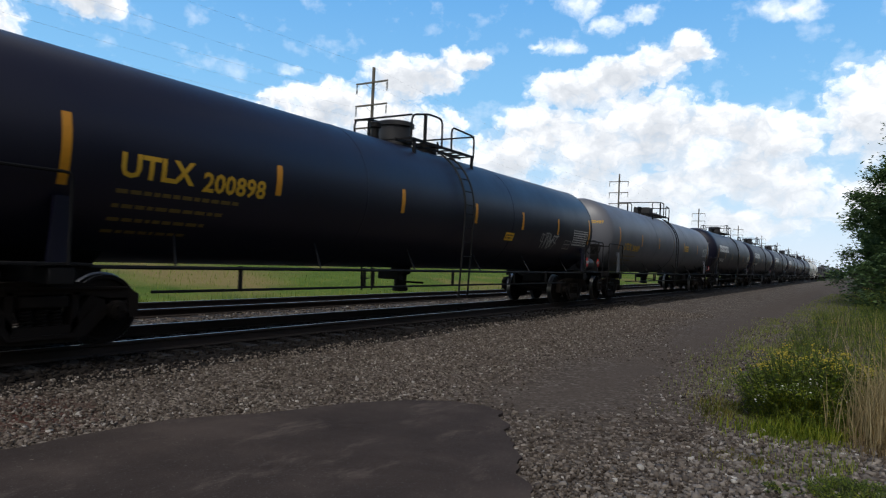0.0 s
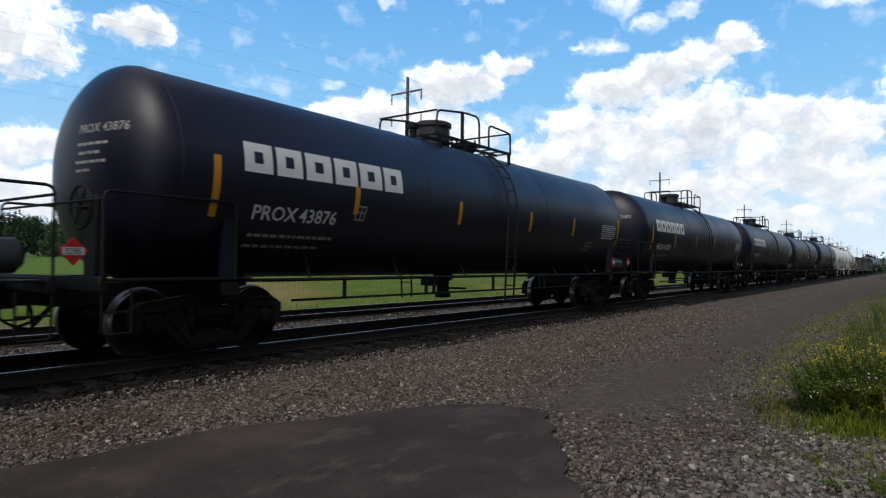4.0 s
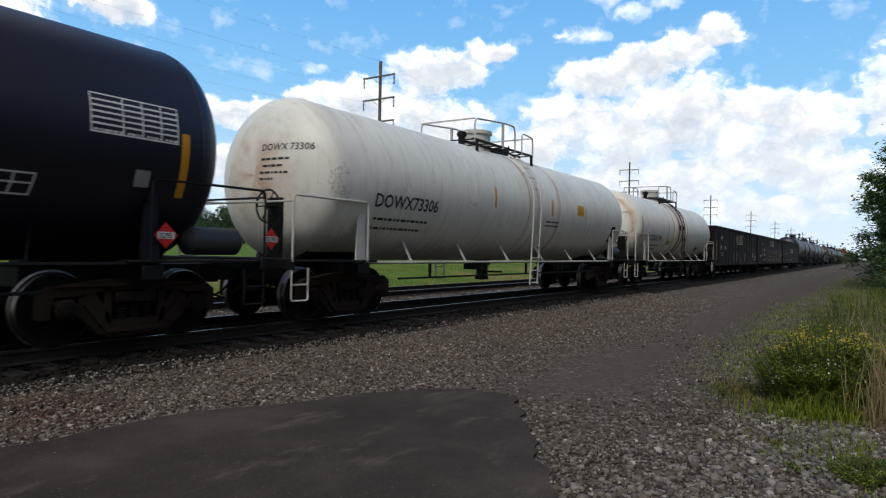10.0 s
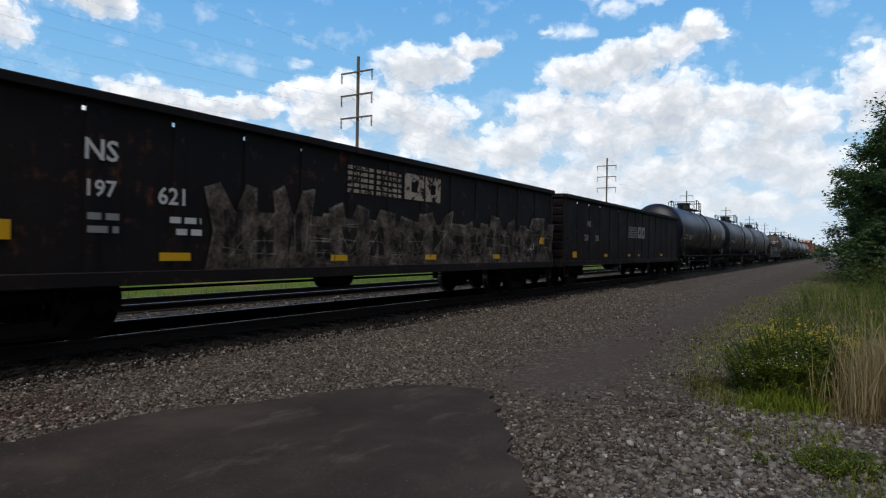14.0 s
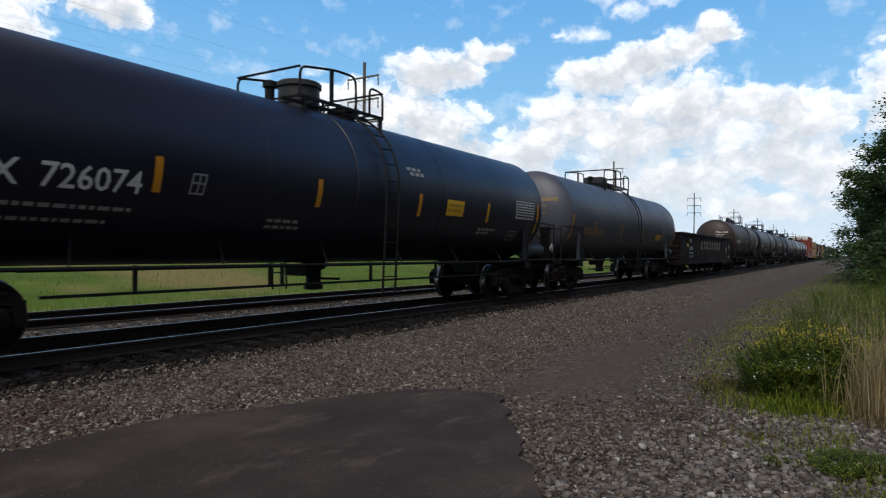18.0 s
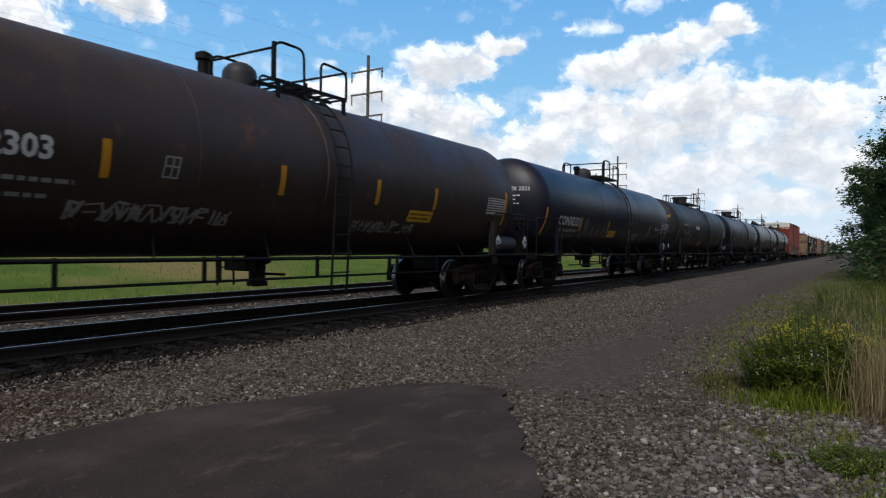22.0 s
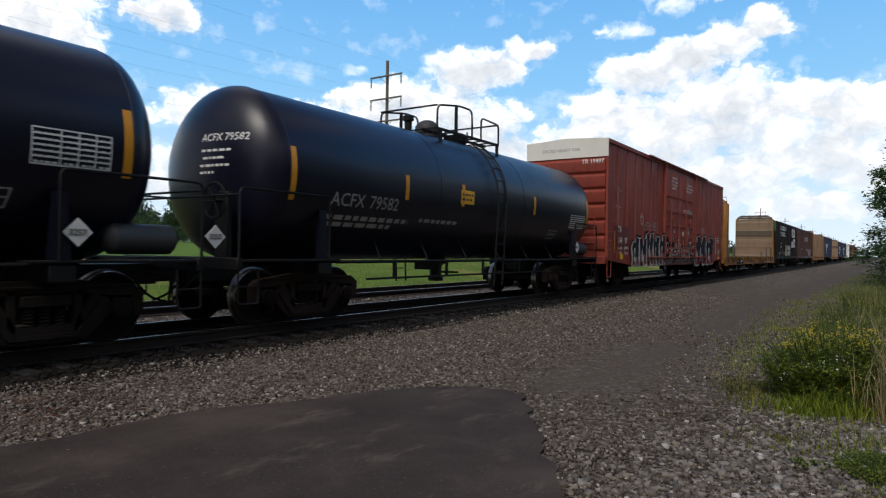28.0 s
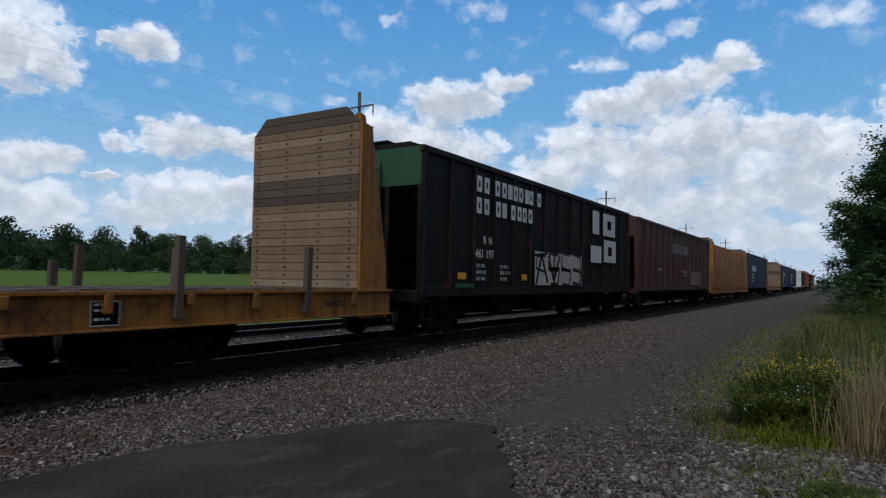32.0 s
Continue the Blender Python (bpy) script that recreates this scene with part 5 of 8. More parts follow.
    tank_car("tank_car", "clean black tank car with white lettering and amber stripes", 142.95, 7.1, 1.55, BLACK, -9.3, 9.2, sz=-0.5, tail=-0.15, stripes=(-7.4, -4.1, -1.44, 2.18, 4.75, 7.4), rings=(), rusty=True,
             marks=[("text", -6.65, -0.66, "SHPX", 0.40, LETTER, 0.025), ("text", -5.42, -0.66, "204284", 0.40, LETTER, 0.02), ("text", -6.65, -0.90, "LD LMT  196000LB  88 900KG", 0.15, LETTER, 0.01), ("text", -6.65, -1.12, "LT WT   67000LB  30 400KG", 0.15, LETTER_DIM, 0.01), head_marks("SHPX 204284", LETTER),
                    ("frame", -3.85, -0.6, 0.26, 0.28, LETTER), ("text", -3.8, -0.54, "C", 0.15, LETTER), ("panel", -7.25, -0.62, 0.26, 0.24, LETTER_DIM, "white card"), ("panel", 1.2, -0.93, 0.5, 0.2, AMBER, amber, LETTER_K), ("table", 6.2, -0.02, 1.15, 0.48),
                    ("panel", 6.8, -0.62, 0.2, 0.22, LETTER_DIM, "white card"), ("frame", 5.2, -0.85, 0.45, 0.28, LETTER), ("scrawl", -3.5, -1.2, 0.9, 0.3, LETTER_DIM, 4), ("bars", 3.3, -0.9, [(0, 0, 1.3)], 0.07, LETTER_DIM), ("placard", 7.45, 1.25, "red"), ("placard", -7.7, 1.25, "red")])
    tank_car("tank_car", "dirty white tank car with dark lettering and rust stains", 160.95, 6.75, 1.50, DOWWHITE, -8.85, 8.75, nose=-0.18, ladder=(-0.05, 0.40), ladder_mat=WHITESTEEL, fit=DARKSTEEL, trim=WHITESTEEL, stripes=(), rings=(0.3,), rusty=True,
             marks=[("text", -6.5, -0.48, "DOWX", 0.36, LETTER_K, 0.02), ("text", -5.3, -0.48, "73306", 0.36, LETTER_K, 0.02), small(-6.4, -0.75, 2, 1.8, LETTER_K), head_marks("DOWX 73306", LETTER_K), ("panel", 3.3, -0.10, 0.55, 0.32, LETTER_Y, amber, LETTER_YD), ("panel", -2.0, -0.2, 0.09, 0.5, STRIPE),
                    ("panel", 1.36, -0.22, 0.11, 0.46, STRIPE), ("panel", 3.96, -0.2, 0.07, 0.32, STRIPE), ("bars", 1.05, -0.42, [(0, 0, 0.9), (0, -0.12, 0.9)], 0.05, LETTER_K), ("panel", 6.6, -0.9, 0.4, 0.6, LETTER_K, "dark plate"), ("placard", -7.3, 1.35, "red")])
    tank_car("tank_car", "white tank car with brown rust runs round its ladder", 177.8, 5.75, 1.44, RUSTWHITE, -7.75, 7.8, ladder=(-0.21, 0.22), ladder_mat=RUSTED, fit=DARKSTEEL, trim=WHITESTEEL, stripes=(-6.45,), rings=(-1.15, 1.05), rusty=True,
             marks=[("text", -5.1, -0.60, "OCAX", 0.36, LETTER_K, 0.02), ("text", -4.05, -0.60, "6204", 0.36, LETTER_K, 0.01), small(-4.6, -0.85, 2, 1.3, LETTER_K), head_marks("OCAX 6204", LETTER_DIM), ("panel", -2.25, -0.78, 0.5, 0.24, LETTER_YD, amber), ("table", 5.1, -0.35, 0.8, 0.5),
                    ("panel", -3.1, -0.78, 0.1, 0.4, STRIPE), ("panel", -1.4, -0.72, 0.1, 0.4, STRIPE), ("panel", 3.8, -0.85, 0.1, 0.4, STRIPE), ("panel", 3.95, -1.05, 0.4, 0.26, LETTER_K, "black stencil panel"), ("frame", 4.45, -1.02, 0.3, 0.24, LETTER_K), ("placard", 5.85, 1.45, "white")])
    for c, num in ((247.8, "726011"), (266.25, "726074")):
        tank_car("tank_car", "black tank car with white lettering and amber stripes", c, 7.05, 1.48, BLACK, -9.3, 9.2, sz=-0.52, plat=(-1.25, 1.15), stripes=(-7.6, -4.5, -1.45, 1.6, 4.62, 7.6), rings=(-0.3,),
                 marks=[("text", -7.2, -0.56, "CBTX", 0.42, LETTER, 0.012), ("text", -5.9, -0.56, num, 0.42, LETTER, 0.012), small(-7.1, -0.82, 2, 2.4), head_marks("CBTX " + num, LETTER), ("frame", -3.95, -0.5, 0.24, 0.3, LETTER_DIM), ("bars", -2.4, -0.85, [(0, 0, 0.7), (0, -0.12, 0.75)], 0.06, LETTER_DIM),
                        ("bars", 1.2, 0.42, [(0, 0, 0.5), (0.1, -0.1, 0.5)], 0.07, LETTER_DIM), ("panel", 2.72, -0.44, 0.75, 0.36, AMBER, amber, LETTER_YD), ("table", 6.25, -0.34, 1.15, 0.48), ("frame", 6.1, -1.0, 0.5, 0.3, LETTER_DIM), ("bars", 4.4, -0.75, [(0, 0, 0.9), (0, -0.1, 0.6)], 0.07, LETTER_DIM)])
    tank_car("tank_car", "dull slate grey tank car with nearly worn-off yellow lettering", 283.7, 6.1, 1.49, GREYTANK, -8.3, 8.35, sz=-0.64, tail=0.38, stripes=(-6.98, -4.75, -1.6, 1.5, 5.0, 7.38), rings=(-0.35,), hatch="box", rusty=True,
             marks=[("text", -5.8, -0.64, "UTLX", 0.36, LETTER_YD, 0.02), ("text", -4.6, -0.64, "666695", 0.30, LETTER_YD, 0.01), head_marks("UTLX 666695", LETTER_YD), ("panel", 3.86, -0.66, 0.84, 0.27, AMBER, amber, LETTER_YD), ("bars", 4.8, -0.75, [(0, 0, 0.7), (0, -0.12, 0.6)], 0.06, LETTER_K), ("placard", -7.5, 1.42, "black")])
    tank_car("tank_car", "rusty brown tank car with white lettering", 318.9, 6.45, 1.48, BROWN, -8.7, 8.6, plat=(-0.45, 1.42), sz=-0.5, stripes=(-7.35, -3.72, -0.84, 1.6, 3.6, 6.9), rings=(0.35,), hatch="dome", rusty=True,
             marks=[("text", -6.25, -0.34, "CONX", 0.36, LETTER, 0.03), ("text", -4.98, -0.34, "2303", 0.36, LETTER, 0.03), small(-6.2, -0.62, 2, 2.2, LETTER_DIM), head_marks("CONX 2303", LETTER), ("frame", -2.9, -0.42, 0.24, 0.3, LETTER_DIM), ("panel", 2.8, -0.8, 0.88, 0.26, AMBER, amber, LETTER_K), ("table", 6.0, -0.45, 0.9, 0.4),
                    ("scrawl", -4.0, -1.1, 2.4, 0.3, LETTER_DIM, 5), ("scrawl", 1.2, -1.1, 2.0, 0.28, LETTER_DIM, 6), ("placard", -7.6, 1.35, "black"), ("placard", 7.3, 1.3, "black")])
    tank_car("tank_car", "black tank car with bold white lettering and looping graffiti", 335.9, 6.3, 1.48, BLACK, -8.4, 8.4, plat=(-0.6, 1.42), sz=-0.72, stripes=(-7.4, -4.45, -1.62, 1.2, 4.0, 7.15), hatch="dome", rusty=True,
             marks=[("text", -6.35, -0.55, "CONX", 0.40, LETTER, 0.02), ("text", -5.22, -0.55, "2321", 0.40, LETTER, 0.02), ("text", -6.35, -0.78, "LD LMT 191300 LB 86750 KG", 0.14, LETTER, 0.01), ("text", -6.3, -0.98, "LT WT   71700 LB 32550 KG", 0.14, LETTER_DIM, 0.01), head_marks("CONX 2321", LETTER),
                    ("frame", -4.0, -0.6, 0.24, 0.32, LETTER_DIM), ("panel", -1.33, -0.89, 0.84, 0.27, AMBER, amber, LETTER_YD), ("scrawl", -4.5, -1.0, 3.0, 0.5, LETTER_DIM, 9, "loops"), ("bars", 1.6, -0.75, [(0, 0, 1.1), (0, -0.12, 1.0), (0, -0.24, 0.9)], 0.08, LETTER_DIM), ("text", 5.0, -0.45, "FRA AIP", 0.20, LETTER, 0.01),
                    ("table", 5.95, -0.52, 1.15, 0.45), ("placard", 6.95, 1.35, "white"), ("placard", -7.6, 1.35, "white")])
    tank_car("tank_car", "dusty black tank car with yellow lettering", 352.6, 6.2, 1.45, CHARCOAL, -8.3, 8.3, sz=-0.86, plat=(-1.2, 1.42), stripes=(-6.95, -3.85, -1.0, 2.4, 5.0, 7.0), rings=(0.7,), rusty=False,
             marks=[("text", -5.8, -0.40, "UTLX 663883", 0.26, LETTER_YD, 0.01), ("bars", -5.75, 0.05, [(0, 0, 1.1)], 0.09, LETTER_Y), ("panel", -2.85, -0.10, 0.55, 0.2, AMBER, "yellow and white emblem panel"), ("panel", -2.3, -0.10, 0.5, 0.2, LETTER), small(-5.7, -0.7, 3, 2.0, LETTER_YS), head_marks("UTLX 663883", LETTER_Y), ("panel", -1.0, -1.08, 0.82, 0.26, AMBER, amber, LETTER_K), ("table", 6.1, -0.4, 0.9, 0.4), ("frame", 4.9, -0.8, 0.4, 0.26, LETTER_DIM), ("placard", -7.4, 1.4, "black"), ("placard", 7.2, 1.4, "black")])
    tank_car("tank_car", "black tank car with white data panel and hot stencil", 369.7, 6.7, 1.45, BLACK, -8.8, 8.7, stripes=(-7.4, -4.4, -1.4, 1.5, 4.5, 7.35),
             marks=[("text", -6.3, -0.45, "UTLX 662517", 0.28, LETTER_YD, 0.01), small(-6.2, -0.7, 2, 2.0, LETTER_YS), ("panel", 1.9, -0.6, 0.5, 0.22, AMBER, amber), ("text", 6.95, 0.10, "HOT", 0.20, LETTER, 0.02), ("table", 5.8, -0.4, 1.15, 0.47), ("frame", 4.95, -0.85, 0.5, 0.3, LETTER_DIM), ("placard", 7.2, 1.38, "white"), ("placard", -7.4, 1.38, "white")])
    tank_car("tank_car", "glossy black tank car with white lettering and amber stripes", 387.1, 6.7, 1.44, BLACK_GLOSS, -8.7, 8.8, sz=-0.19, plat=(-1.45, 1.48), stripes=(-7.45, -4.15, -1.65, 1.4, 4.0, 7.4), hatch="dome",
             marks=[("text", -6.5, -0.42, "FHRX", 0.38, LETTER, 0.025), ("text", -5.45, -0.42, "260026", 0.38, LETTER, 0.025), ("text", -6.5, -0.72, "LD LMT  188800 LB  85 600 KG", 0.14, LETTER_DIM, 0.01), ("text", -6.5, -0.92, "LT WT   74200 LB  33 700 KG", 0.14, LETTER_DIM, 0.01), head_marks("FHRX 260026", LETTER), ("bars", -7.3, 0.25, [(0, 0, 0.8), (0, -0.1, 0.8)], 0.06, LETTER_DIM),
                    ("panel", 1.40, -0.62, 0.84, 0.28, AMBER, amber, LETTER_YD), ("table", 6.35, -0.35, 0.9, 0.42), ("bars", 2.5, -0.75, [(0, 0, 0.7), (0, -0.1, 0.6), (0, -0.2, 0.65)], 0.06, LETTER_DIM), ("bars", 4.2, -0.75, [(0, 0, 0.8), (0, -0.1, 0.7), (0, -0.2, 0.65)], 0.06, LETTER_DIM), ("frame", 5.8, -0.9, 0.4, 0.26, LETTER_DIM), ("placard", -7.8, 1.4, "black"), ("placard", 7.4, 1.38, "white")])
    tank_car("tank_car", "short glossy black tank car with slanted amber stripes", 403.3, 5.3, 1.46, BLACK_GLOSS, -7.4, 7.3, plat=(-1.2, 1.6), tail=0.15, stripes=(-6.1, -3.15, -1.1, 2.45, 6.15), rings=(0.95,), hatch="dome", rusty=True,
             marks=[("text", -5.15, -0.52, "ACFX", 0.34, LETTER_DIM, 0.005), ("text", -4.15, -0.52, "79582", 0.34, LETTER_DIM, 0.005), ("bars", -5.15, -0.78, [(0, 0, 2.3), (0, -0.14, 1.8)], 0.09, LETTER_DIM), head_marks("ACFX 79582", LETTER), ("panel", -1.15, -0.22, 0.55, 0.3, AMBER, amber, LETTER_K), ("bars", -2.5, -0.72, [(0, 0, 1.4)], 0.08, LETTER_DIM),
                    ("table", 4.95, -0.55, 1.1, 0.4), ("frame", 3.7, -0.95, 0.5, 0.28, LETTER_DIM), ("placard", -6.2, 1.40, "white"), ("placard", 6.0, 1.30, "white")])


make_tanks()


# open and closed box-shaped cars ---------------------------------------
FORMS = (((0, 0), (0.26, 0.0), (0.30, 0.42), (0.44, 0.30), (0.58, 0.42), (0.66, 0.0), (0.98, 0.02), (0.92, 0.55), (1.02, 1.0), (0.70, 0.98), (0.50, 0.68), (0.30, 1.0), (-0.04, 0.95), (0.08, 0.5)),
          ((0.05, 0), (0.42, 0.02), (0.45, 0.30), (0.60, 0.30), (0.62, 0.0), (0.98, 0.04), (0.90, 0.48), (1.0, 0.97), (0.55, 1.0), (0.50, 0.80), (0.12, 0.84), (-0.02, 0.62), (0.14, 0.36)),
          ((0, 0.03), (0.9, 0.0), (1.0, 0.22), (0.62, 0.34), (0.60, 0.55), (0.94, 0.62), (0.98, 0.98), (0.1, 1.0), (-0.05, 0.78), (0.3, 0.66), (0.28, 0.40), (-0.02, 0.34)))


def mottled_piece(root, thrown, x):
    """A faded sprayed piece: overlapping letter-like forms with pale rims, worn through to the steel."""
    rnd = random.Random(21)
    y0, y1 = thrown[0][0], thrown[-1][0] + thrown[-1][2]
    decal(root, "graffiti", patch(y1 - y0 - 0.2, 0.95), GRAFFITI_FILL, y0 + 0.1, 0.82, x, "faded brown graffiti ground", proud=0.002)
    for k, (y, base, w, h, sh) in enumerate(thrown):
        pts = [(p * w + rnd.uniform(-0.05, 0.05), q * h + rnd.uniform(-0.05, 0.05)) for p, q in FORMS[sh]]
        rim = [(w * 0.5 + (p - w * 0.5) * (1 + 0.10 / w), h * 0.5 + (q - h * 0.5) * (1 + 0.10 / h)) for p, q in pts]
        core = [(w * 0.5 + (p - w * 0.5) * 0.42, h * 0.5 + (q - h * 0.5) * 0.5) for p, q in pts]
        for outline, mat, lab, up in ((rim, GRAFFITI_RIM, "worn pale graffiti rim", 0.003), (pts, GRAFFITI_FILL, "faded brown graffiti form", 0.005), (core, GRAFFITI_CORE, "sooty inner graffiti form", 0.007)):
            decal(root, "graffiti", (outline, [list(range(len(outline)))]), mat, y, base, x, lab, proud=up + 0.0002 * (k % 5))
        tagged(decal(root, "graffiti", tag_shape(w * 0.8, h * 0.5, 70 + k, 0.022, 1), GRAFFITI_RIM, y + 0.1 * w, base + 0.3 * h * rnd.random(), x, "sprayed graffiti line", proud=0.010), kind="stuff")

def side_marks(root, marks, x):
    for item in marks:
        kind, y, z = item[:3]
        if kind == "text":
            decal(root, "lettering", text_shape(item[3], item[4], 0.018), item[5], y, z, x, "painted reporting mark")
        elif kind == "panel":
            decal(root, "panel", patch(item[3], item[4]), item[5], y, z, x, item[6] if len(item) > 6 else "", proud=0.005 + (0.001 if item[5] is SPRAY_DARK else 0.0015 if item[5] in (GRAFFITI_PALE, STRIPE, AMBER) else 0.0))
        elif kind == "blocks":
            emblem(root, item, x)
        elif kind == "bars":
            decal(root, "small_lettering", bars_shape(item[3], item[4], 11), item[5], y, z, x, "lines of small stencilled writing")
        elif kind == "box":
            decal(root, "board_rim", frame_shape(item[3], item[4], 0.014), item[5], y, z, x, "thin white board rim")
        elif kind == "frame":
            decal(root, "stencil_box", frame_shape(item[3], item[4], 0.024, (0.48,), (0.5,)), item[5], y, z, x, "small ruled stencil box")
        elif kind == "forms":
            mottled_piece(root, item[3], x)
        elif kind == "scrawl":
            tagged(decal(root, "graffiti", tag_shape(item[3], item[4], item[6], item[7] if len(item) > 7 else 0.04, item[8] if len(item) > 8 else 0), item[5], y, z, x, "sprayed graffiti", proud=0.009), kind="stuff")


def end_ladder(root, x, y, z0, z1, mat, n=5):
    for k in range(n):
        z = z0 + (z1 - z0) * k / (n - 1)
        part("grab_iron", Shape().tube(bend([(x, y, z), (x + 0.06, y, z), (x + 0.06, y + 0.45, z), (x, y + 0.45, z)], 0.03, 2), 0.012, 5), mat, root)


def end_corrugation(root, y, s, hw, z0, z1, n, mat, depth=0.075):
    """Horizontal pressed ribs across an end wall."""
    for k in range(n):
        a = z0 + (z1 - z0) * k / n
        b = a + (z1 - z0) / n
        prof = [(y, a + 0.02), (y + s * depth * 0.55, a + (b - a) * 0.18), (y + s * depth, a + (b - a) * 0.66), (y + s * depth, a + (b - a) * 0.84), (y, b - 0.01)]
        part("end_rib", Shape().prism(prof, "x", -hw + 0.05, hw - 0.05), mat, root, smooth=20)


def gondola(label, front, rear, trucks, z0, z1, mat, posts, marks, slots=True, ribs=7, lip=0.0):
    """An open high-sided gondola with side posts, top chord, corrugated ends and a floor."""
    c = (front + rear) / 2
    root = car_root("gondola_car", label, "gondola car", c)
    a, b = front - c, rear - c
    hw = 1.44
    for sx in (1, -1):
        s = Shape()
        x0, x1 = sorted((sx * hw, sx * (hw - 0.02)))
        if slots:
            s.box(x0, x1, a, b, z0, z1 - 0.26)
            part("upper_strake", Shape().box(x0, x1, a, b, z1 - 0.20, z1 - 0.1), mat, root, smooth=None)
            step = (b - a) / posts
            for k in range(posts):
                y0 = a + k * step
                web = Shape().box(x0, x1, y0 + (0.09 if k else 0), y0 + step - (0.06 if k < posts - 1 else 0), z1 - 0.26, z1 - 0.20)
                part("slot_web", web, mat, root, smooth=None)
        else:
            s.box(x0, x1, a, b, z0, z1 - 0.1)
        part("side_sheet", s, mat, root, smooth=None)
        part("top_chord", Shape().box(*sorted((sx * (hw - 0.06), sx * (hw + 0.09))), a, b, z1 - 0.12, z1, 0.012), mat, root)
        part("side_sill", Shape().box(*sorted((sx * (hw - 0.03), sx * (hw + 0.06))), a, b, z0 - 0.02, z0 + 0.16, 0.01), mat, root)
        for k in range(posts + 1):
            y = a + 0.08 + (b - a - 0.16) * k / posts
            part("side_post", Shape().prism([(y - 0.075, z0 + 0.16), (y + 0.075, z0 + 0.16), (y + 0.075, z1 - 0.12), (y - 0.075, z1 - 0.12)], "x", *sorted((sx * hw, sx * (hw + 0.018)))), mat, root, smooth=None)
    for s, y in ((-1, a), (1, b)):
        part("end_sheet", Shape().box(-hw + 0.02, hw - 0.02, *sorted((y, y - s * 0.03)), z0, z1), mat, root, smooth=None)
        end_corrugation(root, y, s, hw, z0 + 0.25, z1 - 0.15, ribs, mat)
        part("end_chord", Shape().box(-hw, hw, *sorted((y - s * 0.02, y + s * 0.09)), z1 - 0.12, z1 + lip, 0.012), mat, root)
        part("end_sill", Shape().box(-hw, hw, *sorted((y - s * 0.1, y + s * 0.16)), z0 - 0.05, z0 + 0.18, 0.012), mat, root)
        for sx in (1, -1):
            st = Shape().tube(bend([(sx * 1.45, y - s * 0.05, z0), (sx * 1.45, y - s * 0.05, 0.4), (sx * 1.45, y - s * 0.42, 0.4), (sx * 1.45, y - s * 0.42, z0)], 0.04), 0.016, 5)
            part("corner_step", st, mat, root)
        end_ladder(root, hw + 0.04, y - s * 0.1 - (0.45 if s > 0 else 0.0), z0 + 0.35, z1 - 0.35, mat, 4)
    part("floor", Shape().box(-hw + 0.02, hw - 0.02, a + 0.03, b - 0.03, z0, z0 + 0.06), mat, root, smooth=None)
    part("centre_sill", Shape().box(-0.3, 0.3, a + 0.1, b - 0.1, 0.66, z0 + 0.01, 0.02), GRIME, root)
    for y in trucks:
        part("bolster_beam", Shape().box(-1.35, 1.35, y - c - 0.18, y - c + 0.18, max(0.72, z0 - 0.15), z0 + 0.02, 0.01), GRIME, root)
    low = Shape()
    mid = (trucks[0] + trucks[1]) / 2 - c
    low.turn([(0.0, mid - 1.2), (0.2, mid - 1.15), (0.2, mid - 0.4), (0.0, mid - 0.35)], "y", 16, (0.6, 0, 0.66))
    low.tube([(0.5, a + 2.6, 0.6), (0.5, b - 2.6, 0.6)], 0.025, 6)
    part("brake_gear", low, GRIME, root)
    side_marks(root, marks, hw + 0.021)
    add_couplers(root, a - 0.62, b + 0.62)
    TRAIN.append((root, c, add_trucks(root, [t - c for t in trucks])))
    return root


def tall_emblem(y, z, mat, w=1.6, h=0.62):
    """A flag-like emblem of worn horizontal bars before plain blocks."""
    return [("bars", y, z + h * 0.2 * k, [(0, 0, 0.46 * w), (0.5 * w, 0, 0.48 * w)], 0.62 * h * 0.2, mat) for k in range(5)] + [("blocks", y + 1.05 * w, z, (0.42 * w, 0.36 * w), h, 0.06, mat)]


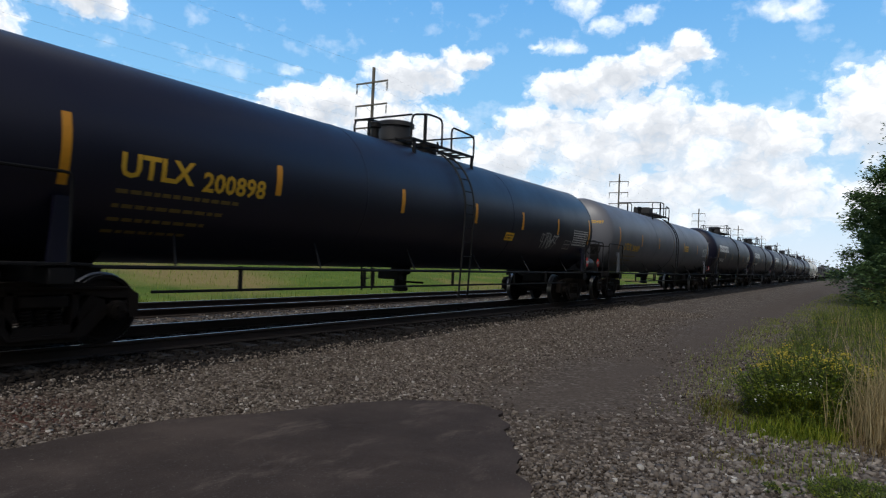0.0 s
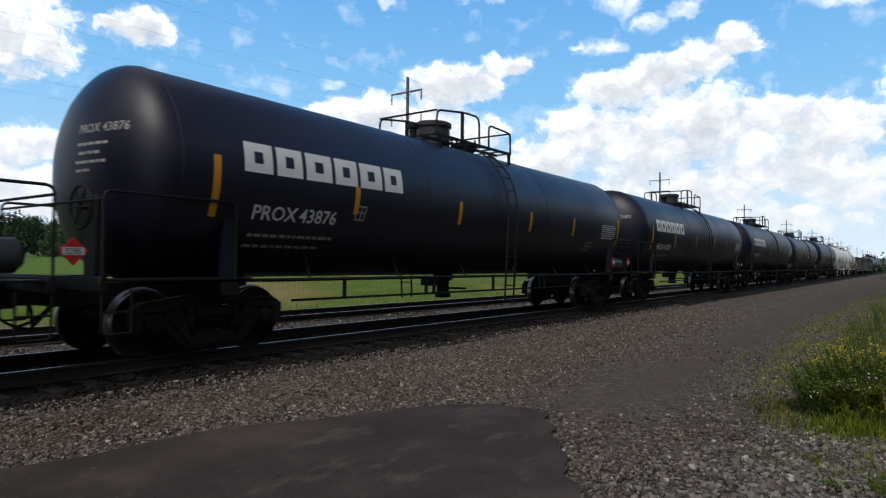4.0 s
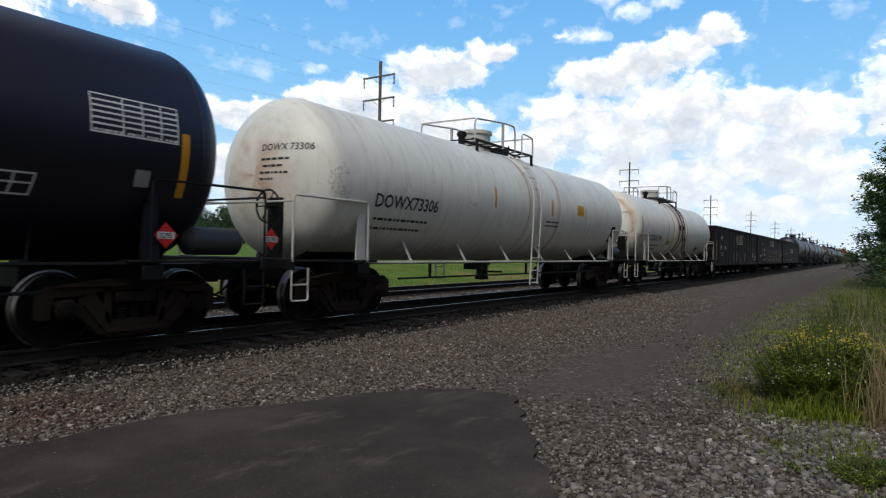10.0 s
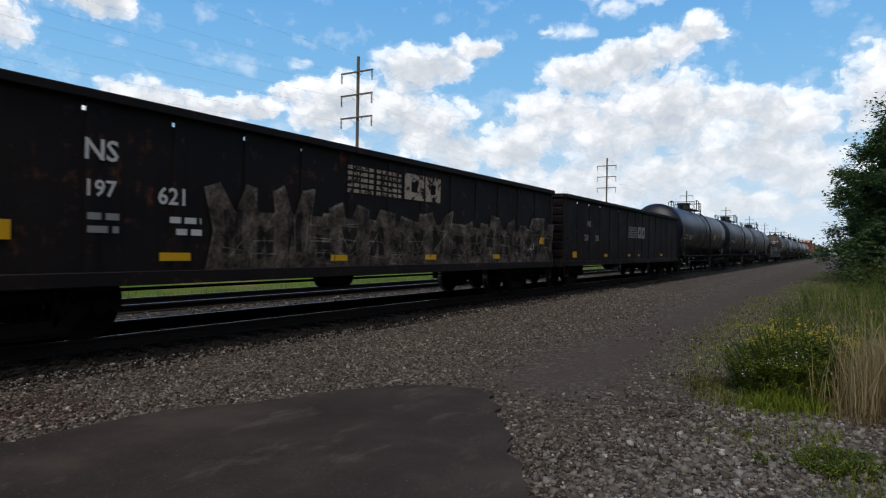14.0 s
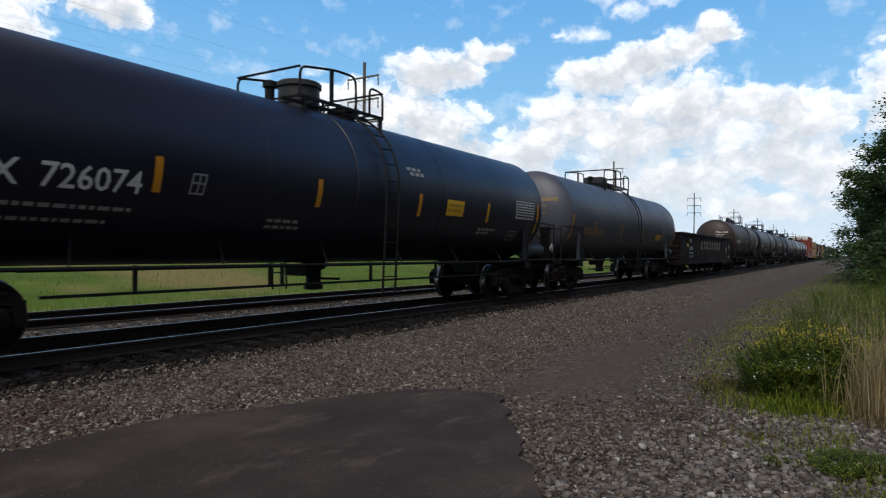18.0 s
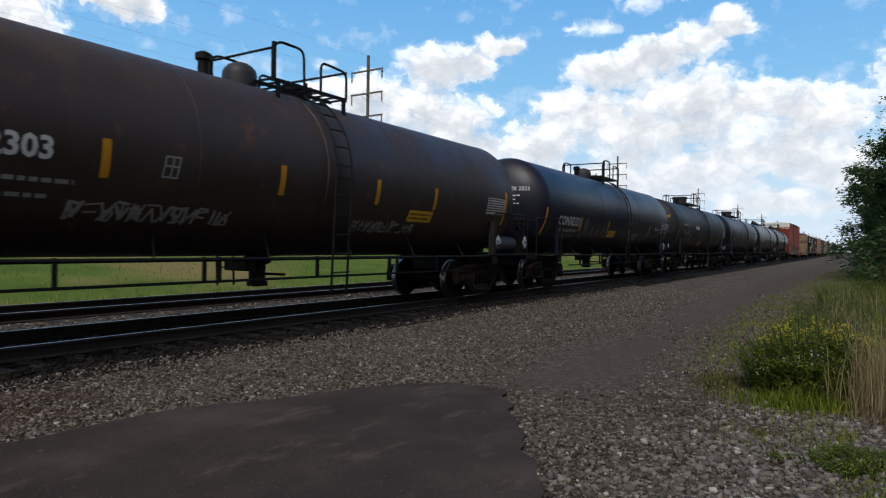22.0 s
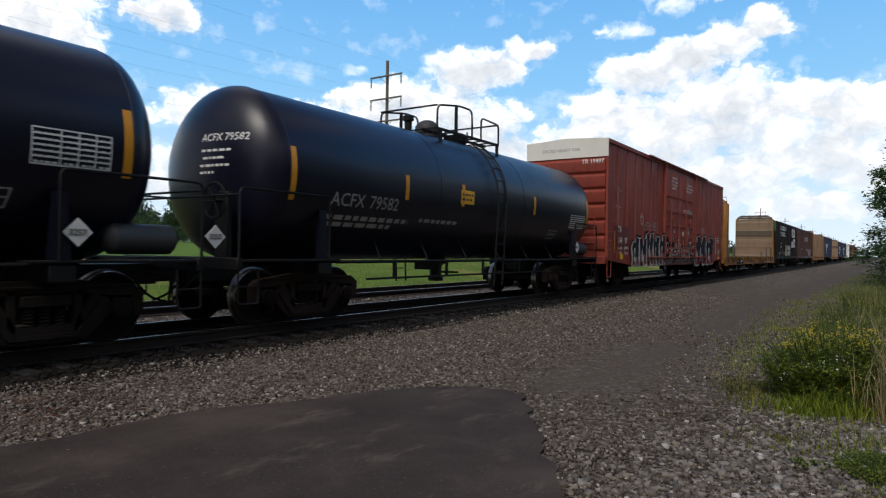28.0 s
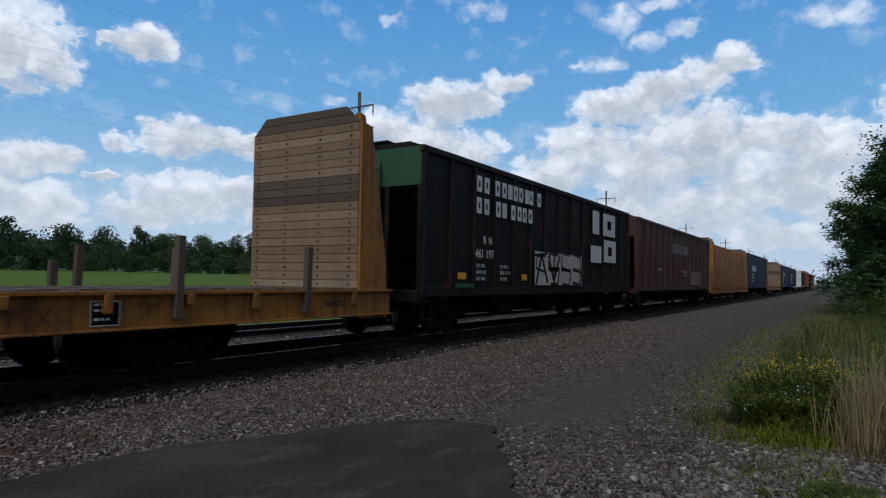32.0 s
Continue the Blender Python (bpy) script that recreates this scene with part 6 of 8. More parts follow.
def make_gondolas():
    am, worn = AMBER, LETTER_DIM
    z0, z1 = 0.74, 3.10
    gondola("worn black high-sided gondola with faded white emblem", 185.8, 202.5, (187.6, 200.95), z0, z1, GOND, 14,
            [("text", -6.4, 2.28, "NS", 0.36, LETTER), ("text", -6.64, 1.72, "197", 0.32, LETTER), ("text", -5.3, 1.72, "673", 0.32, LETTER), ("panel", -7.9, 1.05, 0.14, 1.2, STRIPE), ("panel", -2.05, 0.95, 0.12, 0.62, STRIPE), ("panel", -0.92, 0.95, 0.12, 0.62, STRIPE), ("panel", 0.75, 0.98, 0.1, 0.2, STRIPE), ("panel", 2.48, 0.98, 0.11, 0.6, STRIPE), ("panel", 7.0, 1.0, 0.12, 0.95, STRIPE),
             ("frame", 6.15, 1.25, 0.4, 0.36, LETTER), ("bars", 7.2, 1.05, [(0, 0, 0.7), (0, 0.2, 0.5)], 0.08, LETTER), ("bars", -6.5, 1.45, [(0, 0, 0.9), (0, -0.14, 0.8)], 0.07, worn), ("panel", -0.2, 1.05, 0.55, 0.55, RUST_PATCH, "square of bare rust")] + tall_emblem(-1.24, 2.12, SOUTH_LETTER, 1.55, 0.66))
    thrown = []
    rnd = random.Random(8)
    y = -4.35
    while y < 7.6:
        w, h = rnd.uniform(0.75, 1.25), rnd.uniform(1.0, 1.35)
        thrown.append((y, 0.80, w, h, rnd.randrange(3)))
        y += w * 0.74
    gondola("black high-sided gondola covered in brown and white graffiti", 203.35, 220.45, (205.3, 218.7), z0, z1, GOND, 14,
            [("forms", 0, 0, thrown), ("text", -6.16, 2.27, "NS", 0.36, LETTER), ("text", -6.16, 1.83, "197", 0.28, LETTER), ("text", -5.17, 1.79, "621", 0.32, LETTER), ("panel", -7.3, 1.28, 0.36, 0.22, am), ("panel", -5.13, 1.03, 0.48, 0.11, am), ("panel", -1.75, 1.0, 0.45, 0.11, am), ("panel", 1.3, 1.0, 0.45, 0.11, am), ("panel", 4.5, 1.0, 0.4, 0.11, am), ("panel", 7.5, 1.42, 0.4, 0.2, am),
             ("bars", -4.98, 1.38, [(0, 0.16, 0.5), (0.1, 0, 0.42)], 0.085, LETTER), ("bars", -6.1, 1.38, [(0, 0.16, 0.4), (0, 0, 0.4)], 0.085, worn), ("frame", 6.7, 1.25, 0.4, 0.36, LETTER)] + tall_emblem(-1.32, 2.26, SOUTH_LETTER, 1.72, 0.54))
    gondola("black high-sided gondola with small white emblem", 221.5, 238.6, (223.2, 236.6), z0, z1, GOND, 14,
            [("text", -6.36, 2.1, "NS", 0.3, worn), ("text", -6.67, 1.6, "200", 0.3, worn), ("text", -5.5, 1.6, "280", 0.3, worn), ("panel", -7.8, 1.0, 0.4, 0.2, am), ("panel", -4.4, 1.02, 0.4, 0.1, am), ("panel", -1.2, 1.02, 0.4, 0.1, am), ("panel", 0.4, 1.02, 0.3, 0.1, am), ("panel", 4.6, 1.02, 0.4, 0.1, am)] + tall_emblem(-1.12, 1.82, worn, 1.4, 0.5))
    gondola("low black gondola with rusty white block letters and amber plates", 292.85, 309.55, (294.5, 308.05), 0.72, 2.46, SOUTH, 13,
            [("text", -6.28, 1.92, "NS", 0.30, LETTER), ("text", -6.4, 1.50, "187844", 0.30, LETTER), ("text", -6.4, 1.27, "LD LMT 196500", 0.145, LETTER), ("text", -6.4, 1.08, "LT WT   66500", 0.145, LETTER), ("panel", -7.12, 1.68, 0.46, 0.16, am), ("panel", -4.24, 0.76, 0.4, 0.085, am), ("panel", -1.58, 0.78, 0.4, 0.085, am), ("panel", 0.98, 0.78, 0.4, 0.085, am), ("panel", 3.55, 0.78, 0.36, 0.085, am), ("panel", 6.98, 1.0, 0.42, 0.14, am)]
            + [("blocks", yy, 1.55, (0.48,), 0.50, 0.0, SOUTH_LETTER) for yy in (-3.18, -2.28, -1.43, -0.58, 0.34, 1.24, 2.12, 2.99)]
            + [("frame", 5.98, 1.4, 0.4, 0.3, LETTER), ("text", 7.14, 1.66, "12", 0.40, LETTER), ("panel", -0.1, 0.78, 0.05, 0.26, LETTER)], slots=False, ribs=5)


RUST_PATCH = plain("bare rust", (0.040, 0.020, 0.014), 0.8, 0.0, 0.5, 6, 0.2)
GRAFFITI = plain("brown spray paint", (0.19, 0.14, 0.105), 0.6, 0.0, 0.5, 5, 0.02)
GRAFFITI_PALE = plain("worn pale spray paint", (0.50, 0.47, 0.42), 0.65, 0.0, 0.6, 7, 0.02)
SPRAY_DARK = plain("soot black spray paint", (0.014, 0.013, 0.013), 0.65, 0.0, 0.4, 7, 0.02)


def worn_spray(name, lo, mid, hi):
    """Spray paint that has flaked and sooted in patches."""
    def build(n, b):
        k = n.math("ADD", n.math("MULTIPLY", n.noise(n.obj, 3.2, 7, 0.7), 0.75), n.math("MULTIPLY", n.noise(n.obj, 17, 5, 0.65), 0.25))
        link(n, b, color=n.ramp(k, ((0.40, lo), (0.52, mid), (0.66, hi))), rough=0.8, spec=0.15)
    return material(name, build)


GRAFFITI_FILL = worn_spray("faded brown spray paint", (0.024, 0.020, 0.018), (0.105, 0.085, 0.068), (0.25, 0.21, 0.175))
GRAFFITI_CORE = worn_spray("sooty spray paint", (0.010, 0.009, 0.009), (0.030, 0.025, 0.022), (0.13, 0.11, 0.09))
GRAFFITI_RIM = worn_spray("worn pale spray rim", (0.03, 0.027, 0.024), (0.17, 0.15, 0.13), (0.42, 0.39, 0.35))
def worn_letter_build(n, b):
    chip = n.ramp(n.noise(n.obj, 6.5, 7, 0.72), ((0.44, grey(0)), (0.50, grey(1))))
    link(n, b, color=n.mix(chip, (0.030, 0.015, 0.011, 1), (0.50, 0.42, 0.34, 1)), rough=0.8, spec=0.2)


SOUTH_LETTER = material("rusted and flaking white paint", worn_letter_build)
make_gondolas()


def box_car():
    """A tall box car with plug doors, corrugated end and a white excess-height band."""
    front, rear = 411.2, 430.0
    c = (front + rear) / 2
    root = car_root("box_car", "tall oxide red box car with plug doors and bold graffiti", "box car", c)
    a, b, hw, z0, z1 = front - c, rear - c, 1.49, 0.98, 5.10
    for sx in (1, -1):
        part("side_sheet", Shape().box(*sorted((sx * hw, sx * (hw - 0.03))), a, b, z0, z1 - 0.05), OXIDE, root, smooth=None)
        part("side_sill", Shape().prism([(a + 0.1, z0 + 0.02), (b - 0.1, z0 + 0.02), (b - 3.3, z0 - 0.24), (a + 3.3, z0 - 0.24)], "x", *sorted((sx * (hw - 0.04), sx * (hw + 0.012)))), OXIDE, root, smooth=None)
        part("roof_chord", Shape().box(*sorted((sx * (hw - 0.05), sx * (hw + 0.05))), a, b, z1 - 0.14, z1, 0.01), OXIDE, root)
        ys = [a + 0.04 + 0.98 * k for k in range(7)] + [b - 0.04 - 0.98 * k for k in range(7)]
        for y in ys:
            part("side_post", Shape().prism([(y - 0.05, z0 + 0.05), (y + 0.05, z0 + 0.05), (y + 0.05, z1 - 0.14), (y - 0.05, z1 - 0.14)], "x", *sorted((sx * hw, sx * (hw + 0.028)))), OXIDE, root, smooth=None)
        for k, (d0, d1) in enumerate(((-2.55, 0.0), (0.02, 2.6))):
            x0, x1 = sorted((sx * (hw + 0.02), sx * (hw + 0.07)))
            door = part("plug_door", Shape().box(x0, x1, d0, d1, z0 + 0.16, z1 - 0.3, 0.012), OXIDE, root)
            xo = sx * (hw + 0.07)
            for j in range(6):
                z = z0 + (0.32, 0.52, 1.0, 1.48, 2.10, 2.75)[j]
                part("door_panel_rib", Shape().box(*sorted((xo, xo + sx * 0.035)), d0 + 0.06, d1 - 0.06, z - 0.035, z + 0.035, 0.01), OXIDE, door)
            for y in (d0 + 0.66, d1 - 0.54):
                part("lock_rod", Shape().tube([(xo + sx * 0.06, y, z0 + 0.2), (xo + sx * 0.06, y, z1 - 0.35)], 0.022, 6), OXIDE, door)
            gear = Shape().turn([(0.0, 0.0), (0.17, 0.0), (0.17, sx * 0.05), (0.0, sx * 0.06)], "x", 16, (xo + sx * 0.02, d0 + 1.0 if k == 0 else d1 - 1.0, z0 + 1.75))
            part("lock_wheel", gear, OXIDE, door)
        for y in (-2.62, 2.68):
            part("door_frame_post", Shape().box(*sorted((sx * hw, sx * (hw + 0.11))), y - 0.06, y + 0.06, z0, z1 - 0.05, 0.01), OXIDE, root)
        for z in (z0 + 0.10, z1 - 0.02):
            part("door_track", Shape().box(*sorted((sx * hw, sx * (hw + 0.14))), -5.0, 5.0, z - 0.03, z + 0.03, 0.006), OXIDE, root)
    roof = Shape().prism([(-hw, z1 - 0.08), (hw, z1 - 0.08), (hw - 0.05, z1 + 0.02), (0, z1 + 0.09), (-hw + 0.05, z1 + 0.02)], "y", a, b)
    part("roof", roof, OXIDE, root, smooth=None)
    part("floor", Shape().box(-hw + 0.03, hw - 0.03, a, b, z0 - 0.02, z0 + 0.05), GRIME, root, smooth=None)
    for s, y in ((-1, a), (1, b)):
        part("end_sheet", Shape().box(-hw, hw, *sorted((y, y - s * 0.03)), z0, z1 - 0.02), OXIDE, root, smooth=None)
        end_corrugation(root, y, s, hw, z0 + 0.3, z1 - 0.66, 6, OXIDE, 0.13)
        part("excess_height_band", Shape().prism([(-hw - 0.03, z1 - 0.60), (hw + 0.03, z1 - 0.60), (hw + 0.03, z1 + 0.01), (0, z1 + 0.10), (-hw - 0.03, z1 + 0.01)], "y", *sorted((y + s * 0.004, y + s * 0.035))), CREAM, root, "white excess height band")
        part("end_sill", Shape().box(-hw, hw, *sorted((y - s * 0.05, y + s * 0.16)), z0 - 0.12, z0 + 0.14, 0.012), OXIDE, root)
        plat = Shape().box(-0.9, 0.9, *sorted((y + s * 0.06, y + s * 0.5)), 1.08, 1.13, 0.008)
        for x in (0.45, 1.1):
            plat.tube([(x, y + s * 0.14, 1.1), (x, y + s * 0.14, 2.45)], 0.018, 5)
        for k in range(5):
            plat.tube([(0.45, y + s * 0.14, 1.3 + 0.28 * k), (1.1, y + s * 0.14, 1.3 + 0.28 * k)], 0.014, 5)
        part("end_ladder", plat, OXIDE, root)
        for sx in (1, -1):
            part("corner_step", Shape().tube(bend([(sx * 1.48, y - s * 0.08, z0), (sx * 1.48, y - s * 0.08, 0.42), (sx * 1.48, y - s * 0.46, 0.42), (sx * 1.48, y - s * 0.46, z0)], 0.04), 0.016, 5), OXIDE, root)
        end_ladder(root, hw + 0.02, y - s * 0.12 - (0.45 if s > 0 else 0.0), 1.35, 2.6, OXIDE, 5)
    part("centre_sill", Shape().box(-0.3, 0.3, a + 0.1, b - 0.1, 0.66, z0, 0.02), GRIME, root)
    x = hw + 0.075
    side_marks(root, [("panel", -8.62, 1.48, 1.45, 0.72, OXIDE_DARK, "darker repainted patch")], hw + 0.032)
    side_marks(root, [("text", -8.5, 1.98, "TR", 0.28, LETTER), ("text", -8.5, 1.58, "194", 0.30, LETTER), ("text", -7.82, 1.58, "97", 0.30, LETTER), ("text", -8.5, 1.37, "LD LMT", 0.13, LETTER), ("text", -8.5, 1.19, "LT WT", 0.13, LETTER), ("text", -7.85, 1.37, "204900", 0.15, LETTER), ("text", -7.80, 1.19, "81100", 0.15, LETTER), ("text", -5.98, 2.62, "EXCESS", 0.055, LETTER), ("text", -5.95, 2.55, "PLATE", 0.055, LETTER), ("text", -5.88, 2.42, "F", 0.11, LETTER), ("text", -3.62, 1.30, "60K", 0.09, LETTER), ("panel", -8.3, 1.02, 0.32, 0.2, AMBER), ("panel", -8.9, 1.25, 0.1, 0.75, STRIPE),
                      ("text", 0.86, 4.40, "CLOSE AND LOCK", 0.13, LETTER), ("text", 0.76, 4.25, "BOTH DOORS BEFORE", 0.13, LETTER), ("text", 1.0, 4.10, "MOVING CAR", 0.13, LETTER), ("text", -1.62, 4.50, "-IMPORTANT-", 0.13, LETTER), ("text", -1.85, 4.35, "CLOSE THIS DOOR", 0.13, LETTER), ("text", -1.8, 4.20, "BEFORE CLOSING", 0.13, LETTER), ("text", -1.6, 4.05, "MAIN DOOR", 0.13, LETTER),
                      ("scrawl", 0.7, 3.02, 1.2, 0.26, LETTER_DIM, 31, 0.04, 5), ("scrawl", -8.9, 2.3, 0.7, 1.3, LETTER_DIM, 32, 0.03, 2), ("scrawl", -5.6, 2.15, 1.7, 0.36, LETTER_DIM, 33, 0.03, 5), ("bars", 0.35, 3.2, [(0, 0, 0.28), (0, -0.1, 0.25), (1.35, 0, 0.25), (1.35, -0.1, 0.28)], 0.06, LETTER),
                      ("bars", 7.21, 1.6, [(0, 0.5, 0.3), (0, 0.38, 0.32), (0, 0.26, 0.3), (0, 0.14, 0.34), (0, 0.02, 0.3), (0, -0.1, 0.32), (0, -0.22, 0.28), (0, -0.34, 0.3), (0.5, 0.5, 0.45), (0.5, 0.38, 0.42), (0.5, 0.26, 0.45)], 0.055, LETTER), ("frame", 7.9, 1.2, 0.45, 0.28, LETTER), ("panel", 7.95, 0.96, 0.4, 0.13, AMBER), ("panel", 8.85, 1.3, 0.12, 0.8, STRIPE),
                      ("panel", 0.19, 2.05, 0.28, 0.20, LETTER, "white notice sheet"), ("panel", -0.48, 1.78, 0.2, 0.14, LETTER, "white notice sheet"), ("panel", 1.52, 1.61, 0.3, 0.2, LETTER, "white notice sheet"), ("panel", -1.44, 1.87, 0.2, 0.18, LETTER_DIM, "worn paper label"), ("panel", 1.05, 1.85, 0.19, 0.18, LETTER_DIM, "worn paper label"),
                      ("panel", 0.35, 1.48, 0.09, 0.46, STRIPE), ("panel", 2.81, 1.39, 0.08, 0.42, STRIPE), ("panel", 6.15, 1.4, 0.09, 0.4, STRIPE), ("text", -1.62, 1.17, "CLOSE THIS    DOOR FIRST", 0.085, LETTER), ("text", 0.86, 1.17, "OPEN THIS    DOOR FIRST", 0.085, LETTER), ("bars", -1.4, 2.42, [(0, 0, 0.16), (0.28, -0.02, 0.18)], 0.05, LETTER), ("bars", 1.05, 2.38, [(0, 0, 0.16), (0.28, -0.02, 0.16)], 0.05, LETTER),
                      ("scrawl", 3.9, 2.3, 0.75, 0.28, LETTER_DIM, 41, 0.022, 3), ("scrawl", 0.66, 3.02, 1.05, 0.28, LETTER, 42, 0.045, 4)], x)
    for y, z, size in ((-1.21, 2.24, 1.0), (1.27, 2.21, 1.0), (-5.85, 2.54, 2.1)):
        ring = [(k * size * math.cos(j * 0.3927), k * size * math.sin(j * 0.3927)) for j in range(16) for k in (0.065 if size == 1 else 0.09, 0.10)]
        decal(root, "lock_ring", (ring, [[2 * j, 2 * j + 1, (2 * j + 3) % 32, (2 * j + 2) % 32] for j in range(16)]), LETTER, y, z, x, "white painted ring")
        if size > 1:
            continue
        decal(root, "lock_bar", patch(0.03, 0.12), LETTER, y - 0.015, z - 0.06, x)
    # thrown-up letters of the graffiti: black bodies, white outlines, red lower halves
    rnd = random.Random(4)
    letters = [(-6.95 + 0.88 * k, 0.80, rnd.uniform(0.76, 0.9), rnd.uniform(1.0, 1.25), rnd.randrange(3), SPRAY_RED) for k in range(5)]
    letters += [(2.75, 0.70, 0.62, 1.15, 2, SPRAY_DULL), (3.15, 0.72, 1.72, 1.42, 0, DARKRED), (5.05, 0.72, 1.70, 1.38, 1, DARKRED)]
    for k, (y, base, w, h, sh, low) in enumerate(letters):
        pts = [(p * w, q * h) for p, q in FORMS[sh]]
        side = [(w * 0.5 + (p - w * 0.5) * (1 + 0.06 / w) - 0.13, h * 0.5 + (q - h * 0.5) * (1 + 0.05 / h) - 0.05) for p, q in pts]
        grown = [(w * 0.5 + (p - w * 0.5) * (1 + 0.10 / w), h * 0.5 + (q - h * 0.5) * (1 + 0.08 / h)) for p, q in pts]
        halo = [(w * 0.5 + (p - w * 0.5) * (1 + 0.22 / w) - 0.04, h * 0.5 + (q - h * 0.5) * (1 + 0.18 / h) + 0.02) for p, q in pts]
        cut = [(p, min(q, (0.30 + 0.08 * (k % 3)) * h)) for p, q in pts]
        fleck = [(0.25 * w + 0.2 * w * p, 0.12 * h + 0.5 * h * q) for p, q in FORMS[(sh + 1) % 3]]
        for outline, mat, lab, up in ((halo, SPRAY_BLACK, "black graffiti shadow", 0.003), (side, SPRAY_WHITE, "chalky white graffiti edge", 0.005), (grown, SPRAY_WHITE, "chalky white graffiti outline", 0.0065), (pts, SPRAY_NIGHT, "blue-black graffiti letter", 0.008), (cut, low, "red lower part of a graffiti letter", 0.011), (fleck, SPRAY_WHITE, "chalky white stroke inside a letter", 0.013)):
            decal(root, "graffiti", (outline, [list(range(len(outline)))]), mat, y, base, x, lab, proud=up + 0.0002 * k)
    # a dark, tangled piece across the two doors
    y = -2.45
    while y < 2.3:
        w, h = rnd.uniform(0.35, 0.7), rnd.uniform(0.55, 0.95)
        blot = [(w * 0.5 + w * 0.62 * math.cos(0.6283 * q) * rnd.uniform(0.7, 1.15), h * 0.5 + h * 0.6 * math.sin(0.6283 * q) * rnd.uniform(0.75, 1.15)) for q in range(10)]
        decal(root, "graffiti", (blot, [list(range(10))]), rnd.choice((SPRAY_BLACK, SPRAY_BLACK, SPRAY_DULL)), y, rnd.uniform(0.85, 1.1), x, "black graffiti blot", proud=0.004 + 0.0004 * (y + 2.5))
        side_marks(root, [("scrawl", y, rnd.uniform(0.9, 1.2), w * 0.8, 0.6, LETTER, rnd.randrange(999), 0.035, 1), ("scrawl", y, 0.8, w, 0.35, LETTER_DIM, rnd.randrange(999), 0.025, 1)], x)
        y += w * 0.8
    e = a - 0.036
    tex = text_shape("EXCESS HEIGHT CAR", 0.15, 0.01)
    sgn = Shape()
    sgn.v, sgn.f = [(-0.9 + p, e - 0.002, z1 - 0.36 + q) for p, q in tex[0]], tex[1]
    part("end_lettering", sgn, LETTER_DIM, root)
    tex = text_shape("TR 19497", 0.2, 0.015)
    sgn = Shape()
    sgn.v, sgn.f = [(0.62 + p, a - 0.145, z1 - 0.83 + q) for p, q in tex[0]], tex[1]
    part("end_lettering", sgn, LETTER, root)
    add_couplers(root, a - 0.6, b + 0.6)
    TRAIN.append((root, c, add_trucks(root, (413.6 - c, 427.9 - c), True)))


OXIDE_DARK = paint("darker oxide repaint", (0.17, 0.026, 0.022), (0.13, 0.035, 0.028), 0.5, 0.5, 0.6, 0.1)
SPRAY_BLACK = plain("black spray paint", (0.010, 0.009, 0.010), 0.85, 0.0, 0.4, 5, 0.02, 0.1)
SPRAY_WHITE = worn_spray("chalky white spray paint", (0.16, 0.15, 0.15), (0.52, 0.51, 0.50), (0.72, 0.71, 0.69))
SPRAY_NIGHT = worn_spray("blue-black spray paint", (0.008, 0.008, 0.011), (0.016, 0.016, 0.026), (0.10, 0.09, 0.10))
DARKRED = plain("deep red spray paint", (0.22, 0.016, 0.016), 0.75, 0.0, 0.5, 4, 0.02, 0.2)
SPRAY_DULL = plain("grey violet spray paint", (0.085, 0.07, 0.08), 0.8, 0.0, 0.6, 5, 0.02, 0.15)
SPRAY_RED = plain("dark red spray paint", (0.12, 0.03, 0.025), 0.55, 0.0, 0.5, 5, 0.02)
box_car()


